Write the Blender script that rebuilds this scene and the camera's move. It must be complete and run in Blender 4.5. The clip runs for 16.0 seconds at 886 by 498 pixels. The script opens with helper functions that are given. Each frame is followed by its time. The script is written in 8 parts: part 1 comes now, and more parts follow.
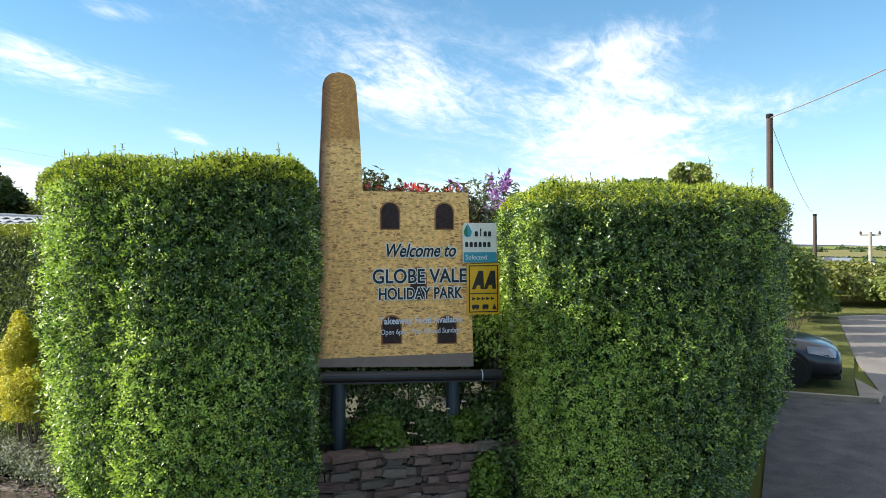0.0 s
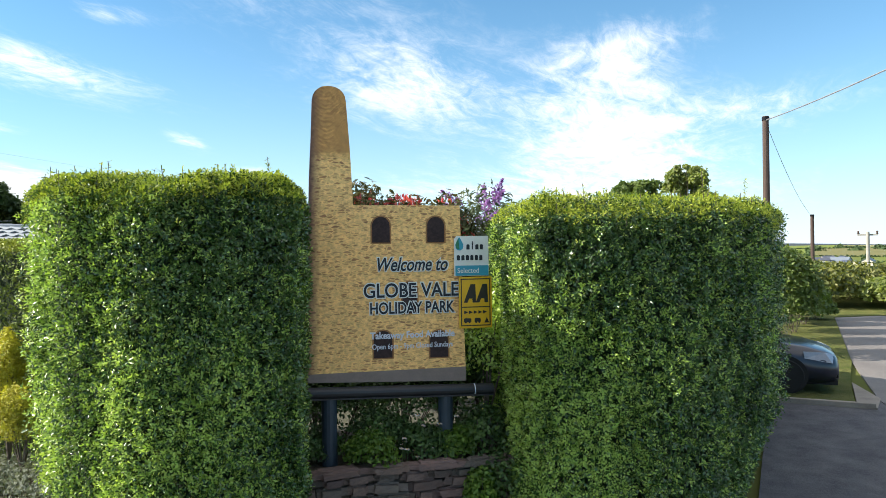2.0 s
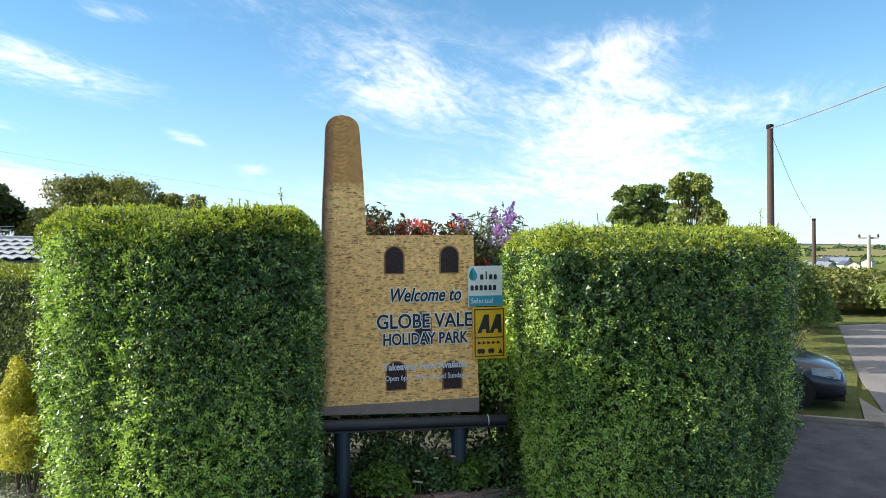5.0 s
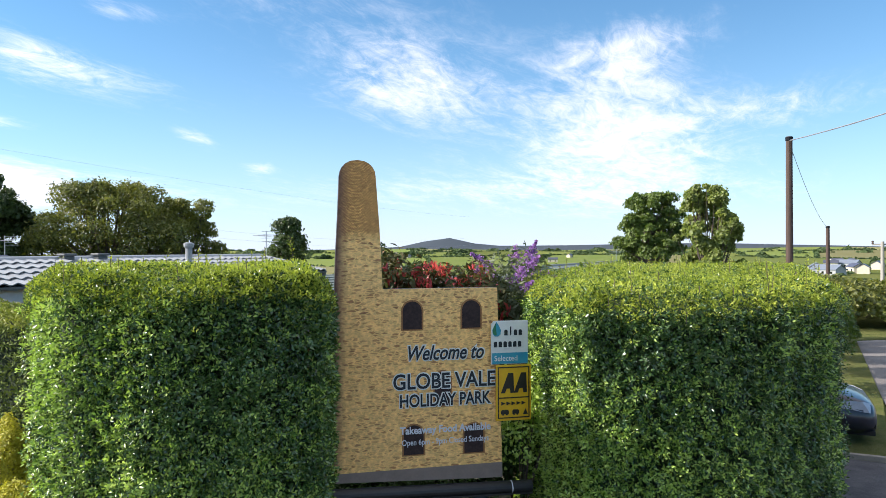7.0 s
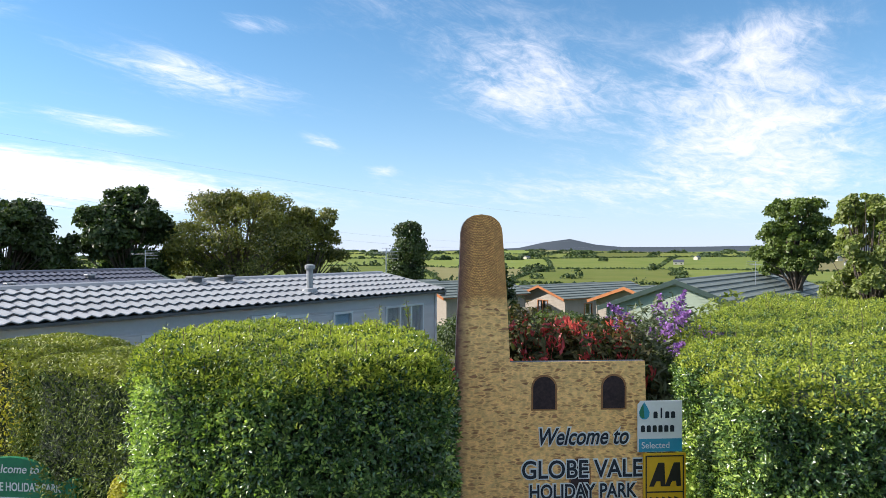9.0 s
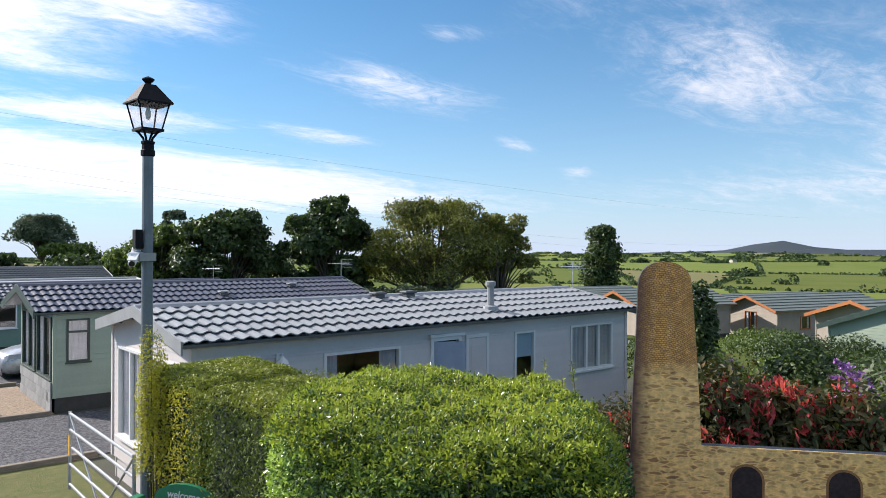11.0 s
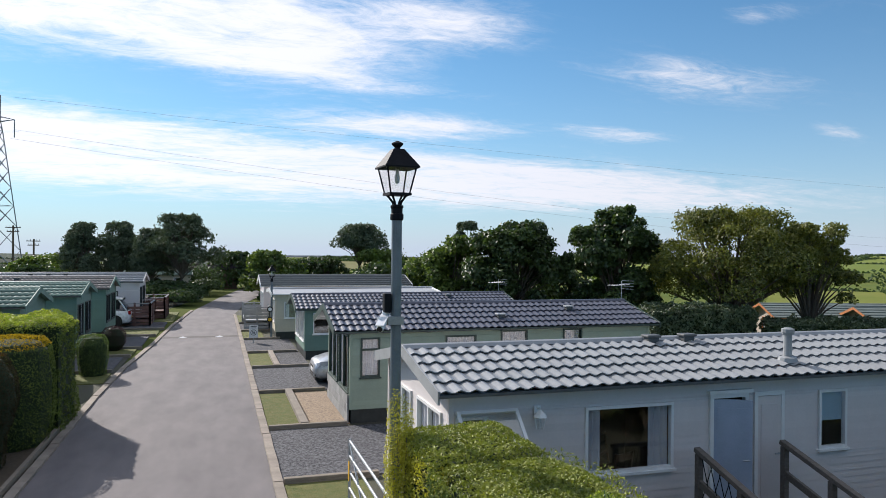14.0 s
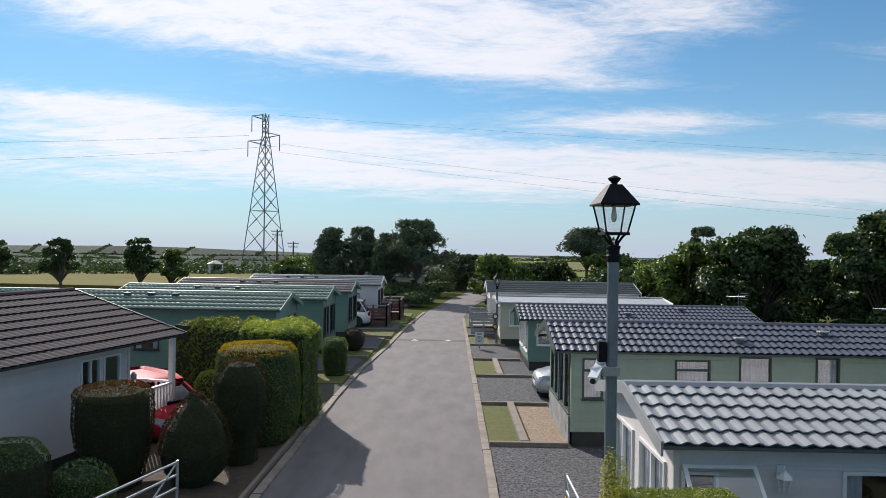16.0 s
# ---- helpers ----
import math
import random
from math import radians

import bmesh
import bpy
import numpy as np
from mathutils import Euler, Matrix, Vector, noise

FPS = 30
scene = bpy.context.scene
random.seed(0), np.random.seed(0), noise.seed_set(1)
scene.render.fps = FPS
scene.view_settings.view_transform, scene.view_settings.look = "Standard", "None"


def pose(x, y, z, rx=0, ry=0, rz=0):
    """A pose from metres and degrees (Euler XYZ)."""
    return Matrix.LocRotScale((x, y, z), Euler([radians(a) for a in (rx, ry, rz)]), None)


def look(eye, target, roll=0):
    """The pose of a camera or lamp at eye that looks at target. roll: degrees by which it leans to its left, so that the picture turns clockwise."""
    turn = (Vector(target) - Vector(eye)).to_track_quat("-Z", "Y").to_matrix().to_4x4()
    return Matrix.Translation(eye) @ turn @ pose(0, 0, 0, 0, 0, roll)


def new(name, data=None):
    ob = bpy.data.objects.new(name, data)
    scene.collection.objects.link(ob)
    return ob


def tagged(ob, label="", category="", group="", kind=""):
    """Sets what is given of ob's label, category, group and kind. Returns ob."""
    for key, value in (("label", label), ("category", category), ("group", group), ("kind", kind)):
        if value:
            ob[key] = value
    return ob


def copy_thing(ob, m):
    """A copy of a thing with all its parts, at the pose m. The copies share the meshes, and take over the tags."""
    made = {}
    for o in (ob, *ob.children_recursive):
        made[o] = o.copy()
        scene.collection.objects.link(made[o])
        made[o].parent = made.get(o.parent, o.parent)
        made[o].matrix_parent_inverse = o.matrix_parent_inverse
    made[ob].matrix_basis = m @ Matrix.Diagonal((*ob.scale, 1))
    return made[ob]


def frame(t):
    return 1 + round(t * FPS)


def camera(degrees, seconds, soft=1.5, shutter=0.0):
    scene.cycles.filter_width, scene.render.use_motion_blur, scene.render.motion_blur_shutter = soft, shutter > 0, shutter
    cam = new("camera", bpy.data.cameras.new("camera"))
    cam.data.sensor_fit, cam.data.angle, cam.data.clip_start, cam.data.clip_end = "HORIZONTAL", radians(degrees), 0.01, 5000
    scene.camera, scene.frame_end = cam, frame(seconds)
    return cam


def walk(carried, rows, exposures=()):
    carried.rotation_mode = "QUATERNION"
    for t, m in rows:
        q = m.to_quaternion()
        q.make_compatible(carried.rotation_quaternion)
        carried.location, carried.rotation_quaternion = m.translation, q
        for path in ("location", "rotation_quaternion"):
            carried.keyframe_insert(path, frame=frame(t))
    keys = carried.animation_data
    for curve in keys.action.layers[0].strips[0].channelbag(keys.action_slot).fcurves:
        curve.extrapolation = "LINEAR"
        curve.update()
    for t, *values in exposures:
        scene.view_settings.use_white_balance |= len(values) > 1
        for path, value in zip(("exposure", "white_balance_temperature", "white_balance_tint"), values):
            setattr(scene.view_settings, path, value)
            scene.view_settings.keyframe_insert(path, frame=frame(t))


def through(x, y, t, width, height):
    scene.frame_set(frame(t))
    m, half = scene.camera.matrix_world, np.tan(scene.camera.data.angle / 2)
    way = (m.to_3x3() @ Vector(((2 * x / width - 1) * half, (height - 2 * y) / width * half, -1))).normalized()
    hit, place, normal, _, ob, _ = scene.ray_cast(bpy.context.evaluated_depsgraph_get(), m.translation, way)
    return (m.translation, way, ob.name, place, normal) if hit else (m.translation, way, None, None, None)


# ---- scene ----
cam = camera(63.4, 16.0, soft=0.55)

PATH = [
    (0, (-3.962, -8.355, 2.3), (-2.139, -7.532, 2.301), -0.3),
    (0.5, (-3.887, -8.371, 2.348), (-2.064, -7.549, 2.346), -0.3),
    (1, (-3.878, -8.365, 2.365), (-2.054, -7.544, 2.366), -0.5),
    (1.5, (-3.908, -8.38, 2.379), (-2.084, -7.56, 2.383), -0.6),
    (2, (-3.902, -8.392, 2.397), (-2.078, -7.573, 2.402), -0.7),
    (2.5, (-3.913, -8.389, 2.44), (-2.088, -7.572, 2.442), -0.5),
    (3, (-3.925, -8.368, 2.482), (-2.099, -7.552, 2.482), -0.4),
    (3.5, (-3.936, -8.358, 2.509), (-2.11, -7.542, 2.51), -0.5),
    (6, (-3.81, -8.147, 2.8), (-1.987, -7.326, 2.802), -0.4),
    (6.5, (-3.721, -8.072, 2.902), (-1.899, -7.247, 2.902), -0.2),
    (7, (-3.578, -8.006, 3.055), (-1.761, -7.171, 3.055), -0.2),
    (7.5, (-3.449, -7.935, 3.188), (-1.638, -7.085, 3.189), -0.3),
    (8, (-3.33, -7.823, 3.302), (-1.537, -6.937, 3.302), -0.2),
    (8.5, (-3.184, -7.72, 3.38), (-1.451, -6.721, 3.381), -0.1),
    (9, (-3.017, -7.626, 3.472), (-1.362, -6.503, 3.475), 0.0),
    (11.5, (-2.266, -7.322, 3.86), (-1.085, -5.708, 3.864), 0.4),
    (12, (-2.136, -7.296, 3.996), (-1.074, -5.601, 3.996), 0.6),
    (12.5, (-2.019, -7.228, 4.062), (-1.032, -5.488, 4.065), 0.5),
    (13, (-1.927, -7.149, 4.164), (-1.077, -5.338, 4.167), 0.5),
    (13.5, (-1.814, -7.104, 4.276), (-1.099, -5.236, 4.278), 0.6),
    (14, (-1.713, -7.013, 4.387), (-1.114, -5.105, 4.39), 0.5),
    (14.5, (-1.621, -6.897, 4.514), (-1.158, -4.951, 4.515), 0.5),
    (15, (-1.553, -6.798, 4.619), (-1.254, -4.82, 4.621), 0.7),
    (15.5, (-1.504, -6.693, 4.699), (-1.374, -4.698, 4.703), 0.7),
    (16, (-1.496, -6.636, 4.79), (-1.519, -4.636, 4.786), 0.9),
]
walk(cam, [(t, look(eye, target, roll)) for t, eye, target, roll in PATH],
     exposures=[(0, 1.07, 6500, 10), (3.5, 1.05, 6350, 10), (6, 0.97, 6240, 13), (7.5, 0.87, 6150, 16), (9, 0.74, 6130, 16), (11.5, 0.5, 6090, 16), (14, 0.26, 6120, 15), (16, 0.08, 6180, 14)])

# ---- sky, sun and exposure ----
SUN_AZ, SUN_EL = -26.5, 29.8        # degrees: azimuth from +y towards +x, and elevation
SUN_WAY = Vector((math.sin(radians(SUN_AZ)) * math.cos(radians(SUN_EL)), math.cos(radians(SUN_AZ)) * math.cos(radians(SUN_EL)), math.sin(radians(SUN_EL))))


def sky_world():
    w = bpy.data.worlds.new("sky")
    scene.world = w
    w.use_nodes = True
    nt = w.node_tree
    nt.nodes.clear()

    def node(kind, **values):
        n = nt.nodes.new(kind)
        for key, v in values.items():
            n.inputs[int(key[1:])].default_value = v
        return n

    def math(op, a, b=None, c=None, clamp=False):
        n = nt.nodes.new("ShaderNodeMath")
        n.operation, n.use_clamp = op, clamp
        for i, v in enumerate((a, b, c)):
            if v is None:
                continue
            if isinstance(v, (int, float)):
                n.inputs[i].default_value = v
            else:
                nt.links.new(v, n.inputs[i])
        return n.outputs[0]

    sky = nt.nodes.new("ShaderNodeTexSky")
    sky.sky_type, sky.sun_disc = "NISHITA", False
    sky.sun_elevation, sky.sun_rotation = radians(SUN_EL), radians(SUN_AZ)
    sky.altitude, sky.air_density, sky.dust_density, sky.ozone_density = 50, 1.0, 0.15, 2.6
    co = nt.nodes.new("ShaderNodeTexCoord")
    sep = nt.nodes.new("ShaderNodeSeparateXYZ")
    nt.links.new(co.outputs["Generated"], sep.inputs[0])
    x, y, z = sep.outputs
    above = nt.nodes.new("ShaderNodeCombineXYZ")        # below the horizon the sky's lowest band goes on
    nt.links.new(x, above.inputs[0])
    nt.links.new(y, above.inputs[1])
    nt.links.new(math("MAXIMUM", z, 0.012), above.inputs[2])
    nt.links.new(above.outputs[0], sky.inputs[0])
    az = math("MULTIPLY", math("ARCTAN2", x, y), 57.29578)
    el = math("MULTIPLY", math("ARCSINE", z), 57.29578)
    # cirrus grain: the layer seen flat from below, so that it flattens towards the horizon
    flat = math("DIVIDE", 1.0, math("ADD", math("MAXIMUM", z, 0.0), 0.11))
    comb = nt.nodes.new("ShaderNodeCombineXYZ")
    nt.links.new(math("MULTIPLY", x, flat), comb.inputs[0])
    nt.links.new(math("MULTIPLY", y, flat), comb.inputs[1])
    turn = nt.nodes.new("ShaderNodeMapping")
    turn.inputs["Rotation"].default_value[2] = radians(24)
    turn.inputs["Scale"].default_value = (0.75, 1.5, 1)
    nt.links.new(comb.outputs[0], turn.inputs[0])

    def grain(scale, detail, rough, distort):
        n = nt.nodes.new("ShaderNodeTexNoise")
        n.inputs["Scale"].default_value, n.inputs["Detail"].default_value = scale, detail
        n.inputs["Roughness"].default_value, n.inputs["Distortion"].default_value = rough, distort
        nt.links.new(turn.outputs[0], n.inputs["Vector"])
        return n.outputs[0]

    broad, fine = grain(1.7, 10, 0.66, 1.3), grain(7.0, 9, 0.72, 0.9)
    # banks of cirrus: azimuth, elevation, half widths, lean, weight
    banks = [
        (63, 13, 7.5, 3.6, -0.10, 0.62), (79, 9.5, 7, 5.0, -0.12, 0.8), (80.5, 15.4, 5, 1.6, 0.15, 0.5), (91, 10.2, 7, 1.6, 0.12, 0.36), (37, 12.9, 7.5, 1.7, -0.12, 0.5), (41, 17.0, 2.5, 0.7, -0.1, 0.45),
        (72, 4.5, 20, 2.0, 0.0, 0.38), (51, 6.2, 1.4, 0.45, 0, 0.42), (31, 9.0, 4, 0.6, -0.12, 0.6), (46.3, 8.4, 1.6, 0.6, -0.25, 0.42), (54, 19, 10, 3.0, 0.0, 0.2),
        (-20, 17.5, 14, 3.0, -0.05, 1.35), (2, 16.6, 10, 3.2, -0.10, 1.3), (17, 17.8, 7, 1.8, -0.08, 0.7), (-8, 7.0, 24, 2.3, -0.06, 1.5),
        (14, 9.8, 8, 0.9, -0.03, 0.95), (22, 5.4, 17, 1.5, -0.07, 1.5), (-26, 9.6, 6, 0.7, -0.05, 0.8), (-30, 5, 14, 1.2, 0, 0.45), (10, 13.0, 16, 0.7, -0.1, 0.25),
    ]
    total = None
    for a0, e0, sa, se, lean, weight in banks:
        da = math("SUBTRACT", az, a0)
        u = math("DIVIDE", da, sa)
        v = math("DIVIDE", math("MULTIPLY_ADD", da, -lean, math("SUBTRACT", el, e0)), se)
        g = math("EXPONENT", math("MULTIPLY", math("MULTIPLY_ADD", v, v, math("MULTIPLY", u, u)), -1.0))
        total = math("MULTIPLY", g, weight) if total is None else math("MULTIPLY_ADD", g, weight, total)
    # elsewhere: loose cirrus all round, thicker high up, added unseen for more fill light
    high = nt.nodes.new("ShaderNodeMapRange")
    nt.links.new(el, high.inputs[0])
    high.inputs[1].default_value, high.inputs[2].default_value, high.inputs[3].default_value, high.inputs[4].default_value = 21.0, 42.0, 0.08, 0.8
    total = math("ADD", total, high.outputs[0])
    rag = math("MULTIPLY_ADD", math("SUBTRACT", broad, 0.5), 2.2, math("MULTIPLY", math("SUBTRACT", fine, 0.5), 1.5))
    cover = math("MULTIPLY_ADD", rag, math("MINIMUM", math("MULTIPLY_ADD", total, 1.1, 0.12), 0.75), math("SUBTRACT", math("MINIMUM", total, 1.0), 0.14))
    ramp = nt.nodes.new("ShaderNodeMapRange")
    ramp.interpolation_type = "SMOOTHSTEP"
    nt.links.new(cover, ramp.inputs[0])
    ramp.inputs[1].default_value, ramp.inputs[2].default_value, ramp.inputs[4].default_value = 0.02, 0.98, 0.95
    haze = math("MULTIPLY", math("EXPONENT", math("MULTIPLY", math("MAXIMUM", el, 0.0), -0.15)), 0.88)
    tint = nt.nodes.new("ShaderNodeMixRGB")
    tint.blend_type = "MULTIPLY"
    tint.inputs[0].default_value = 1.0
    tint.inputs[2].default_value = SKY_TINT
    nt.links.new(sky.outputs[0], tint.inputs[1])
    m0 = nt.nodes.new("ShaderNodeMixRGB")
    nt.links.new(haze, m0.inputs[0])
    nt.links.new(tint.outputs[0], m0.inputs[1])
    m0.inputs[2].default_value = HAZE
    mix = nt.nodes.new("ShaderNodeMixRGB")
    nt.links.new(ramp.outputs[0], mix.inputs[0])
    nt.links.new(m0.outputs[0], mix.inputs[1])
    way = nt.nodes.new("ShaderNodeVectorMath")
    way.operation = "DOT_PRODUCT"
    nt.links.new(co.outputs["Generated"], way.inputs[0])
    way.inputs[1].default_value = SUN_WAY
    near_sun = math("POWER", math("MAXIMUM", way.outputs["Value"], 0.0), 2.0)
    glow = nt.nodes.new("ShaderNodeMixRGB")
    nt.links.new(near_sun, glow.inputs[0])
    glow.inputs[1].default_value, glow.inputs[2].default_value = CLOUD, CLOUD_SUNWARD
    nt.links.new(glow.outputs[0], mix.inputs[2])
    bg = nt.nodes.new("ShaderNodeBackground")
    bg.inputs[1].default_value = 0.097
    nt.links.new(mix.outputs[0], bg.inputs[0])
    out = nt.nodes.new("ShaderNodeOutputWorld")
    nt.links.new(bg.outputs[0], out.inputs[0])


SKY_TINT, HAZE, CLOUD = (0.545, 0.90, 0.965, 1), (5.05, 5.5, 6.5, 1), (6.85, 6.9, 7.0, 1)
CLOUD_SUNWARD = (9.75, 9.7, 9.7, 1)
sky_world()
sun = new("sun", bpy.data.lights.new("sun", "SUN"))
sun.data.energy, sun.data.angle, sun.data.color = 5.0, radians(0.53), (1.0, 0.92, 0.79)
sun.matrix_world = look(SUN_WAY * 60, (0, 0, 0))

# ---- mesh helpers ----
class Geo:
    """Vertices and faces of one mesh."""

    def __init__(self):
        self.v, self.f = [], []

    def add(self, verts, faces):
        n = len(self.v)
        self.v += [tuple(p) for p in verts]
        self.f += [tuple(n + i for i in face) for face in faces]
        return self

    def box(self, x0, x1, y0, y1, z0, z1):
        return self.add([(x, y, z) for z in (z0, z1) for y in (y0, y1) for x in (x0, x1)],
                        [(0, 2, 3, 1), (4, 5, 7, 6), (0, 1, 5, 4), (2, 6, 7, 3), (0, 4, 6, 2), (1, 3, 7, 5)])

    def bar(self, a, b, r, sides=8, r2=None):
        """A round bar from a to b."""
        a, b = Vector(a), Vector(b)
        r2 = r if r2 is None else r2
        q = (b - a).to_track_quat("Z", "Y")
        ring = [q @ Vector((math.cos(k * math.tau / sides), math.sin(k * math.tau / sides), 0)) for k in range(sides)]
        self.add([a + p * r for p in ring] + [b + p * r2 for p in ring],
                 [(k, (k + 1) % sides, sides + (k + 1) % sides, sides + k) for k in range(sides)] + [tuple(range(sides))[::-1], tuple(range(sides, 2 * sides))])
        return self

    def beam(self, a, b, w, h, up=(0, 0, 1)):
        """A rectangular beam from a to b, w wide and h high."""
        a, b = Vector(a), Vector(b)
        d = (b - a).normalized()
        s = d.cross(Vector(up)).normalized() * (w / 2)
        u = s.cross(d).normalized() * (h / 2)
        c = [p + i * s + j * u for p in (a, b) for i, j in ((-1, -1), (1, -1), (1, 1), (-1, 1))]
        return self.add(c, [(3, 2, 1, 0), (4, 5, 6, 7), (0, 1, 5, 4), (1, 2, 6, 5), (2, 3, 7, 6), (3, 0, 4, 7)])

    def lathe(self, profile, at=(0, 0, 0), sides=16):
        """Rings of (radius, z) turned round the upright axis at a place."""
        v, f = [], []
        for r, z in profile:
            v += [(at[0] + r * math.cos(k * math.tau / sides), at[1] + r * math.sin(k * math.tau / sides), at[2] + z) for k in range(sides)]
        for i in range(len(profile) - 1):
            f += [(i * sides + k, i * sides + (k + 1) % sides, (i + 1) * sides + (k + 1) % sides, (i + 1) * sides + k) for k in range(sides)]
        f += [tuple(range(sides))[::-1], tuple(range((len(profile) - 1) * sides, len(profile) * sides))]
        return self.add(v, f)

    def slab(self, outline, z0, z1):
        """An outline in plan, drawn up from z0 to z1."""
        n = len(outline)
        v = [(*p, z0) for p in outline] + [(*p, z1) for p in outline]
        return self.add(v, [tuple(range(n))[::-1], tuple(range(n, 2 * n))] + [(k, (k + 1) % n, n + (k + 1) % n, n + k) for k in range(n)])

    def upright(self, outline, y0, y1):
        """An outline in x and z, given depth from y0 to y1."""
        n = len(outline)
        v = [(x, y0, z) for x, z in outline] + [(x, y1, z) for x, z in outline]
        return self.add(v, [tuple(range(n)), tuple(range(n, 2 * n))[::-1]] + [((k + 1) % n, k, n + k, n + (k + 1) % n) for k in range(n)])

    def cross(self, outline, x0, x1):
        """An outline in y and z, given length from x0 to x1."""
        n = len(outline)
        v = [(x0, y, z) for y, z in outline] + [(x1, y, z) for y, z in outline]
        return self.add(v, [tuple(range(n))[::-1], tuple(range(n, 2 * n))] + [(k, (k + 1) % n, n + (k + 1) % n, n + k) for k in range(n)])

    def mesh(self, name, material=None, smooth=False):
        me = bpy.data.meshes.new(name)
        me.from_pydata(self.v, [], self.f)
        b = bmesh.new()
        b.from_mesh(me)
        bmesh.ops.recalc_face_normals(b, faces=b.faces)
        b.to_mesh(me)
        b.free()
        if material:
            me.materials.append(material)
        if smooth:
            me.shade_smooth()
        return me


def empty(name, m=None, label="", category="", group="", kind=""):
    ob = new(name)
    ob.matrix_world = m or Matrix()
    return tagged(ob, label, category, group, kind)


def part(name, geo, material, parent=None, label="", smooth=False, m=None, bevel=0.0):
    me = geo if isinstance(geo, bpy.types.Mesh) else geo.mesh(name, material, smooth)
    ob = new(name, me)
    if parent:
        ob.parent = parent
    if m:
        ob.matrix_basis = m
    if bevel:
        mod = ob.modifiers.new("bevel", "BEVEL")
        mod.width, mod.segments, mod.limit_method = bevel, 2, "ANGLE"
    return tagged(ob, label)


def thing(name, geo, material, label, category, group="", kind="", smooth=False, m=None, bevel=0.0):
    ob = part(name, geo, material, None, label, smooth, m, bevel)
    return tagged(ob, "", category, group, kind)


def quick_mesh(name, v, f, material, smooth=False):
    """A mesh from arrays: v is n x 3, f is m x 3 or m x 4."""
    me = bpy.data.meshes.new(name)
    k = f.shape[1]
    me.vertices.add(len(v))
    me.vertices.foreach_set("co", np.ascontiguousarray(v, dtype=np.float32).ravel())
    me.loops.add(f.size)
    me.loops.foreach_set("vertex_index", np.ascontiguousarray(f, dtype=np.int32).ravel())
    me.polygons.add(len(f))
    me.polygons.foreach_set("loop_start", np.arange(0, f.size, k, dtype=np.int32))
    me.polygons.foreach_set("loop_total", np.full(len(f), k, dtype=np.int32))
    me.update(calc_edges=True)
    me.validate()
    me.materials.append(material)
    if smooth:
        me.shade_smooth()
    return me


def leaf_arrays(rng, p, n, length, width, spread=0.7, fold=0.25, droop=0.0):
    """Leaves at the points p, which face about along n: a folded blade of two triangles each."""
    k = len(p)
    n = n + rng.normal(0, spread, (k, 3))
    n /= np.linalg.norm(n, axis=1)[:, None] + 1e-9
    d = rng.normal(0, 1, (k, 3))
    d[:, 2] -= droop
    d -= (d * n).sum(1)[:, None] * n
    d /= np.linalg.norm(d, axis=1)[:, None] + 1e-9
    s = np.cross(d, n)
    size = rng.uniform(0.65, 1.25, (k, 1))
    ln, wd = length * size, width * size
    base, tip = p - d * ln / 2, p + d * ln / 2
    left = p + s * wd / 2 + n * wd * fold - d * ln * 0.06
    right = p - s * wd / 2 + n * wd * fold - d * ln * 0.06
    v = np.stack([base, left, tip, right], 1).reshape(-1, 3)
    i = np.arange(k)[:, None] * 4
    return v, np.concatenate([i + [0, 2, 1], i + [0, 3, 2]], 1).reshape(-1, 3)


def leaf_mesh(name, rng, p, n, length, width, material, **more):
    v, f = leaf_arrays(rng, np.asarray(p, float), np.asarray(n, float), length, width, **more)
    return quick_mesh(name, v, f, material)


def bumps(p, scale, seed=0.0):
    """Smooth noise in -1..1 at the points p, from a few turned waves."""
    r = np.random.default_rng(int(seed * 10) + 5)
    out = np.zeros(len(p))
    for k in range(7):
        w = r.normal(0, 1, 3) * scale * (0.6 + 0.35 * k)
        out += np.sin(p @ w + r.uniform(0, 6.28)) / (1 + 0.45 * k)
    return out / 3.0


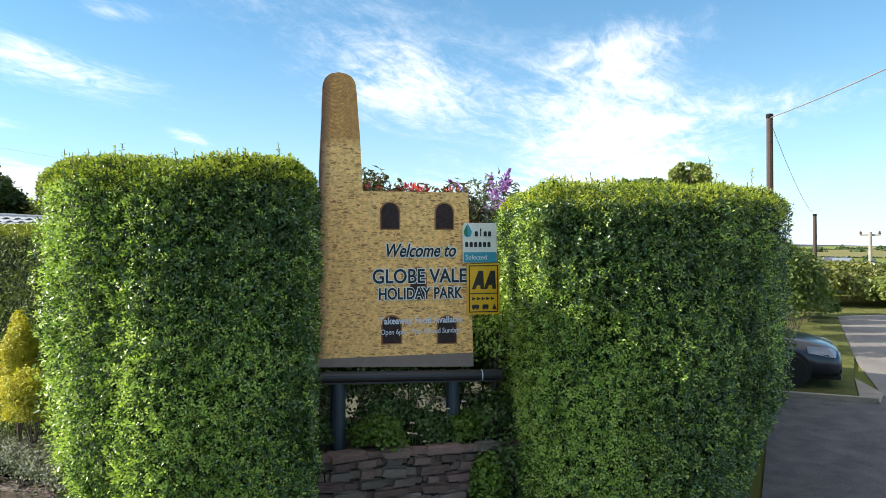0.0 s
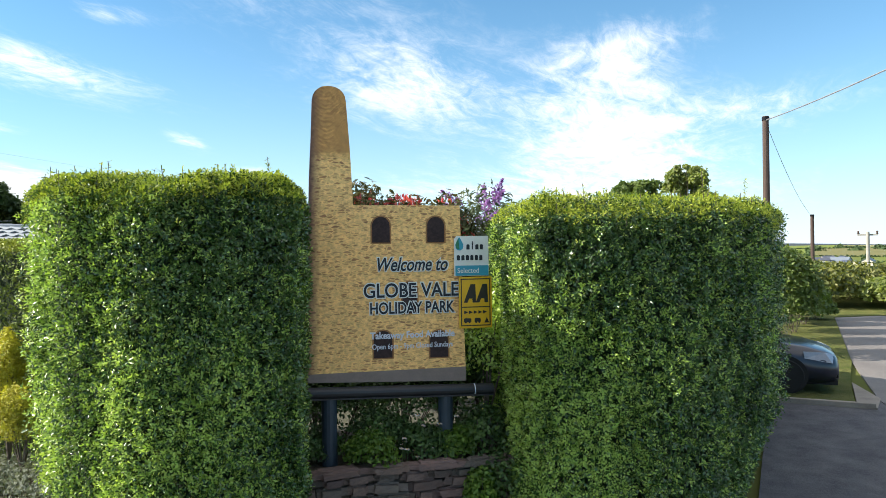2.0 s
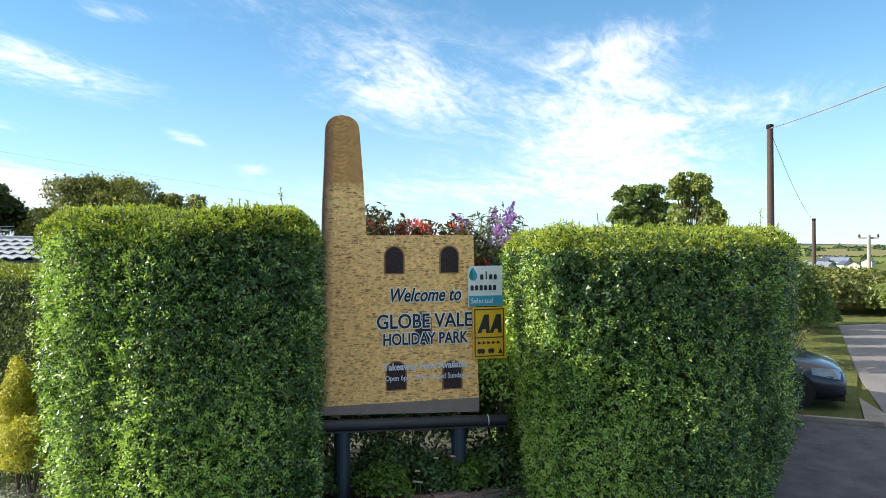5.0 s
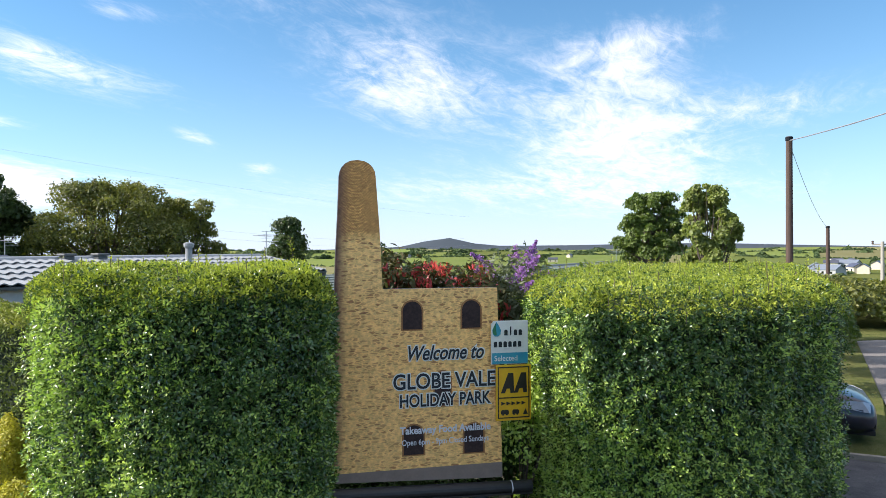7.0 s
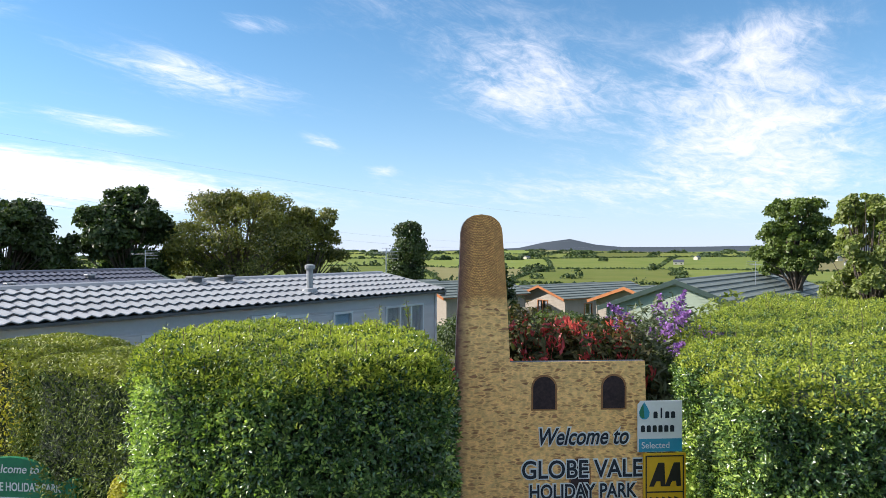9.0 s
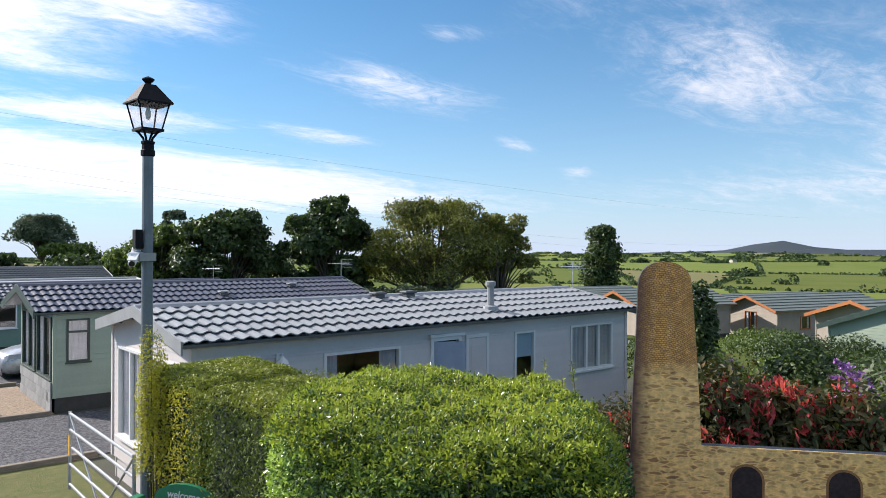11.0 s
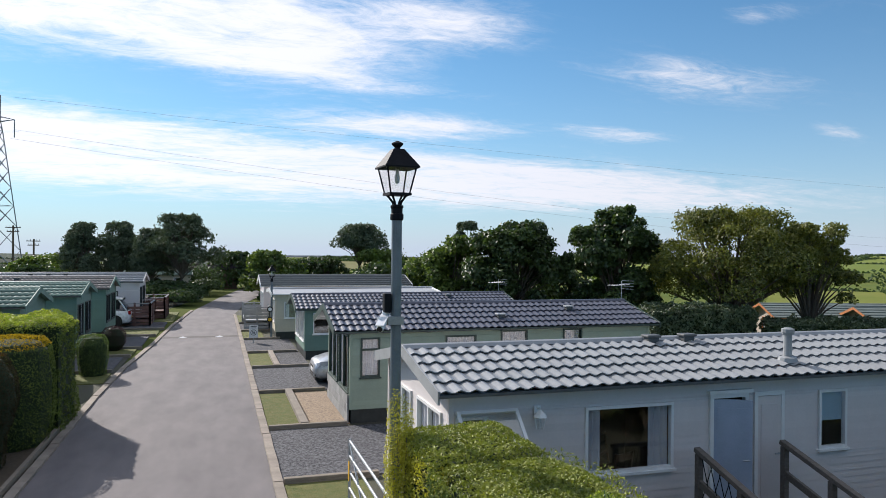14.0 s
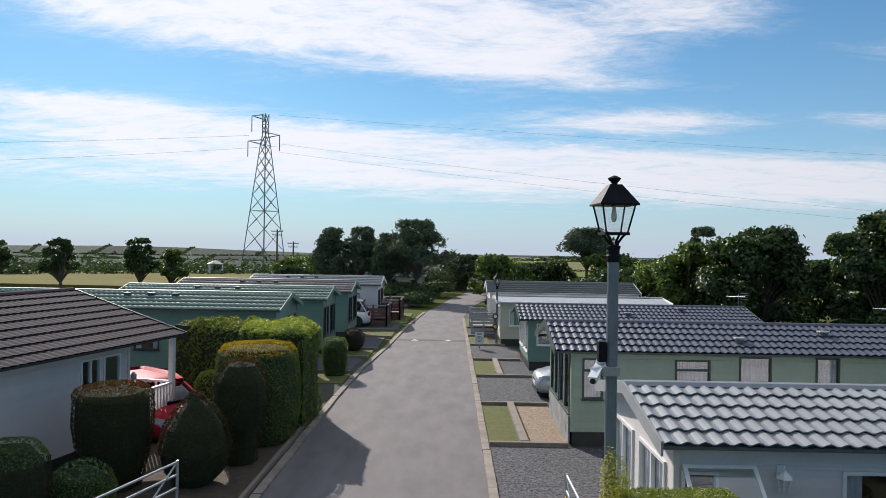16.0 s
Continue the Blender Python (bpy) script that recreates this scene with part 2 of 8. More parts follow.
# ---- materials ----
def material(name, colour, rough=0.7, metal=0.0, second=None, grain=8.0, fine=60.0, amount=0.5, bump=0.15, bump_scale=80.0, stretch=(1, 1, 1),
             random_tint=0.0, island=False, spec=0.5, coat=0.0, bump_far=0.01):
    """A surface of two colours mixed by noise at two scales, with fine relief; random_tint varies it from piece to piece."""
    m = bpy.data.materials.new(name)
    m.use_nodes = True
    nt = m.node_tree
    b = nt.nodes["Principled BSDF"]
    b.inputs["Roughness"].default_value, b.inputs["Metallic"].default_value = rough, metal
    b.inputs["Specular IOR Level"].default_value, b.inputs["Coat Weight"].default_value = spec, coat
    co = nt.nodes.new("ShaderNodeTexCoord")
    mp = nt.nodes.new("ShaderNodeMapping")
    mp.inputs["Scale"].default_value = stretch
    nt.links.new(co.outputs["Object"], mp.inputs[0])

    def noise_tex(scale, detail):
        n = nt.nodes.new("ShaderNodeTexNoise")
        n.inputs["Scale"].default_value, n.inputs["Detail"].default_value, n.inputs["Roughness"].default_value = scale, detail, 0.6
        nt.links.new(mp.outputs[0], n.inputs["Vector"])
        return n.outputs[0]

    big, small = noise_tex(grain, 4), noise_tex(fine, 3)
    add = nt.nodes.new("ShaderNodeMath")
    add.operation = "MULTIPLY_ADD"
    nt.links.new(small, add.inputs[0])
    add.inputs[1].default_value = 0.5
    nt.links.new(big, add.inputs[2])
    rng = nt.nodes.new("ShaderNodeMapRange")
    nt.links.new(add.outputs[0], rng.inputs[0])
    rng.inputs[1].default_value, rng.inputs[2].default_value = 0.75 - 0.5 * amount * 0.6, 0.75 + 0.5 * amount * 0.6 + 0.02
    mix = nt.nodes.new("ShaderNodeMixRGB")
    nt.links.new(rng.outputs[0], mix.inputs[0])
    second = second or tuple(c * 0.78 for c in colour)
    mix.inputs[1].default_value, mix.inputs[2].default_value = (*colour, 1), (*second, 1)
    last = mix.outputs[0]
    if random_tint:
        if island:
            pick = nt.nodes.new("ShaderNodeNewGeometry").outputs["Random Per Island"]
        else:
            pick = nt.nodes.new("ShaderNodeObjectInfo").outputs["Random"]
        hsv = nt.nodes.new("ShaderNodeHueSaturation")
        val = nt.nodes.new("ShaderNodeMapRange")
        nt.links.new(pick, val.inputs[0])
        val.inputs[3].default_value, val.inputs[4].default_value = 1 - random_tint, 1 + random_tint
        nt.links.new(val.outputs[0], hsv.inputs["Value"])
        hue = nt.nodes.new("ShaderNodeMath")
        hue.operation = "MULTIPLY_ADD"
        wrap = nt.nodes.new("ShaderNodeMath")
        wrap.operation = "FRACT"
        times = nt.nodes.new("ShaderNodeMath")
        times.operation = "MULTIPLY"
        nt.links.new(pick, times.inputs[0])
        times.inputs[1].default_value = 7.31
        nt.links.new(times.outputs[0], wrap.inputs[0])
        nt.links.new(wrap.outputs[0], hue.inputs[0])
        hue.inputs[1].default_value, hue.inputs[2].default_value = random_tint * 0.08, 0.5 - random_tint * 0.04
        nt.links.new(hue.outputs[0], hsv.inputs["Hue"])
        nt.links.new(last, hsv.inputs["Color"])
        last = hsv.outputs[0]
    nt.links.new(last, b.inputs["Base Color"])
    if bump:
        bn = nt.nodes.new("ShaderNodeBump")
        bn.inputs["Strength"].default_value, bn.inputs["Distance"].default_value = bump, bump_far
        nt.links.new(noise_tex(bump_scale, 4), bn.inputs["Height"])
        nt.links.new(bn.outputs[0], b.inputs["Normal"])
    return m


def leaf_material(name, dark, light, rough=0.4, through=0.35, patch=1.2, spec=0.5, yellow=None):
    """Foliage: colour from leaf to leaf and in broad patches, and light let through."""
    m = bpy.data.materials.new(name)
    m.use_nodes = True
    nt = m.node_tree
    b = nt.nodes["Principled BSDF"]
    b.inputs["Roughness"].default_value, b.inputs["Specular IOR Level"].default_value = rough, spec
    geo = nt.nodes.new("ShaderNodeNewGeometry")
    co = nt.nodes.new("ShaderNodeTexCoord")
    n = nt.nodes.new("ShaderNodeTexNoise")
    n.inputs["Scale"].default_value, n.inputs["Detail"].default_value = patch, 3
    nt.links.new(co.outputs["Object"], n.inputs["Vector"])
    add = nt.nodes.new("ShaderNodeMath")
    add.operation = "MULTIPLY_ADD"
    nt.links.new(geo.outputs["Random Per Island"], add.inputs[0])
    add.inputs[1].default_value = 0.55
    off = nt.nodes.new("ShaderNodeMath")
    off.operation = "MULTIPLY_ADD"
    nt.links.new(n.outputs[0], off.inputs[0])
    off.inputs[1].default_value, off.inputs[2].default_value = 1.5, -0.52
    nt.links.new(off.outputs[0], add.inputs[2])
    ramp = nt.nodes.new("ShaderNodeValToRGB")
    ramp.color_ramp.elements[0].color, ramp.color_ramp.elements[1].color = (*dark, 1), (*light, 1)
    ramp.color_ramp.elements[0].position, ramp.color_ramp.elements[1].position = 0.1, 0.85
    if yellow:
        e = ramp.color_ramp.elements.new(1.0)
        e.color = (*yellow, 1)
    nt.links.new(add.outputs[0], ramp.inputs[0])
    nt.links.new(ramp.outputs[0], b.inputs["Base Color"])
    tr = nt.nodes.new("ShaderNodeBsdfTranslucent")
    warm = nt.nodes.new("ShaderNodeMixRGB")
    warm.blend_type = "MULTIPLY"
    warm.inputs[0].default_value, warm.inputs[2].default_value = 1.0, (1.2, 1.3, 0.68, 1)
    nt.links.new(ramp.outputs[0], warm.inputs[1])
    nt.links.new(warm.outputs[0], tr.inputs[0])
    mix = nt.nodes.new("ShaderNodeMixShader")
    mix.inputs[0].default_value = through
    nt.links.new(b.outputs[0], mix.inputs[1])
    nt.links.new(tr.outputs[0], mix.inputs[2])
    nt.links.new(mix.outputs[0], nt.nodes["Material Output"].inputs[0])
    return m


def glass_material(name, tint=(0.97, 0.985, 0.985), rough=0.02, even=None):
    m = bpy.data.materials.new(name)
    m.use_nodes = True
    nt = m.node_tree
    nt.nodes.clear()
    out = nt.nodes.new("ShaderNodeOutputMaterial")
    clear = nt.nodes.new("ShaderNodeBsdfTransparent")
    clear.inputs[0].default_value = (*tint, 1)
    gloss = nt.nodes.new("ShaderNodeBsdfGlossy")
    gloss.inputs["Roughness"].default_value = rough
    fres = nt.nodes.new("ShaderNodeFresnel")
    fres.inputs[0].default_value = 1.55
    mix = nt.nodes.new("ShaderNodeMixShader")
    if even is None:
        nt.links.new(fres.outputs[0], mix.inputs[0])
    else:
        mix.inputs[0].default_value = even
    nt.links.new(clear.outputs[0], mix.inputs[1])
    nt.links.new(gloss.outputs[0], mix.inputs[2])
    nt.links.new(mix.outputs[0], out.inputs[0])
    return m


M = {}
M["asphalt"] = material("asphalt", (0.112, 0.102, 0.104), 0.85, second=(0.185, 0.167, 0.165), grain=1.1, fine=45, amount=0.75, stretch=(1.5, 0.5, 1), bump=0.5, bump_scale=170)
M["old_tarmac"] = material("old_tarmac", (0.13, 0.118, 0.112), 0.9, second=(0.2, 0.182, 0.168), grain=0.9, fine=14, amount=0.8, bump=0.5, bump_scale=90)
# hedge shadow put into the colour: darker than the lane's tarmac
M["forecourt"] = material("forecourt", (0.045, 0.044, 0.05), 0.92, second=(0.165, 0.153, 0.155), grain=2.6, fine=34, amount=1.0, bump=0.8, bump_scale=80, bump_far=0.02)
M["concrete"] = material("concrete", (0.32, 0.275, 0.225), 0.9, second=(0.2, 0.17, 0.14), grain=3, fine=40, amount=0.8, bump=0.3, bump_scale=60, random_tint=0.12)
M["dark_gravel"] = material("dark_gravel", (0.022, 0.022, 0.026), 0.9, second=(0.16, 0.16, 0.172), grain=16, fine=34, amount=0.55, bump=1.0, bump_scale=40, bump_far=0.03)
M["pebbles"] = material("pebbles", (0.46, 0.35, 0.23), 0.85, second=(0.13, 0.085, 0.06), grain=19, fine=60, amount=0.9, bump=1.0, bump_scale=60, bump_far=0.02)
M["timber_edge"] = material("timber_edge", (0.17, 0.14, 0.11), 0.9, second=(0.3, 0.26, 0.2), grain=5, fine=40, amount=0.8, stretch=(1, 8, 8), bump=0.4, bump_scale=30)
M["lawn"] = material("lawn", (0.085, 0.115, 0.02), 0.95, second=(0.17, 0.155, 0.045), grain=5, fine=40, amount=0.9, bump=0.8, bump_scale=90, bump_far=0.03)
M["verge"] = material("verge", (0.08, 0.11, 0.025), 0.95, spec=0.1, second=(0.18, 0.17, 0.06), grain=2.5, fine=34, amount=0.95, bump=1.0, bump_scale=80, bump_far=0.04)
M["earth"] = material("earth", (0.06, 0.045, 0.03), 0.95, second=(0.11, 0.085, 0.055), grain=6, fine=50, amount=0.8, bump=0.6, bump_scale=50, bump_far=0.03)
M["white_board"] = material("white_board", (0.68, 0.625, 0.60), 0.5, second=(0.62, 0.57, 0.545), grain=1.5, fine=30, amount=0.6, bump=0.04, random_tint=0.03)
M["sage_board"] = material("sage_board", (0.36, 0.43, 0.32), 0.6, second=(0.31, 0.37, 0.28), grain=1.5, fine=30, amount=0.6, bump=0.05, random_tint=0.04)
M["teal_board"] = material("teal_board", (0.165, 0.265, 0.21), 0.6, second=(0.135, 0.22, 0.175), grain=1.5, fine=30, amount=0.6, bump=0.05, random_tint=0.04)
M["cream_board"] = material("cream_board", (0.62, 0.56, 0.42), 0.6, second=(0.52, 0.47, 0.36), grain=1.5, fine=30, amount=0.6, bump=0.05, random_tint=0.04)
M["tile_light"] = material("tile_light", (0.30, 0.31, 0.315), 0.42, second=(0.22, 0.23, 0.235), grain=2.5, fine=45, amount=0.75, bump=0.2, bump_scale=160, random_tint=0.06)
M["tile_slate"] = material("tile_slate", (0.075, 0.08, 0.11), 0.4, second=(0.048, 0.053, 0.076), grain=2.5, fine=45, amount=0.75, bump=0.2, bump_scale=160, random_tint=0.08)
M["tile_green"] = material("tile_green", (0.205, 0.30, 0.235), 0.55, second=(0.15, 0.225, 0.175), grain=2.5, fine=45, amount=0.75, bump=0.2, bump_scale=160, random_tint=0.06)
M["tile_grey"] = material("tile_grey", (0.15, 0.16, 0.155), 0.55, second=(0.11, 0.12, 0.115), grain=2.5, fine=45, amount=0.75, bump=0.2, bump_scale=160, random_tint=0.06)
M["tile_tan"] = material("tile_tan", (0.27, 0.23, 0.20), 0.55, second=(0.2, 0.17, 0.15), grain=2.5, fine=45, amount=0.75, bump=0.2, bump_scale=160, random_tint=0.06)
M["tile_brown"] = material("tile_brown", (0.056, 0.044, 0.053), 0.9, spec=0.1, second=(0.04, 0.031, 0.039), grain=2.5, fine=45, amount=0.75, bump=0.2, bump_scale=160, random_tint=0.08)
M["white_trim"] = material("white_trim", (0.8, 0.8, 0.78), 0.4, second=(0.72, 0.72, 0.7), grain=2, amount=0.5, bump=0.02)
M["grey_trim"] = material("grey_trim", (0.34, 0.35, 0.35), 0.5, second=(0.27, 0.28, 0.28), grain=3, amount=0.5, bump=0.03)
M["dark_trim"] = material("dark_trim", (0.025, 0.03, 0.028), 0.45, second=(0.04, 0.045, 0.042), grain=5, amount=0.5, bump=0.03)
M["green_trim"] = material("green_trim", (0.045, 0.075, 0.06), 0.45, second=(0.035, 0.06, 0.05), grain=5, amount=0.5, bump=0.03)
M["orange_trim"] = material("orange_trim", (0.42, 0.15, 0.04), 0.5, second=(0.33, 0.11, 0.03), grain=5, amount=0.5, bump=0.05)
M["brown_stain"] = material("brown_stain", (0.17, 0.09, 0.07), 0.6, second=(0.12, 0.06, 0.05), grain=4, amount=0.6, stretch=(1, 1, 6), bump=0.1)
M["curtain"] = material("curtain", (0.56, 0.55, 0.59), 0.9, second=(0.38, 0.38, 0.42), grain=4, amount=0.6, bump=0.05)
M["room_dark"] = material("room_dark", (0.16, 0.12, 0.09), 0.8, second=(0.11, 0.085, 0.065), grain=2, amount=0.6)
M["wood_room"] = material("wood_room", (0.2, 0.1, 0.05), 0.5, second=(0.14, 0.07, 0.035), grain=4, amount=0.6, stretch=(1, 1, 8))
M["galvanised"] = material("galvanised", (0.40, 0.42, 0.43), 0.45, 0.6, second=(0.32, 0.34, 0.36), grain=8, amount=0.6, bump=0.05)
M["lamp_post"] = material("lamp_post", (0.17, 0.20, 0.22), 0.5, 0.3, second=(0.13, 0.155, 0.175), grain=8, amount=0.6, bump=0.05)
M["black_metal"] = material("black_metal", (0.007, 0.008, 0.011), 0.6, 0.0, spec=0.1, second=(0.013, 0.014, 0.018), grain=8, amount=0.5, bump=0.05)
M["white_plastic"] = material("white_plastic", (0.78, 0.79, 0.8), 0.35, second=(0.7, 0.71, 0.72), grain=4, amount=0.4, bump=0.0)
M["pole_wood"] = material("pole_wood", (0.09, 0.055, 0.04), 0.85, second=(0.05, 0.035, 0.03), grain=4, amount=0.8, stretch=(6, 6, 0.6), bump=0.3, bump_scale=30)
M["steel_lattice"] = material("steel_lattice", (0.26, 0.28, 0.3), 0.6, 0.4, second=(0.2, 0.21, 0.23), grain=2, amount=0.6, bump=0.0)
M["cable"] = material("cable", (0.22, 0.23, 0.25), 0.6, bump=0.0)
M["bark"] = material("bark", (0.085, 0.065, 0.045), 0.9, second=(0.14, 0.115, 0.09), grain=5, fine=30, amount=0.8, stretch=(3, 3, 0.7), bump=0.6, bump_scale=20, bump_far=0.03)
# near-black, so gaps between leaves look shaded; the darkness is in its colour
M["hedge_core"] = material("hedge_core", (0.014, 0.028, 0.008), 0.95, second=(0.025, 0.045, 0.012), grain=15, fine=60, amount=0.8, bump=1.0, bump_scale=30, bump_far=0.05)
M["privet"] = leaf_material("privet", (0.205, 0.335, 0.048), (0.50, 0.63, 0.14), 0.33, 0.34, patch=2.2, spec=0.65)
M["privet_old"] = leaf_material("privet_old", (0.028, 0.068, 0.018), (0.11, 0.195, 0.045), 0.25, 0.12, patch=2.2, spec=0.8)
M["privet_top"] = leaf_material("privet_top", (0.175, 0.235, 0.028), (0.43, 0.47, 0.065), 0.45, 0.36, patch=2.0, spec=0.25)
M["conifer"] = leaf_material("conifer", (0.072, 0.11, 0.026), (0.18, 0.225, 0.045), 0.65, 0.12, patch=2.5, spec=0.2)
# sunlight on the clipped top, put in as a lighter leaf colour than the sides
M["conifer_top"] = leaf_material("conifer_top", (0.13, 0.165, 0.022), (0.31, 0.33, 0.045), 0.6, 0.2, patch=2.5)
M["gold_conifer"] = leaf_material("gold_conifer", (0.27, 0.27, 0.025), (0.60, 0.54, 0.055), 0.6, 0.32, patch=3)
M["tree_dark"] = leaf_material("tree_dark", (0.022, 0.044, 0.012), (0.08, 0.12, 0.028), 0.5, 0.25, patch=0.5)
M["tree_mid"] = leaf_material("tree_mid", (0.055, 0.09, 0.018), (0.16, 0.22, 0.04), 0.5, 0.3, patch=0.5)
M["tree_yellow"] = leaf_material("tree_yellow", (0.05, 0.07, 0.015), (0.23, 0.23, 0.04), 0.5, 0.3, patch=0.35)
M["pine"] = leaf_material("pine", (0.05, 0.075, 0.042), (0.125, 0.16, 0.085), 0.6, 0.15, patch=0.5)
# lighter than the near trees: aerial haze put into the leaf colour
M["far_leaf"] = leaf_material("far_leaf", (0.03, 0.055, 0.024), (0.10, 0.14, 0.055), 0.7, 0.2, patch=0.02, spec=0.2)
M["park_ground"] = material("park_ground", (0.06, 0.056, 0.046), 0.95, second=(0.082, 0.086, 0.045), grain=0.7, fine=18, amount=0.9, bump=0.7, bump_scale=60, bump_far=0.03)
M["glass"] = glass_material("glass", even=0.1)
M["lamp_glass"] = glass_material("lamp_glass", (0.97, 0.97, 0.97), 0.05, 0.05)

# ---- the land: one sheet to the horizon ----
def smooth01(t):
    t = np.clip(t, 0, 1)
    return t * t * (3 - 2 * t)


def land(x, y):
    """Height of the ground: level round the park, falling to the valley in the east and north, and hills at the horizon."""
    x, y = np.asarray(x, float), np.asarray(y, float)
    dx, dy = x + 2.0, y - 2.0
    r, a = np.hypot(dx, dy), np.degrees(np.arctan2(dx, dy))
    east = smooth01((a - 22) / 26) * (1 - smooth01((a - 95) / 30))
    r0 = 85 - 66 * east
    z = -12.0 * np.clip((r - r0) / (216 - r0), 0, 1)
    z = z + 13.0 * smooth01((r - 700) / 2300) + 6.5 * smooth01((r - 2600) / 1200) * np.sin(np.radians(a) * 5.0 + 1.0) * 0.6
    z = z + 2.2 * np.sin(x * 0.006 + 1) * np.sin(y * 0.0072) * smooth01((r - 250) / 500)
    z = z + 50.0 * np.exp(-(((a - 65.5) / 2.3) ** 2) - ((r - 3700) / 500) ** 2) + 11.0 * np.exp(-(((a - 66.5) / 8.0) ** 2) - ((r - 3800) / 500) ** 2)
    z = z + 22.0 * np.exp(-(((a - 84) / 12) ** 2) - ((r - 3500) / 500) ** 2)
    z = z + 26.0 * np.exp(-(((a + 42) / 26) ** 2) - ((r - 2300) / 420) ** 2) * (1 + 0.25 * np.sin(np.radians(a) * 14))
    z = z - 40.0 * smooth01((r - 250) / 3600) * (1 - smooth01((a - 15) / 45)) * smooth01((a + 70) / 20)
    return z


def field_material():
    """Pasture near by, heath on the far hills, its colour shifted to bluish grey for distance haze."""
    m = material("fields", (0.075, 0.10, 0.025), 0.95, spec=0.02, second=(0.115, 0.12, 0.04), grain=0.012, fine=0.08, amount=0.9, bump=0.0)
    nt = m.node_tree
    b = nt.nodes["Principled BSDF"]
    co = nt.nodes.new("ShaderNodeTexCoord")
    ln = nt.nodes.new("ShaderNodeVectorMath")
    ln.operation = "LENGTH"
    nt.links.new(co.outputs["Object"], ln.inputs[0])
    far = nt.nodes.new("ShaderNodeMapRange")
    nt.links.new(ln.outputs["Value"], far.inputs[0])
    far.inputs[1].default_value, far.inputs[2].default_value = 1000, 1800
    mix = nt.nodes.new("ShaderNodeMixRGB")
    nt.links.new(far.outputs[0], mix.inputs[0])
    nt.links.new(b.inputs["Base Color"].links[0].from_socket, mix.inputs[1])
    # distance haze painted as a bluish grey ground colour
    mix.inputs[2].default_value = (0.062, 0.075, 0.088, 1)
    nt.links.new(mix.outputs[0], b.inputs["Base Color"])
    return m


def ground():
    rings = np.concatenate([[0.0], np.arange(3, 60, 3.0), 60 * 1.05 ** np.arange(0, 89)])
    rings = rings[rings < 4600]
    around = np.linspace(0, 2 * np.pi, 181)[:-1]
    rr, aa = np.meshgrid(rings[1:], around, indexing="ij")
    x, y = rr * np.sin(aa) - 2, rr * np.cos(aa) + 2
    z = land(x, y) - 0.03
    v = np.concatenate([[[-2, 2, -0.03]], np.stack([x, y, z], -1).reshape(-1, 3)])
    n = len(around)
    i, j = np.meshgrid(np.arange(len(rings) - 2), np.arange(n), indexing="ij")
    a = 1 + i * n + j
    b = 1 + i * n + (j + 1) % n
    quads = np.stack([a, a + n, b + n, b], -1).reshape(-1, 4)
    k = np.arange(n)
    fan = np.stack([np.zeros(n, int), 1 + k, 1 + (k + 1) % n], -1)
    faces = [tuple(q) for q in quads[:, ::-1]] + [tuple(q) for q in fan[:, ::-1]]
    me = bpy.data.meshes.new("ground")
    me.from_pydata([tuple(p) for p in v], [], faces)
    bb = bmesh.new()
    bb.from_mesh(me)
    bmesh.ops.recalc_face_normals(bb, faces=bb.faces)
    if bb.faces[0].normal.z < 0:
        bmesh.ops.reverse_faces(bb, faces=bb.faces)
    bb.to_mesh(me)
    bb.free()
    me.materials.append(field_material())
    me.shade_smooth()
    return tagged(new("ground", me), "grass fields and hedged farmland falling to a valley", "ground", kind="structure")


ground()


def sheet(name, outline, z, mat, label, category, thick=0.05):
    g = Geo().slab(outline, z - thick, z)
    return thing(name, g, mat, label, category, kind="structure")


sheet("park_ground", [(-24, -2.5), (-5.06, -2.5), (-5.06, 48), (-3.0, 60), (-3.0, 68), (-24, 68)], -0.004, M["park_ground"], "rough ground of dry grass and gravel around the plots", "ground")
sheet("park_ground", [(-0.66, -1.9), (-1.25, -3.2), (-1.15, -5.4), (1.0, -8.2), (13, -8.2), (16, 0), (16, 46), (0.3, 52), (-0.66, 42)], -0.004, M["park_ground"], "rough ground of dry grass and gravel around the plots", "ground")

# park road, widening a little at the near end, and the public lane on the other side of the hedges
ROAD_L = [(-5.05, -4), (-5.05, 7), (-5.0, 12), (-5.0, 16), (-4.85, 21), (-4.45, 27.5), (-4.05, 36), (-3.3, 46), (-1.5, 60), (0.5, 72)]
ROAD_R = [(-0.68, -2), (-0.68, 42), (0.3, 52), (2.2, 62), (4.0, 72)]
sheet("road", ROAD_R + ROAD_L[1:][::-1] + [(-5.05, -2)], 0.0, M["asphalt"], "worn grey tarmac road between kerbs, lightly stained", "road")
sheet("lane", [(-40, -34), (25.5, -34), (24.6, -12), (23.5, -10.5), (13, -10.0), (9, -9.98), (2, -11.0), (-40, -15.4)], 0.0, M["old_tarmac"], "worn pale tarmac lane past the hedges", "road")
sheet("forecourt", [(9, -9.96), (8.3, -9.6), (8.3, -8.4), (3.2, -8.3), (1.0, -8.0), (-1.2, -5.4), (-1.3, -3.2), (-0.68, -2), (-5.05, -2), (-5.6, -7), (-9, -12), (-40, -14), (-40, -15.38), (2, -10.98)],
      0.0, M["forecourt"], "patched tarmac forecourt before the hedges, coloured dark for their shadow", "pavement")
sheet("verge", [(8.38, -9.6), (10.4, -9.72), (13, -9.99), (23.4, -10.48), (24.5, -11.9), (25.4, -33), (33, -33), (33, -4), (12.5, -4), (12.5, -8.2), (8.38, -8.2)], 0.02, M["verge"], "short dry grass verge beside the lane", "grass")
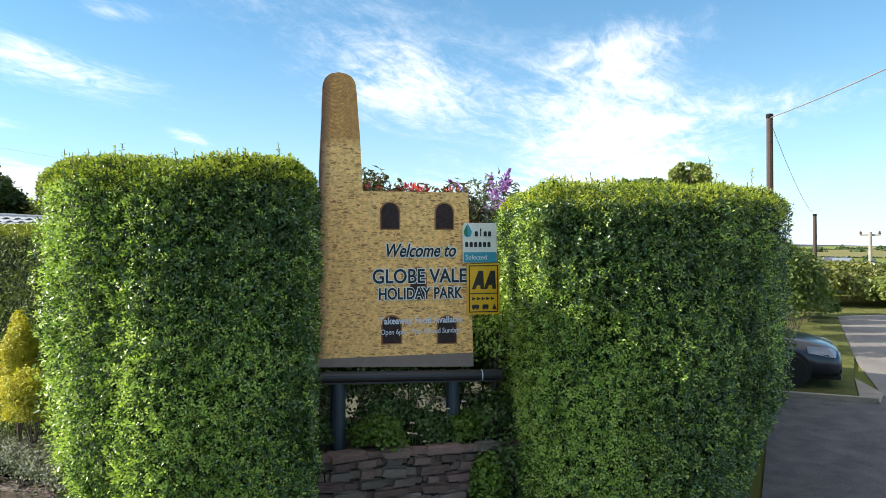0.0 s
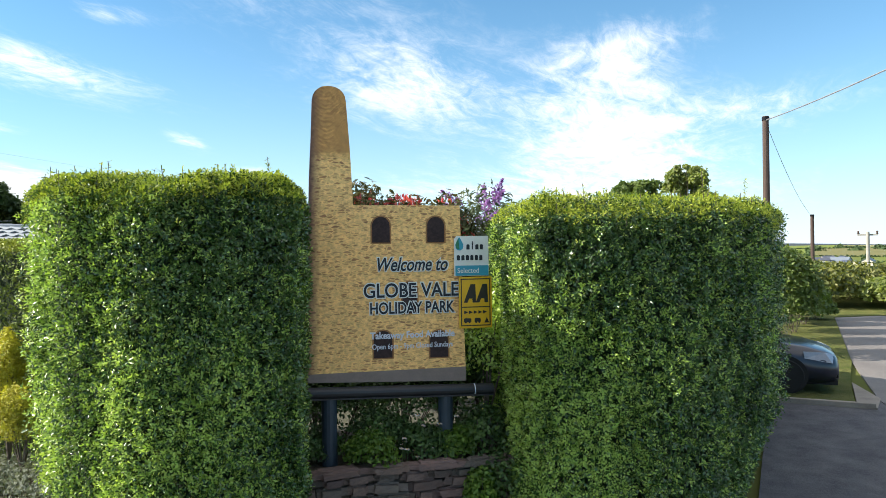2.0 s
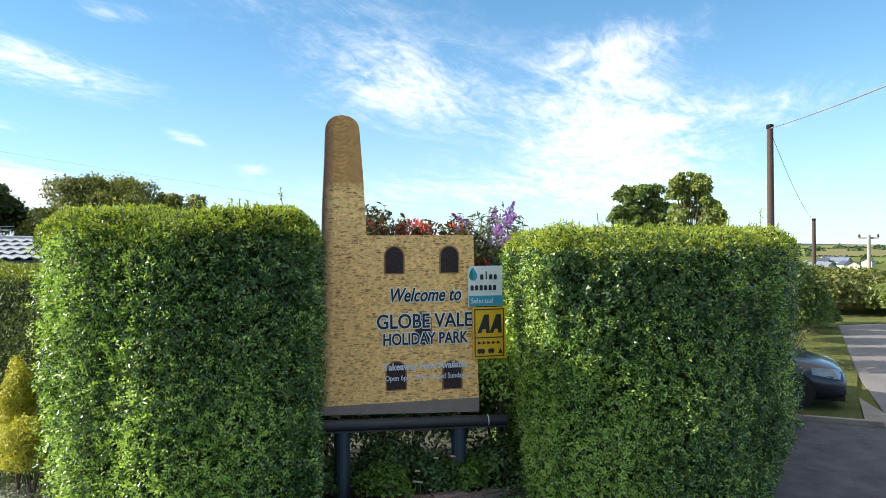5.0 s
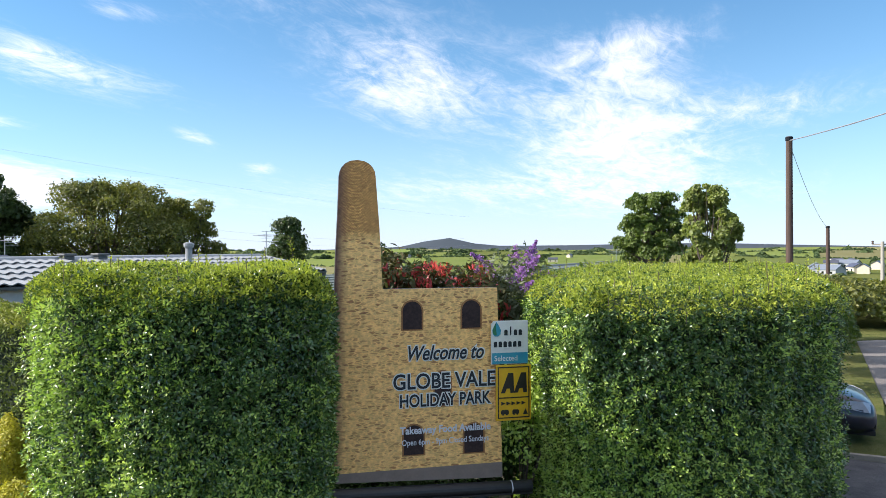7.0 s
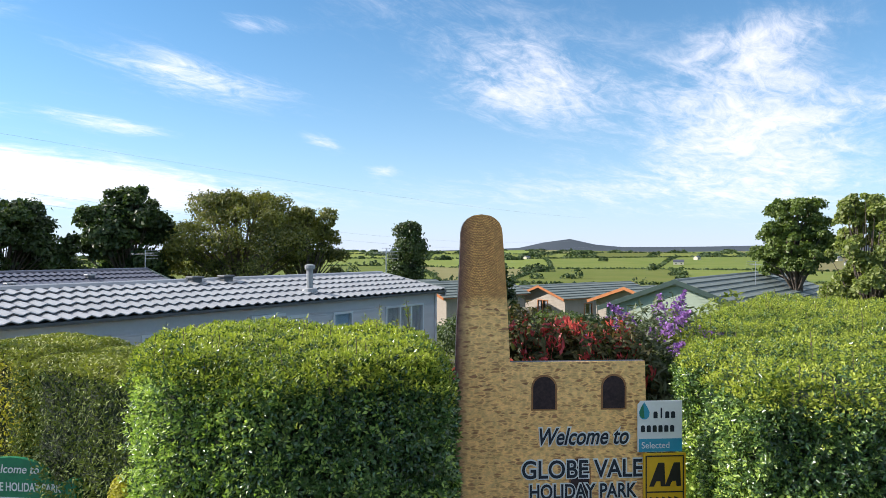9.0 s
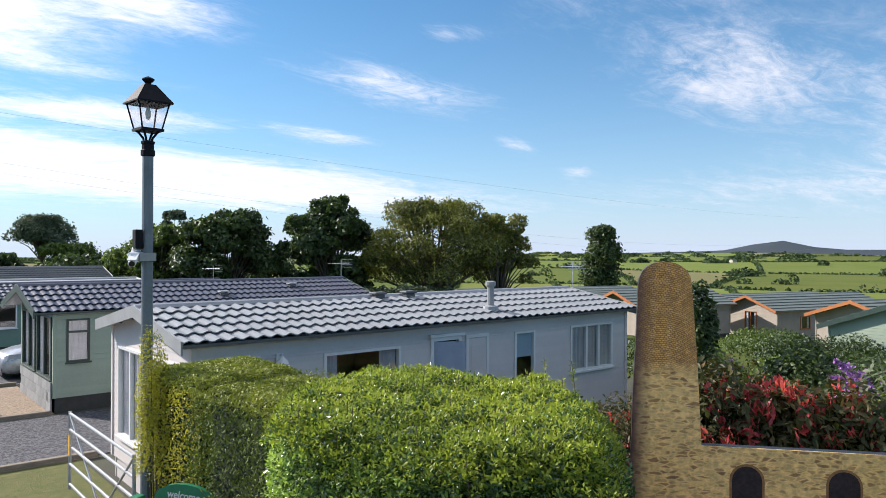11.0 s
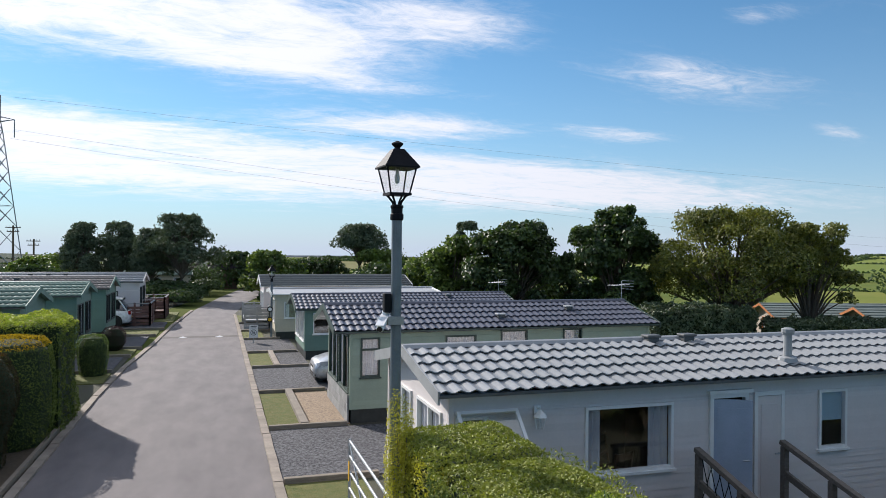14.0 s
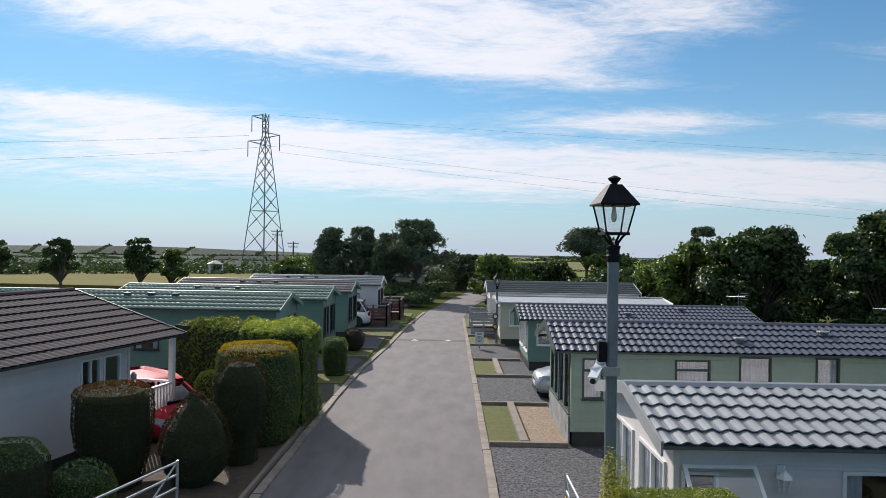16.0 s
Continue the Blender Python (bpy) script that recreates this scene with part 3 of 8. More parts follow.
sheet("kerb_apron", [(8.22, -9.86), (8.38, -9.62), (10.4, -9.74), (9.0, -10.0)], 0.025, M["concrete"], "worn concrete apron at the corner of the grass bay", "kerb")
thing("kerb_strip", Geo().beam((8.33, -8.1, 0.02), (8.3, -9.85, 0.02), 0.09, 0.12), M["concrete"], "thin concrete kerb across the edge of the grass bay", "kerb", kind="structure", bevel=0.01)


def kerb_run(points, name, group):
    """Kerb stones along a line, each a piece of its own."""
    run = empty(name, None, "weathered concrete kerb stones along the road", "kerb", kind="structure")
    stone = Geo().box(-0.01, 0.90, -0.09, 0.09, -0.06, 0.055).mesh("kerb_stone", M["concrete"])
    rng = random.Random(3)
    for (x0, y0), (x1, y1) in zip(points, points[1:]):
        n = max(1, round(math.hypot(x1 - x0, y1 - y0) / 0.915))
        turn = math.degrees(math.atan2(y1 - y0, x1 - x0))
        for k in range(n):
            f = k / n
            part("kerb_stone", stone, None, run, m=pose(x0 + (x1 - x0) * f + rng.uniform(-.008, .008), y0 + (y1 - y0) * f, rng.uniform(-0.008, 0.006), 0, 0, turn + rng.uniform(-.4, .4)))
    return run


kerb_run([(-0.6, -1.5), (-0.6, 42)], "kerb_1", "kerbs")
kerb_run([(-5.12, -1.5), (-5.12, 7), (-5.08, 16), (-4.93, 21), (-4.5, 27.5), (-4.1, 36), (-3.4, 46)], "kerb_2", "kerbs")


def plot(x0, x1, y0, y1, mat, z=0.02):
    return Geo().slab([(x0, y0), (x1, y0), (x1, y1), (x0, y1)], -0.05, z), mat


# front plots on the caravans' road ends
M["stubble_near"] = material("stubble_near", (0.20, 0.175, 0.058), 0.95, spec=0.03, second=(0.15, 0.14, 0.045), grain=0.1, fine=1.0, amount=0.8, bump=0.0)


def plots():
    rows = [("gravel_bay", -0.5, 6.0, 6.72, 10.62, "dark_gravel", "dark grey gravel parking bay edged in timber"), ("lawn_patch", -0.5, 0.32, 10.9, 15.15, "lawn", "small dry lawn patch edged in timber"),
            ("pebble_bed", 0.42, 1.5, 10.9, 15.15, "pebbles", "tan pebble bed beside the caravan"), ("gravel_bay", -0.5, 2.8, 15.4, 19.9, "dark_gravel", "dark grey gravel parking bay with a car"),
            ("lawn_patch", -0.5, 0.35, 20.1, 23.8, "lawn", "small dry lawn patch edged in timber"), ("gravel_bay", 0.52, 1.62, 20.1, 23.8, "dark_gravel", "dark gravel strip beside the green caravan"), ("gravel_bay", -0.5, 1.6, 24.0, 28.4, "dark_gravel", "dark grey gravel parking bay"),
            ("lawn_patch", -0.5, 0.5, 28.6, 32, "lawn", "small dry lawn patch edged in timber"), ("gravel_bay", -0.5, 1.2, 32.2, 36, "dark_gravel", "dark grey gravel parking bay"),
            ("lawn_patch", -0.5, 0.6, 36.2, 41.5, "lawn", "small dry lawn patch edged in timber"), ("lawn_patch", -0.5, 1.0, 0.2, 6.52, "lawn", "small lawn beside the lamp post"),
            ("gravel_bay", -8.0, -5.25, 20.5, 24.0, "dark_gravel", "dark gravel parking bay"), ("lawn_patch", -7.0, -5.2, 18.2, 20.2, "lawn", "dry lawn strip"), ("lawn_patch", -6.6, -5.0, 24.2, 26.4, "lawn", "dry lawn strip"),
            ("gravel_bay", -8.0, -4.9, 26.6, 31.0, "dark_gravel", "dark gravel parking bay"), ("lawn_patch", -6.5, -4.6, 31.2, 34, "lawn", "dry lawn strip"), ("gravel_bay", -8.0, -4.5, 34.2, 38, "dark_gravel", "dark gravel parking bay"), ("lawn_patch", -6.0, -4.2, 38.2, 45, "lawn", "dry lawn strip")]
    for name, x0, x1, y0, y1, mat, label in rows:
        g, _ = plot(x0, x1, y0, y1, mat)
        thing(name, g, M[mat], label, name.replace("_", " "), kind="structure")
    edges = [(-0.5, 6.62, 1.3, 6.62), (-0.5, 10.76, 1.4, 10.76), (0.37, 10.84, 0.37, 15.2), (-0.5, 15.28, 1.5, 15.28), (-0.5, 20.0, 1.6, 20.0), (0.42, 20.1, 0.42, 23.8), (-0.5, 23.9, 1.5, 23.9), (-0.5, 28.5, 1.2, 28.5), (-0.5, 32.1, 1.2, 32.1), (-0.5, 36.1, 1.2, 36.1),
             (-8, 20.35, -5.2, 20.35), (-8, 24.1, -5.0, 24.1), (-8, 26.5, -4.8, 26.5), (-8, 31.1, -4.6, 31.1), (-8, 34.1, -4.4, 34.1)]
    for x0, y0, x1, y1 in edges:
        along = x0 == x1
        thing("timber_edging", Geo().beam((x0, y0, 0.03), (x1, y1, 0.03), 0.2 if along else 0.12, 0.2 if along else 0.17), M["concrete" if along else "timber_edge"], "pale weathered sleeper edging the lawn" if along else "weathered grey timber sleeper edging a plot", "edging", "plot edgings", bevel=0.012)


plots()
thing("planting_bed", Geo().slab([(-9.6, 4.6), (-5.32, 4.6), (-5.28, 13.0), (-8.0, 13.0)], -0.05, 0.03), M["earth"], "bare soil bed under the clipped shrubs", "flower bed", kind="structure")
thing("timber_edging", Geo().beam((-5.32, 4.6, 0.05), (-5.3, 12.6, 0.05), 0.08, 0.14), M["timber_edge"], "weathered grey timber sleeper edging the soil bed", "edging", "plot edgings")
hump = empty("speed_hump", None, "low tarmac speed hump with white triangle marks", "speed hump", kind="structure")
part("ridge", Geo().cross([(30.0, 0.0), (30.25, 0.05), (30.45, 0.05), (30.7, 0.0)], -4.3, -0.7), M["old_tarmac"], hump)
for x in (-3.3, -1.6):
    part("mark", Geo().add([(x - 0.2, 30.02, 0.012), (x + 0.2, 30.02, 0.012), (x, 30.24, 0.056), (x - 0.2, 30.02, 0.0), (x + 0.2, 30.02, 0.0), (x, 30.24, 0.04)], [(0, 1, 2), (3, 5, 4), (0, 3, 4, 1), (1, 4, 5, 2), (2, 5, 3, 0)]), M["white_trim"], hump)
sheet("meadow", [(-70, 70), (-16, 66), (-18, 104), (-80, 104)], 0.3, M["stubble_near"], "pale golden stubble field beyond the park", "field", 3.0)


# ---- hedged fields on the far valley side ----
M["pasture"] = material("pasture", (0.115, 0.155, 0.032), 0.95, spec=0.05, second=(0.165, 0.18, 0.048), grain=0.03, fine=0.3, amount=0.8, bump=0.0, random_tint=0.28)
M["stubble"] = material("stubble", (0.2, 0.19, 0.085), 0.95, spec=0.05, second=(0.16, 0.16, 0.065), grain=0.03, fine=0.3, amount=0.8, bump=0.0, random_tint=0.2)
# dull bluish pasture, with the haze of distance mixed into its colour
M["hazy_pasture"] = material("hazy_pasture", (0.05, 0.064, 0.05), 0.95, spec=0.02, second=(0.08, 0.09, 0.07), grain=0.02, fine=0.2, amount=0.8, bump=0.0, random_tint=0.35)
FIELD_EDGES = []


def fields(seed, a_lo, a_hi, radii, counts, grass="pasture"):
    """Rings of fields across the valley, parted by slanting divides; their edges are kept for the hedgerows."""
    rng = np.random.default_rng(seed)
    waves = [(rng.uniform(2, 5), rng.uniform(0, 6.28), rng.uniform(9, 17), rng.uniform(0, 6.28)) for _ in radii]

    def spot(i, a):
        w = waves[i]
        t = radians(a)
        r = radii[i] * (1 + 0.07 * math.sin(w[0] * t + w[1]) + 0.035 * math.sin(w[2] * t + w[3]))
        return r * math.sin(t) - 2, r * math.cos(t) + 2

    for i, n in enumerate(counts):
        step = (a_hi - a_lo) / n
        cuts = [(a_lo + step * (j + rng.uniform(-0.28, 0.28)), step * rng.uniform(-0.35, 0.35)) for j in range(n + 1)]
        cuts[0], cuts[-1] = (a_lo, 0.0), (a_hi, 0.0)
        for (a0, s0), (a1, s1) in zip(cuts, cuts[1:]):
            g, k, v = Geo(), 7, []
            for u in range(k + 1):
                for w in range(k + 1):
                    fu, fw = u / k, w / k
                    b0, b1 = a0 + s0 * (fu - 0.5), a1 + s1 * (fu - 0.5)
                    a = b0 + (b1 - b0) * fw
                    p, q = spot(i, a), spot(i + 1, a)
                    x, y = p[0] + (q[0] - p[0]) * fu, p[1] + (q[1] - p[1]) * fu
                    v.append((x, y, float(land(x, y)) + 0.35 + 0.0006 * math.hypot(x, y)))
            g.add(v, [(u * (k + 1) + w, u * (k + 1) + w + 1, (u + 1) * (k + 1) + w + 1, (u + 1) * (k + 1) + w) for u in range(k) for w in range(k)])
            me = g.mesh("field", M["stubble"] if rng.random() < (0.18 if grass == "pasture" else 0.08) else M[grass], True)
            if me.polygons[0].normal.z < 0:
                me.flip_normals()
            tagged(new("field", me), "hedged green pasture on the far valley side", "field", "far fields", "structure")
            edge = [v[w][:2] for w in range(k + 1)]
            side = [v[u * (k + 1)][:2] for u in range(k + 1)]
            for line in (edge, side):
                FIELD_EDGES.extend(zip(line, line[1:]))


fields(17, 4.0, 106.0, [150, 215, 345, 610, 1120, 1750, 2600], [6, 8, 10, 12, 18, 26])
fields(18, -58.0, 3.0, [160, 270, 480, 850, 1400, 2300], [4, 5, 6, 9, 13], "hazy_pasture")

# ---- caravans and chalets ----
TILE_W, TILE_L = 0.60, 0.38       # a pressed tile with three waves


def tile_geo(n=15, tall=0.035):
    """One pressed roof tile: a wave across, its lower edge thick and standing proud of the tile below."""
    xs = [TILE_W * i / n for i in range(n + 1)]
    wave = [tall * (0.5 - 0.5 * math.cos(math.tau * (3 * i / n + 0.1))) ** 1.2 for i in range(n + 1)]
    rows = [[(x, 0.05, w + 0.012) for x, w in zip(xs, wave)], [(x, -0.018, w + 0.020) for x, w in zip(xs, wave)], [(x, -0.02, w + 0.036) for x, w in zip(xs, wave)], [(x, TILE_L, w + 0.004) for x, w in zip(xs, wave)]]
    k = n + 1
    return Geo().add([p for r in rows for p in r], [(a * k + i, a * k + i + 1, (a + 1) * k + i + 1, (a + 1) * k + i) for a in range(3) for i in range(n)])


def tile_sheet(cols, rows):
    """Many tiles in one mesh."""
    one = tile_geo(6)
    v, f = np.array(one.v), np.array(one.f)
    allv, allf = [], []
    for r in range(rows):
        for c in range(cols):
            allf.append(f + len(allv) * len(v))
            allv.append(v + [c * TILE_W, r * TILE_L, 0])
    return np.concatenate(allv), np.concatenate(allf)


TILE_MESHES = {}


def lay_tiles(parent, length, slope_m, slope_len, mat, pieces):
    """Tiles on a slope: x along the eave, y up the slope."""
    if mat.name == "roof_sheet":                # a smooth sheet roof
        return
    cols, rows = max(1, round(length / TILE_W)), max(1, round(slope_len / TILE_L))
    if mat.name == "felt_green":                # felted roofs: flat strips, each lapped over the one below
        rows = max(1, round(slope_len / 0.42))
        step = slope_len / rows
        for r in range(rows):
            part("roof_strip", Geo().cross([(r * step - 0.02, 0.015), (r * step - 0.02, 0.075), (r * step + step, 0.03), (r * step + step, 0.01)], 0, length), mat, parent, m=slope_m)
        return
    sx, sy = length / (cols * TILE_W), slope_len / (rows * TILE_L)
    fit = slope_m @ Matrix.Diagonal((sx, sy, 1, 1))
    if pieces:
        if mat.name not in TILE_MESHES:
            TILE_MESHES[mat.name] = tile_geo(tall=0.014 if mat.name == "tile_brown" else 0.035).mesh("tile", mat)
        for r in range(rows):
            for c in range(cols):
                part("tile", TILE_MESHES[mat.name], None, parent, m=fit @ Matrix.Translation((c * TILE_W, r * TILE_L, 0)))
    else:
        v, f = tile_sheet(cols, rows)
        ob = part("tiles", quick_mesh("tiles", v, f, mat), None, parent, m=fit)
        tagged(ob, kind="stuff")


def wall_strips(length, z0, z1, openings, top=None, board=0.105):
    """Boards of a wall as (x0, x1, z0, z1), cut at openings (x0, x1, z0, z1); top(z) gives the span of a gable."""
    cuts = [z0 + board * k for k in range(int((z1 - z0) / board) + 1)] + [z1]
    cuts += [e for o in openings for e in (o[2], o[3]) if z0 < e < z1]
    cuts = sorted(set(round(c, 3) for c in cuts))
    out = []
    for z, ze in zip(cuts, cuts[1:]):
        if ze - z < 0.004:
            continue
        a, b = (0, length) if top is None else top((z + ze) / 2)
        spans = [(a, b)]
        for o in openings:
            if o[2] < ze - 0.002 and o[3] > z + 0.002:
                spans = [s for p in spans for s in ((p[0], min(p[1], o[0])), (max(p[0], o[1]), p[1])) if s[1] - s[0] > 0.02]
        out += [(s[0], s[1], z, ze) for s in spans]
    return out


def board_geo(g, x0, x1, z0, z1):
    """A lapped board that leans out at its lower edge, its face towards -y."""
    return g.add([(x0, 0, z0), (x1, 0, z0), (x1, 0, z1), (x0, 0, z1), (x0, -0.018, z0), (x1, -0.018, z0), (x1, -0.009, z1), (x0, -0.009, z1)],
                 [(0, 1, 2, 3), (4, 7, 6, 5), (0, 4, 5, 1), (3, 2, 6, 7), (0, 3, 7, 4), (1, 5, 6, 2)])


def window(parent, m, w, h, frame_mat, bars=(), curtain=None, glass=True, frame_w=0.042, sill=True):
    """A window at m: x along the wall, z up from its lower left corner, its face towards -y."""
    win = part("window", Geo().box(0, frame_w, -0.045, 0.03, 0, h).box(w - frame_w, w, -0.045, 0.03, 0, h).box(frame_w, w - frame_w, -0.045, 0.03, 0, frame_w).box(frame_w, w - frame_w, -0.045, 0.03, h - frame_w, h), frame_mat, parent, m=m)
    for kind, at in bars:
        if kind == "v":
            part("bar", Geo().box(at - 0.025, at + 0.025, -0.04, 0.02, frame_w, h - frame_w), frame_mat, win)
        else:
            part("bar", Geo().box(frame_w, w - frame_w, -0.042, 0.02, at - 0.025, at + 0.025), frame_mat, win)
    if glass:
        pane = part("pane", Geo().box(frame_w, w - frame_w, -0.005, 0.001, frame_w, h - frame_w), M["glass"], win)
        pane.visible_shadow = False
    if sill:
        part("sill", Geo().box(-0.03, w + 0.03, -0.075, -0.0, -0.035, 0.0), frame_mat, win)
    if curtain:
        for a, b in curtain:
            n = max(6, int((b - a) / 0.035))
            pts = [(a + (b - a) * i / n, 0.03 + 0.012 * math.sin(i * 2.4)) for i in range(n + 1)]
            g = Geo()
            g.add([(x, y, 0.02) for x, y in pts] + [(x, y, h - 0.02) for x, y in pts] + [(x, y + 0.006, 0.02) for x, y in pts] + [(x, y + 0.006, h - 0.02) for x, y in pts],
                  [(i, i + 1, n + 2 + i, n + 1 + i) for i in range(n)] + [(2 * n + 2 + i, 3 * n + 3 + i, 3 * n + 4 + i, 2 * n + 3 + i) for i in range(n)])
            part("curtain", g, M["curtain"], win)
    return win


def caravan(name, m, L, W, eave, ridge, wall, roof, trim, label, south=(), west=(), north=(), doors=(), pieces=False, boards=False, floor=0.35, over=0.18, frame_mat=None, vents=(), group="", skirt=None, category="caravan", curtains=True, end_over=0.22, far_over=None, gutter_mat=None):
    """A static caravan: x from its road end (gable, x = 0) to its far end, y across. Openings are (x, z, w, h[, bars])."""
    home = empty(name, m, label, category, group)
    frame_mat = frame_mat or trim
    far_over = end_over * 0.6 if far_over is None else far_over
    half = W / 2
    rise = ridge - eave

    def gable(z):
        k = 1 - max(0.0, (z - eave) / rise)
        return half - half * k, half + half * k

    sides = [("south", Matrix(), L, south, None, eave), ("west", pose(0, W, 0, 0, 0, -90), W, west, gable, ridge - 0.06),
             ("north", pose(L, W, 0, 0, 0, 180), L, north, None, eave), ("east", pose(L, 0, 0, 0, 0, 90), W, (), gable, ridge - 0.06)]
    for side, sm, length, opens, top, high in sides:
        holes = [(o[0], o[0] + o[2], o[1], o[1] + o[3]) for o in opens]
        if side == "south":
            holes += [(d[0], d[0] + d[2], d[1], d[1] + d[3]) for d in doors]
        strips = wall_strips(length, floor, high, holes, top)
        if boards and side in ("south", "west"):
            backing = Geo()
            for s in strips:
                backing.box(s[0], s[1], 0.002, 0.06, s[2], s[3])
            w = part("wall", backing, wall, home, m=sm)
            for s in strips:
                part("board", board_geo(Geo(), *s), wall, w)
        else:
            g = Geo()
            for s in strips:
                board_geo(g, *s)
                g.box(s[0], s[1], 0.001, 0.06, s[2], s[3])
            tagged(part("wall", g, wall, home, m=sm), kind="stuff")
        for o in opens:
            cur = None
            if curtains:
                cur = ((0.06, 0.06 + o[2] * 0.2), (o[2] * 0.8 - 0.06, o[2] - 0.06)) if o[2] > 0.7 else None
            if len(o) > 5:
                cur = o[5]
            window(home, sm @ pose(o[0], 0, o[1]), o[2], o[3], frame_mat, o[4] if len(o) > 4 else (), cur)
    # corner boards, skirting, floor and room lining
    for x, y in ((0, 0), (L, 0), (0, W), (L, W)):
        part("corner_board", Geo().box(x - 0.035, x + 0.035, y - 0.035, y + 0.035, floor, eave), wall, home)
    g = Geo()
    for a in (Geo().box(0.02, L - 0.02, 0.03, 0.07, -0.05, floor), Geo().box(0.02, L - 0.02, W - 0.07, W - 0.03, -0.05, floor), Geo().box(0.03, 0.07, 0.02, W - 0.02, -0.05, floor), Geo().box(L - 0.07, L - 0.03, 0.02, W - 0.02, -0.05, floor)):
        g.add(a.v, a.f)
    part("skirting", g, skirt or M["dark_trim"], home, "dark skirting under the caravan")
    part("room_floor", Geo().box(0.06, L - 0.06, 0.06, W - 0.06, floor, floor + 0.05), M["room_dark"], home)
    part("room_lining", Geo().box(0.06, L - 0.06, W * 0.62, W * 0.62 + 0.04, floor, eave - 0.03), M["room_dark"], home)
    # roof: deck, tiles, ridge cap, barge boards, gutter
    ang = math.atan2(rise, half)
    run = (half + over) / math.cos(ang)
    ze = eave - over * math.tan(ang) + 0.05
    zr = ridge + 0.05
    deck = Geo().cross([(-over, ze), (half, zr), (W + over, ze), (W + over, ze - 0.05), (W + over - .02, ze - .05), (half, zr - 0.06), (-over, ze - 0.05)], -end_over, L + far_over)
    rf = part("roof", deck, roof, home)
    length = L + end_over + far_over
    lay_tiles(rf, length, Matrix.Translation((-end_over, -over - 0.02, ze)) @ Matrix.Rotation(ang, 4, "X"), run, roof, pieces)
    lay_tiles(rf, length, Matrix.Translation((L + far_over, W + over + 0.02, ze)) @ Matrix.Rotation(math.pi, 4, "Z") @ Matrix.Rotation(ang, 4, "X"), run, roof, False)
    cap = Geo()
    cap.cross([(half - 0.12, zr + 0.01), (half - 0.06, zr + 0.06), (half, zr + 0.075), (half + 0.06, zr + 0.06), (half + 0.12, zr + 0.01)], -end_over, L + far_over)
    part("ridge_cap", cap, roof, rf)
    for x in (-end_over - 0.02, L + far_over - 0.01):
        bg = Geo().cross([(-over - 0.03, ze - 0.12), (-over - 0.03, ze + 0.055), (half, zr + 0.06), (W + over + 0.03, ze + 0.055), (W + over + 0.03, ze - 0.12), (half, zr - 0.12)], x, x + 0.03)
        part("barge_board", bg, trim, rf)
    for y in (-over - 0.06, W + over + 0.01):
        part("gutter", Geo().cross([(y, ze - 0.03), (y, ze + 0.005), (y + 0.01, ze + 0.005), (y + 0.015, ze - 0.02), (y + 0.04, ze - 0.02), (y + 0.042, ze + 0.002), (y + 0.052, ze + 0.002), (y + 0.052, ze - 0.03)], -end_over, L + far_over), gutter_mat or trim, rf)
    for x, f in vents:
        y, z = -over + f * (half + over), ze + min(f, 2 - f) * (zr - ze)
        part("roof_vent", Geo().box(x - 0.1, x + 0.1, y - 0.08, y + 0.08, z - 0.02, z + 0.1), M["vent_dark"], rf, bevel=0.012)
        part("vent_cap", Geo().box(x - 0.13, x + 0.13, y - 0.11, y + 0.11, z + 0.1, z + 0.145), gutter_mat or M["grey_trim"], rf, bevel=0.015)
    return home


def aerial(x, y, z, turn=0):
    a = empty("aerial", pose(x, y, z, 0, 0, turn), "thin metal television aerial on a short mast", "aerial", "television aerials")
    part("mast", Geo().bar((0, 0, -0.3), (0, 0, 0.62), 0.012, 6), M["galvanised"], a)
    part("boom", Geo().bar((-0.55, 0, 0.5), (0.35, 0, 0.5), 0.01, 6), M["galvanised"], a)
    for k in range(7):
        part("element", Geo().bar((-0.5 + 0.12 * k, -0.16, 0.5), (-0.5 + 0.12 * k, 0.16, 0.5), 0.006, 5), M["galvanised"], a)
    g = Geo()
    for k in range(4):
        g.box(0.3, 0.32, -0.22, 0.22, 0.36 + 0.085 * k, 0.37 + 0.085 * k)
    part("reflector", g, M["galvanised"], a)
    return a


def W_(x, z, w, h, *more):
    return (x, z, w, h, *more)


M["concrete_grey"] = material("concrete_grey", (0.33, 0.335, 0.33), 0.85, second=(0.24, 0.245, 0.24), grain=5, fine=40, amount=0.8, bump=0.3, bump_scale=50, random_tint=0.15)
M["roof_sheet"] = material("roof_sheet", (0.42, 0.43, 0.44), 0.5, second=(0.34, 0.35, 0.36), grain=1.5, fine=25, amount=0.8, bump=0.05)
M["vent_dark"] = material("vent_dark", (0.07, 0.075, 0.075), 0.6, second=(0.1, 0.105, 0.105), grain=6, amount=0.6, bump=0.05)
M["chalet_board"] = material("chalet_board", (0.36, 0.31, 0.25), 0.7, second=(0.29, 0.25, 0.2), grain=1.5, fine=30, amount=0.6, bump=0.05, random_tint=0.06)
M["felt_green"] = material("felt_green", (0.12, 0.145, 0.13), 0.7, second=(0.165, 0.195, 0.175), grain=1.5, fine=30, amount=0.7, bump=0.15, bump_scale=120)
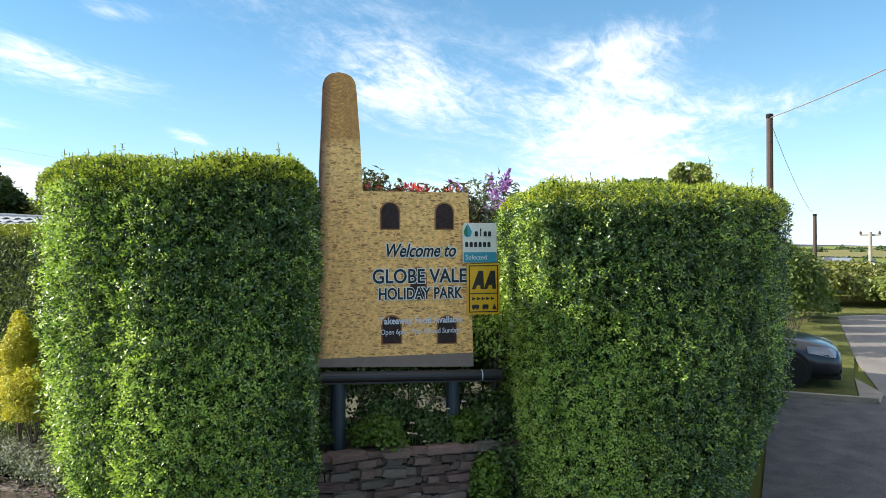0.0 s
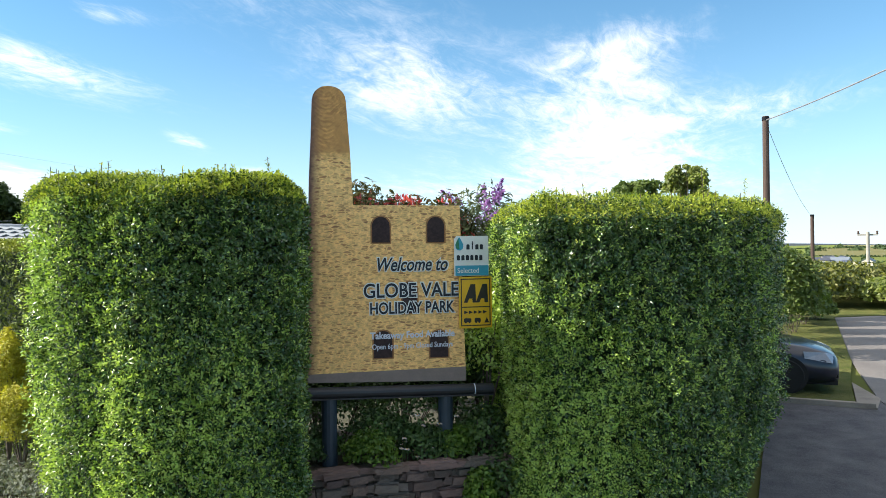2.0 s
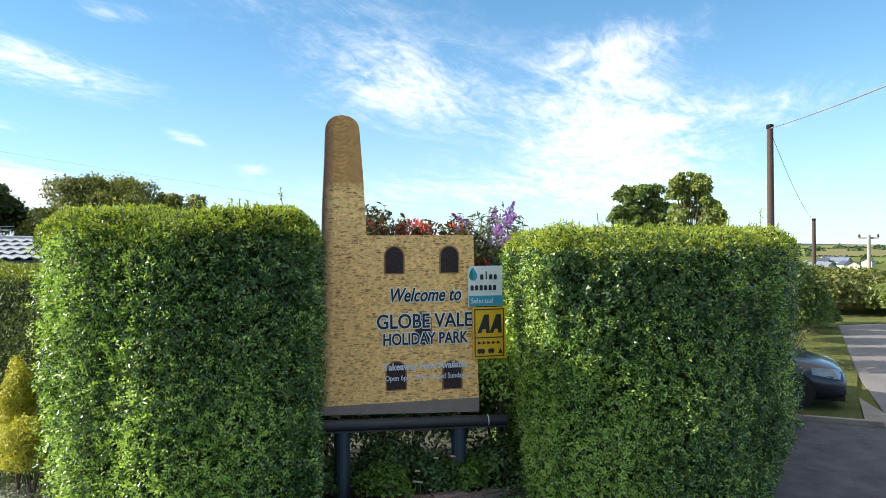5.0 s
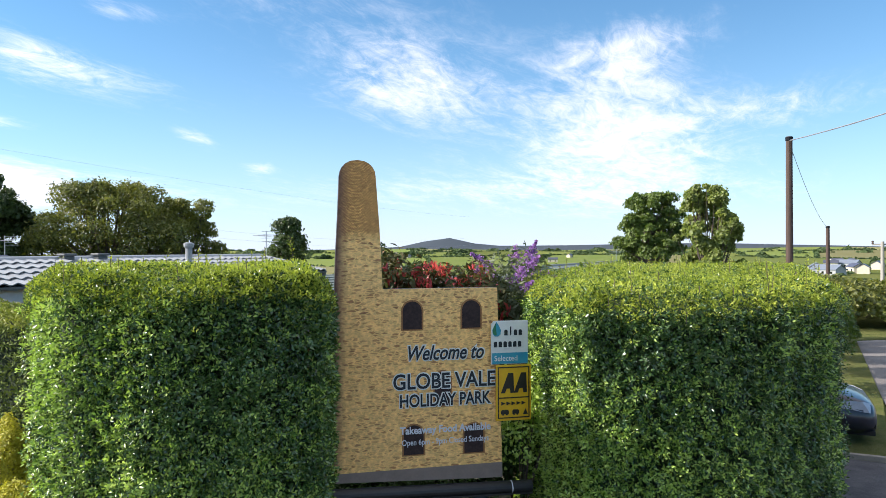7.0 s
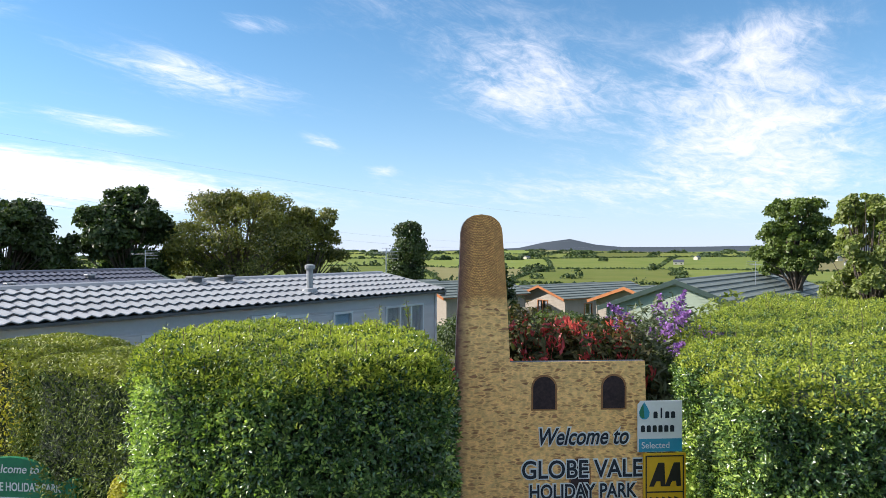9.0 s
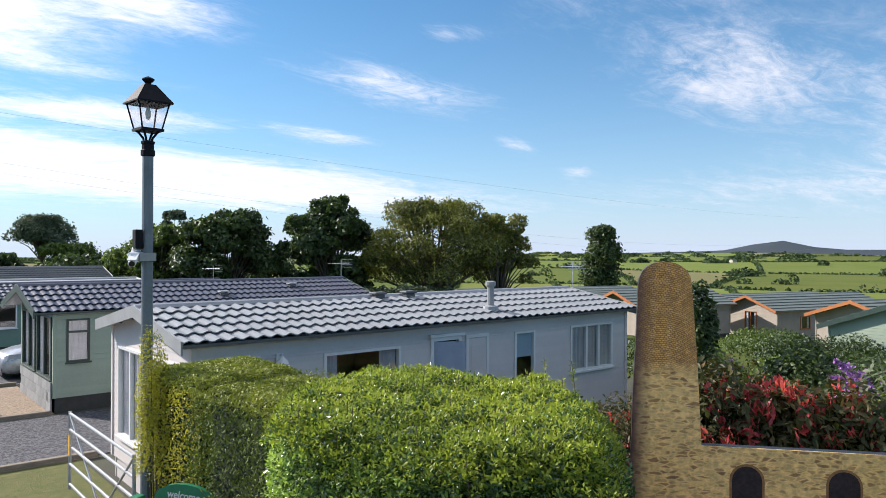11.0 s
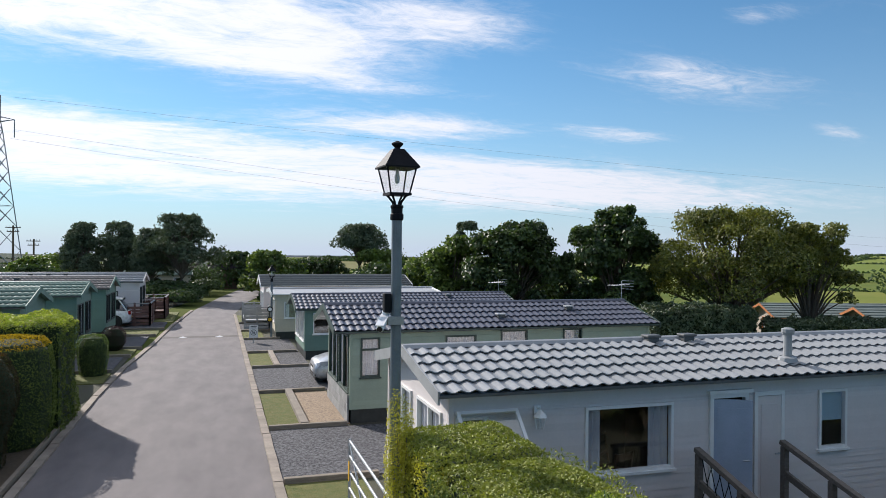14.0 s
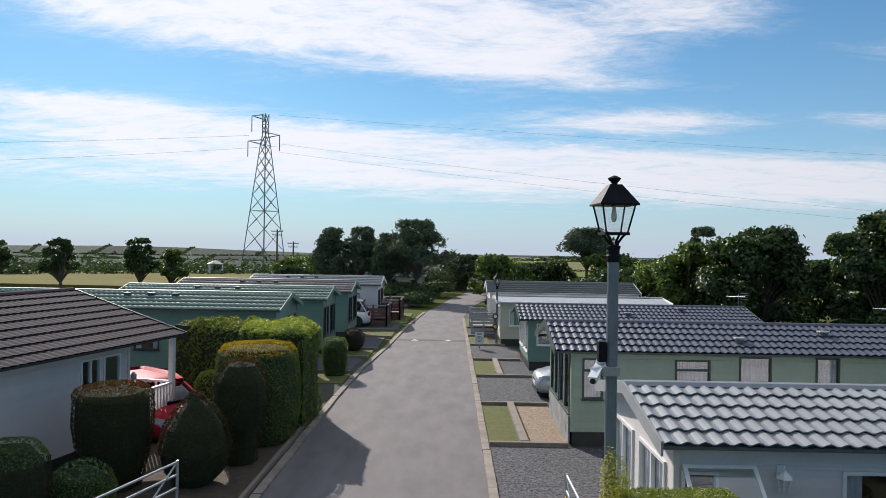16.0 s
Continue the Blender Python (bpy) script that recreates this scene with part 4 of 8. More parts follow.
# white caravan beside the lamp post
white = caravan("caravan", pose(1.2, 1.88, 0), 9.45, 3.42, 2.52, 2.83, M["white_board"], M["tile_light"], M["grey_trim"],
                "white weatherboarded static caravan with a light grey tiled roof", frame_mat=M["white_trim"], pieces=True, boards=True, skirt=M["white_board"], vents=((4.05, 0.92), (4.75, 0.92)), gutter_mat=M["vent_dark"],
                south=[W_(0.06, 1.25, 0.44, 0.95), W_(1.95, 1.28, 1.42, 0.95, (), ((0.06, 0.27), (1.04, 1.36))), W_(6.0, 1.35, 0.55, 0.92), W_(7.6, 1.35, 1.36, 0.93, (("v", 0.5), ("v", 0.9)), ((0.06, 0.48), (0.52, 0.87), (0.92, 1.3)))],
                west=[W_(0.35, 0.75, 1.2, 1.45, (("v", 0.6),), ((0.05, 0.58), (0.62, 1.15))), W_(1.9, 0.75, 1.2, 1.45, (("v", 0.6),), ((0.05, 0.58), (0.62, 1.15)))], doors=[(3.99, 0.4, 0.68, 1.9), (4.78, 0.4, 0.55, 1.9)])
flue = part("flue", Geo().bar((5.75, 0.35, 2.5), (5.75, 0.35, 3.1), 0.065, 12).lathe([(0.09, 0), (0.1, 0.03), (0.1, 0.08), (0.05, 0.1)], (5.75, 0.35, 3.1), 12).lathe([(0.16, -0.02), (0.14, 0.05), (0.07, 0.07)], (5.75, 0.35, 2.68), 12), M["grey_trim"], white, "grey metal flue pipe")
g1 = caravan("caravan", pose(1.5, 10.9, 0), 8.6, 3.5, 2.33, 2.8, M["sage_board"], M["tile_slate"], M["green_trim"],
             "sage green static caravan with a slate grey tiled roof", frame_mat=M["green_trim"], pieces=True, boards=True, vents=((4.25, 0.35), (6.6, 0.62)), end_over=0.45,
             south=[W_(0.25, 1.15, 0.5, 1.0, (("h", 0.7),), ((0.06, 0.44),)), W_(2.5, 1.3, 0.85, 0.85, (("h", 0.6),), ((0.06, 0.79),)), W_(4.05, 1.4, 0.78, 0.85, (), ((0.06, 0.72),)), W_(5.9, 1.4, 0.58, 0.85, (), ((0.06, 0.52),))],
             west=[W_(0.15, 0.75, 1.5, 1.45, (("v", 0.75),), ((0.06, 0.5), (0.85, 1.44))), W_(1.85, 0.75, 1.5, 1.45, (("v", 0.75),), ((0.06, 0.6), (1.0, 1.44)))])
# stone facing low on its road end
base = part("stone_base", Geo().box(-0.055, -0.03, 0.05, 3.45, -0.05, 0.72), M["grey_trim"], g1, "grey block facing below the end windows")
block = Geo().box(0.006, 0.424, -0.02, 0.0, 0.006, 0.236).mesh("block", M["concrete_grey"])
for r in range(3):
    for c in range(8):
        part("block", block, None, base, m=pose(-0.055, 3.45 - 0.43 * c - (0.2 if r % 2 and c < 7 else 0.0), 0.24 * r, 0, 0, -90))
g2 = caravan("caravan", pose(1.62, 21.7, 0), 8.9, 3.5, 2.0, 2.42, M["teal_board"], M["tile_slate"], M["green_trim"],
             "green static caravan with a dark slate roof", frame_mat=M["white_trim"], pieces=True, vents=((4.0, 0.35), (6.3, 0.7)), end_over=0.4,
             south=[W_(0.3, 1.0, 0.7, 0.85), W_(2.6, 1.1, 0.9, 0.75)], west=[W_(0.2, 0.7, 1.4, 1.2, (("v", .7),)), W_(1.9, 0.7, 1.4, 1.2, (("v", .7),))])
c3 = caravan("caravan", pose(1.0, 28.6, 0), 8.2, 3.3, 2.15, 2.3, M["cream_board"], M["roof_sheet"], M["white_trim"],
             "cream static caravan with a flat white roof", frame_mat=M["white_trim"], south=[W_(0.4, 1.0, 0.9, 0.8), W_(3.0, 1.0, 0.9, 0.8)], west=[W_(0.3, 0.8, 2.6, 1.1, (("v", 0.9), ("v", 1.8)))])
c4 = caravan("caravan", pose(0.8, 34.4, 0), 8.4, 3.4, 2.3, 2.75, M["white_board"], M["tile_grey"], M["white_trim"],
             "pale static caravan with a dark grey tiled roof", frame_mat=M["white_trim"], south=[W_(0.4, 1.0, 0.9, 0.8)], west=[W_(0.3, 0.8, 1.2, 1.1), W_(1.8, 0.8, 1.2, 1.1)])
# west side of the road: their road ends face east
for nm, x, y, L, wall, roof, eave, ridge, label in (
        ("caravan", -7.7, 22.2, 11.5, "teal_board", "tile_green", 2.45, 2.9, "green static caravan with a pale green tiled roof"), ("caravan", -7.0, 27.6, 9.0, "teal_board", "tile_green", 2.45, 2.85, "green static caravan with roof vents on a pale tiled roof"),
        ("caravan", -6.8, 33.8, 9.0, "teal_board", "tile_tan", 2.4, 2.85, "dark green static caravan with a pale brown tiled roof"), ("caravan", -6.0, 41.0, 8.0, "white_board", "tile_light", 2.4, 2.8, "pale static caravan behind a timber deck")):
    caravan(nm, pose(x, y, 0, 0, 0, 180), L, 3.5, eave, ridge, M[wall], M[roof], M[wall], label, frame_mat=M["dark_trim"], gutter_mat=M["vent_dark"], north=[W_(L - 2.0, 1.0, 0.9, 0.9), W_(L - 5, 1.0, 0.9, 0.9)], west=[W_(0.3, 0.8, 1.2, 1.3, (("v", .6),)), W_(2.0, 0.8, 1.2, 1.3, (("v", .6),))], vents=((4.0, 1.3), (4.9, 1.3), (5.8, 1.3)))
caravan("caravan", pose(-10.4, 67.0, 0), 6.2, 3.2, 1.75, 2.05, M["cream_board"], M["tile_green"], M["white_trim"], "pale static caravan standing across the far end of the plots", frame_mat=M["white_trim"], gutter_mat=M["vent_dark"],
        south=[W_(0.6, 0.8, 0.9, 0.7), W_(2.6, 0.8, 0.9, 0.7), W_(4.6, 0.8, 0.9, 0.7)])
for x, y, z in ((10.3, 12.65, 2.85), (10.5, 23.4, 2.45), (11.0, 3.6, 2.9)):
    aerial(x, y, z, 20)


def panel_door(parent, m, w, h, leaf_mat, open_angle=0.0, label=""):
    """A framed door: x along the wall, z up, face towards -y."""
    d = part("door", Geo().box(0, 0.06, -0.05, 0.03, 0, h).box(w - 0.06, w, -0.05, 0.03, 0, h).box(0.06, w - 0.06, -0.05, 0.03, h - 0.06, h), M["white_trim"], parent, label, m=m)
    lm = pose(0.06, -0.02, 0.01, 0, 0, open_angle)
    leaf = part("leaf", Geo().box(0, w - 0.12, -0.02, 0.02, 0, h - 0.08), leaf_mat, d, m=lm)
    part("panel", Geo().box(0.06, w - 0.18, -0.026, -0.018, 0.1, h - 0.2), leaf_mat, leaf)
    part("handle", Geo().bar((w - 0.17, -0.06, h * 0.5), (w - 0.26, -0.06, h * 0.5), 0.011, 6).bar((w - 0.17, -0.06, h * 0.5), (w - 0.17, -0.02, h * 0.5), 0.011, 6), M["galvanised"], leaf)
    return d


M["door_blue"] = material("door_blue", (0.36, 0.42, 0.52), 0.35, second=(0.31, 0.37, 0.46), grain=3, amount=0.4, bump=0.02)
M["sky_panel_blue"] = material("sky_panel_blue", (0.42, 0.55, 0.66), 0.7, second=(0.36, 0.48, 0.58), grain=3, amount=0.5, bump=0.02)
M["rail_timber"] = material("rail_timber", (0.10, 0.085, 0.07), 0.85, second=(0.16, 0.14, 0.12), grain=6, amount=0.7, stretch=(1, 6, 6), bump=0.3, bump_scale=40)
panel_door(white, pose(3.99, 0, 0.4), 0.68, 1.9, M["door_blue"], -24, "half-open white caravan door")
panel_door(white, pose(4.78, 0, 0.4), 0.55, 1.9, M["white_board"], 0, "closed cream side panel")
# sky reflection in the small window, put in as a pale blue panel
part("blind", Geo().box(6.05, 6.5, 0.018, 0.024, 1.78, 2.23), M["sky_panel_blue"], white, "pale blue panel imitating sky reflected in the upper pane")
part("door_hood", Geo().box(3.95, 4.72, -0.09, 0.0, 2.31, 2.36), M["white_trim"], white)
sash = part("open_sash", Geo().box(0, 0.86, -0.03, 0, -0.045, 0).box(0, 0.86, -0.03, 0, -0.6, -0.555).box(0, 0.045, -0.03, 0, -0.555, -0.045).box(0.815, 0.86, -0.03, 0, -0.555, -0.045), M["white_trim"], white, "top-hung window sash propped open", m=pose(0.06, -0.05, 2.27, -48))
part("pane", Geo().box(0.045, 0.815, -0.018, -0.012, -0.555, -0.045), M["glass"], sash).visible_shadow = False
part("room_partition", Geo().box(3.9, 3.95, 0.08, 2.1, 0.4, 2.45), M["wood_room"], white)


def coach_lamp(parent, x, z):
    lamp = part("wall_lamp", Geo().box(x - 0.05, x + 0.05, -0.05, -0.03, z - 0.06, z + 0.1).bar((x, -0.04, z + 0.06), (x, -0.13, z + 0.1), 0.012, 6), M["white_trim"], parent, "white coach lamp")
    part("hood", Geo().lathe([(0.10, 0.0), (0.08, 0.035), (0.03, 0.075), (0.012, 0.1)], (x, -0.14, z - 0.03), 6), M["white_trim"], lamp)
    part("shade", Geo().lathe([(0.05, -0.16), (0.08, 0.0)], (x, -0.14, z - 0.03), 6), M["lamp_glass"], lamp)
    for k in range(6):
        a = k * math.tau / 6
        part("bar", Geo().bar((x + 0.052 * math.cos(a), -0.14 + 0.052 * math.sin(a), z - 0.19), (x + 0.082 * math.cos(a), -0.14 + 0.082 * math.sin(a), z - 0.03), 0.006, 4), M["white_trim"], lamp)


coach_lamp(white, 1.22, 2.2)


def step_rail(x, lattice):
    r = empty("step_rail", pose(x, 0, 0), "weathered dark timber stair handrail beside the caravan door", "handrail", "step rails")
    for y, z in ((1.62, 1.52), (0.75, 1.27), (-0.1, 1.02)):
        part("post", Geo().box(-0.045, 0.045, y - 0.045, y + 0.045, 0, z), M["rail_timber"], r, bevel=0.01)
    part("rail", Geo().beam((0, 1.68, 1.575), (0, -0.2, 1.03), 0.1, 0.07), M["rail_timber"], r, bevel=0.01)
    part("rail", Geo().beam((0, 1.62, 1.12), (0, -0.1, 0.62), 0.05, 0.1), M["rail_timber"], r)
    if lattice:
        for k in range(9):
            y = 1.55 - 0.18 * k
            z = 1.53 - (1.62 - y) * 0.29
            part("lattice_bar", Geo().bar((-0.01, y, z), (-0.01, y - 0.22, z - 0.62), 0.008, 4), M["black_metal"], r)
            part("lattice_bar", Geo().bar((0.01, y - 0.2, z - 0.08), (0.01, y, z - 0.6), 0.008, 4), M["black_metal"], r)
    return r


step_rail(4.84, True)
step_rail(6.34, False)
st = empty("steps", None, "timber steps and landing at the caravan door", "steps")
for k, (y0, y1, z) in enumerate(((0.95, 1.84, 0.44), (0.62, 0.95, 0.3), (0.3, 0.62, 0.15))):
    part("tread", Geo().box(4.9, 6.28, y0, y1, z - 0.05, z), M["rail_timber"], st)
    part("riser", Geo().box(4.92, 6.26, y0 + 0.01, y0 + 0.04, 0, z - 0.05), M["rail_timber"], st)


def dining_chair(m):
    c = empty("dining_chair", m, "dark wooden chair inside the caravan window", "chair", "chairs in the caravan")
    part("seat", Geo().box(-0.21, 0.21, -0.21, 0.21, 0.42, 0.46), M["wood_room"], c)
    for sx in (-0.19, 0.19):
        part("leg", Geo().box(sx - 0.018, sx + 0.018, -0.2, -0.165, 0, 0.42), M["wood_room"], c)
        part("leg", Geo().box(sx - 0.018, sx + 0.018, 0.165, 0.2, 0, 0.42), M["wood_room"], c)
        part("back_post", Geo().beam((sx, 0.18, 0.46), (sx, 0.26, 1.0), 0.035, 0.03), M["wood_room"], c)
    part("back_rail", Geo().beam((-0.19, 0.25, 0.93), (0.19, 0.25, 0.93), 0.02, 0.11), M["wood_room"], c)
    part("back_rail", Geo().beam((-0.19, 0.21, 0.7), (0.19, 0.21, 0.7), 0.02, 0.05), M["wood_room"], c)
    return c


chair = dining_chair(pose(4.0, 2.6, 0.4, 0, 0, 200))
copy_thing(chair, pose(4.45, 3.2, 0.4, 0, 0, 40))
tb = empty("table", pose(3.6, 3.1, 0.4), "dark wooden dining table inside the caravan", "table")
part("tabletop", Geo().box(-0.5, 0.5, -0.35, 0.35, 0.7, 0.74), M["wood_room"], tb, bevel=0.008)
part("pedestal", Geo().lathe([(0.25, 0), (0.22, 0.04), (0.05, 0.08), (0.05, 0.7)], sides=12), M["wood_room"], tb)

# lodge on the west side of the road: veranda at its north end
LODGE = Matrix(((0.227, -0.974, 0, -10.42), (0.974, 0.227, 0, 4.15), (0, 0, 1, 0), (0, 0, 0, 1)))
lodge = caravan("lodge", LODGE, 6.1, 6.0, 2.56, 3.45, M["white_board"], M["tile_brown"], M["dark_trim"], "white weatherboarded lodge with a dark brown tiled roof and veranda", frame_mat=M["white_trim"], pieces=True, boards=True, over=0.42, end_over=0.5, far_over=1.65, category="lodge",
                south=[W_(4.55, 1.4, 0.6, 0.85, (("v", 0.3),)), W_(5.25, 1.4, 0.55, 0.85)])
for x, y in ((7.45, -0.25), (7.45, 2.0)):
    part("veranda_post", Geo().box(x - 0.06, x + 0.06, y - 0.06, y + 0.06, 0, 2.5), M["white_trim"], lodge)
part("veranda_deck", Geo().box(6.1, 7.6, -0.35, 4.0, 0.3, 0.4), M["timber_edge"], lodge)


def balustrade(parent, a, b, z, n):
    a, b = Vector(a), Vector(b)
    part("rail", Geo().beam(a + Vector((0, 0, z)), b + Vector((0, 0, z)), 0.07, 0.05), M["white_trim"], parent)
    part("rail", Geo().beam(a + Vector((0, 0, 0.5)), b + Vector((0, 0, 0.5)), 0.06, 0.05), M["white_trim"], parent)
    for k in range(n):
        p = a.lerp(b, (k + 0.5) / n)
        part("baluster", Geo().box(p.x - 0.022, p.x + 0.022, p.y - 0.022, p.y + 0.022, 0.5, z), M["white_trim"], parent)


balustrade(lodge, (6.1, -0.3, 0), (7.45, -0.3, 0), 1.3, 11)
balustrade(lodge, (7.5, -0.3, 0), (7.5, 2.0, 0), 1.3, 15)
part("veranda_lamp", Geo().lathe([(0.03, 0), (0.07, 0.05), (0.07, 0.14), (0.03, 0.2)], (6.15, -0.12, 1.55), 8), M["galvanised"], lodge)

# chalets below, to the east
for nm, x, y, L, W, ridge, turn, label in (
        ("chalet", 43.7, 15.4, 10, 4.2, 3.0, -17, "cream chalet with a green felt roof and orange fascia"), ("chalet", 36.4, 6.4, 9, 4.6, 2.9, -17, "grey timber chalet with orange fascia boards"),
        ("chalet", 41.2, 32.1, 17, 4.2, 3.0, -17, "cream chalet with a green roof beyond the caravans"), ("chalet", 37.4, 36.9, 17, 4.2, 3.0, -17, "brown timber chalet with orange trim"), ("chalet", 56, 24, 11, 4.6, 3.1, -17, "long low chalet with a green roof"), ("chalet", 35.3, 19.7, 7, 4.2, 3.0, -17, "cream-gabled chalet with bright orange fascia boards")):
    z = float(land(x, y)) - 0.4
    c = caravan(nm, pose(x, y, z, 0, 0, turn) @ Matrix.Translation((0, -W / 2, 0)), L, W, ridge - 0.75, ridge, M["chalet_board"], M["felt_green"], M["orange_trim"], label, frame_mat=M["orange_trim"], category="chalet", group="chalets", over=0.3, end_over=0.5,
                west=[W_(W / 2 - 0.5, 0.5, 1.0, 1.55, (("v", 0.5),))], south=[W_(2, 1.0, 0.9, 0.8), W_(5, 1.0, 0.9, 0.8)])
big = caravan("lodge", pose(23.4, -2.66, -0.85, 0, 0, -2.6), 15.6, 5.4, 2.15, 3.15, M["sage_board"], M["felt_green"], M["green_trim"], "wide green lodge with a shallow green roof behind the hedge", category="lodge", over=0.3, south=[W_(2, 1.0, 1.0, 0.9), W_(6, 1.0, 1.0, 0.9)])
aerial(27.0, -2.0, 2.4, 30)


def timber_deck(x0, x1, y0, y1, h, mat="brown_stain", label="dark stained timber deck with boarded sides and rails"):
    d = empty("deck", None, label, "deck", "timber decks")
    part("floor", Geo().box(x0, x1, y0, y1, 0.45, 0.52), M[mat], d)
    for (ax, ay, bx, by) in ((x0, y0, x1, y0), (x1, y0, x1, y1), (x1, y1, x0, y1)):
        n = max(2, round(math.hypot(bx - ax, by - ay) / 1.2))
        for k in range(n + 1):
            px, py = ax + (bx - ax) * k / n, ay + (by - ay) * k / n
            part("post", Geo().box(px - 0.05, px + 0.05, py - 0.05, py + 0.05, 0, h + 0.06), M[mat], d)
        for z in (0.12, 0.3, 0.66, 0.84, 1.02):
            if z < h - 0.1:
                part("board", Geo().beam((ax, ay, z), (bx, by, z), 0.03, 0.15), M[mat], d)
        part("rail", Geo().beam((ax, ay, h), (bx, by, h), 0.1, 0.05), M["grey_trim"], d)
    return d


timber_deck(-6.9, -5.3, 36.2, 39.2, 1.25)
timber_deck(-6.6, -4.8, 40.2, 43.5, 1.3)
timber_deck(-0.3, 1.0, 33.0, 36.4, 1.2, "grey_trim", "pale grey boarded deck beside the road")

# ---- hedges ----
def outline_points(rng, poly, z0, z1, n_side, n_top, rim=0.12, bulge=0.05, seed=1.0, front=None, foot=0.0, way=(0, 0)):
    """Points and outward normals on a clipped hedge of that plan: its sides, and its top with a rounded rim."""
    poly = np.array(poly, float)
    c = poly.mean(0)
    if np.cross(poly[1] - poly[0], poly[2] - poly[1]) < 0:
        poly = poly[::-1]
    e = np.roll(poly, -1, 0) - poly
    ln = np.linalg.norm(e, axis=1)
    share = ln.copy()
    if front is not None:       # most leaves on the flanks that face the forecourt, fewer far along and behind
        mid = poly + e / 2
        away = np.stack([e[:, 1], -e[:, 0]], 1) / ln[:, None]
        to = np.array(front) - mid
        share = ln * np.where((to * away).sum(1) > 0, 1.0, 0.12) / (1 + (np.linalg.norm(to, axis=1) / 6.5) ** 2)
    which = rng.choice(len(poly), n_side, p=share / share.sum())
    f = rng.uniform(0, 1, n_side)
    p2 = poly[which] + e[which] * f[:, None]
    nn = np.stack([e[:, 1], -e[:, 0]], 1) / ln[:, None]
    # blend normals near corners
    nxt, prv = nn[(which + 1) % len(poly)], nn[(which - 1) % len(poly)]
    wl = np.clip(0.5 - f * ln[which] / 0.5, 0, 0.5)[:, None]
    wr = np.clip(0.5 - (1 - f) * ln[which] / 0.5, 0, 0.5)[:, None]
    nrm = nn[which] * (1 - wl - wr) + prv * wl + nxt * wr
    pull = (wl + wr) * 0.16
    p2 = p2 - nrm * pull
    z = rng.uniform(z0, z1, n_side)
    ps = np.concatenate([p2, z[:, None]], 1)
    ns = np.concatenate([nrm, np.full((n_side, 1), 0.1)], 1)
    edge = np.clip((z - (z1 - rim)) / rim, 0, 1)
    ps[:, :2] -= ns[:, :2] * (edge ** 2 * rim * 0.8)[:, None]
    ns[:, 2] += edge * 0.9
    low = np.clip((1.3 - z) / 1.3, 0, 1)
    ps[:, :2] -= ns[:, :2] * (low ** 1.6 * foot * np.clip(ns[:, :2] @ np.array(way) + 0.15, 0, 1))[:, None]
    lo, hi = poly.min(0), poly.max(0)
    q = rng.uniform(lo, hi, (int(n_top * 2.5) + 50, 2))
    inside = np.zeros(len(q), bool)
    j = len(poly) - 1
    for i in range(len(poly)):
        a, b = poly[i], poly[j]
        cut = ((a[1] > q[:, 1]) != (b[1] > q[:, 1])) & (q[:, 0] < (b[0] - a[0]) * (q[:, 1] - a[1]) / (b[1] - a[1] + 1e-12) + a[0])
        inside ^= cut
        j = i
    q = q[inside][:n_top]
    dist = np.full(len(q), 9.0)
    for i in range(len(poly)):
        t = np.clip(((q - poly[i]) @ e[i]) / ln[i] ** 2, 0, 1)
        dist = np.minimum(dist, np.linalg.norm(q - poly[i] - t[:, None] * e[i], axis=1))
    zt = z1 - np.clip((rim - dist) / rim, 0, 1) ** 2 * rim * 0.6
    pt = np.concatenate([q, zt[:, None]], 1)
    nt = np.tile([0.0, 0.0, 1.0], (len(q), 1))
    p, n = np.concatenate([ps, pt]), np.concatenate([ns, nt])
    n /= np.linalg.norm(n, axis=1)[:, None]
    return p + n * (bumps(p, 3.0, seed) * bulge + bumps(p, 9.0, seed + 1) * bulge * 0.5)[:, None], n, np.r_[np.zeros(len(ps)), np.ones(len(pt))]


def shrink(poly, d):
    poly = np.array(poly, float)
    c = poly.mean(0)
    v = poly - c
    return [tuple(p) for p in c + v * (1 - d / np.linalg.norm(v, axis=1))[:, None]]


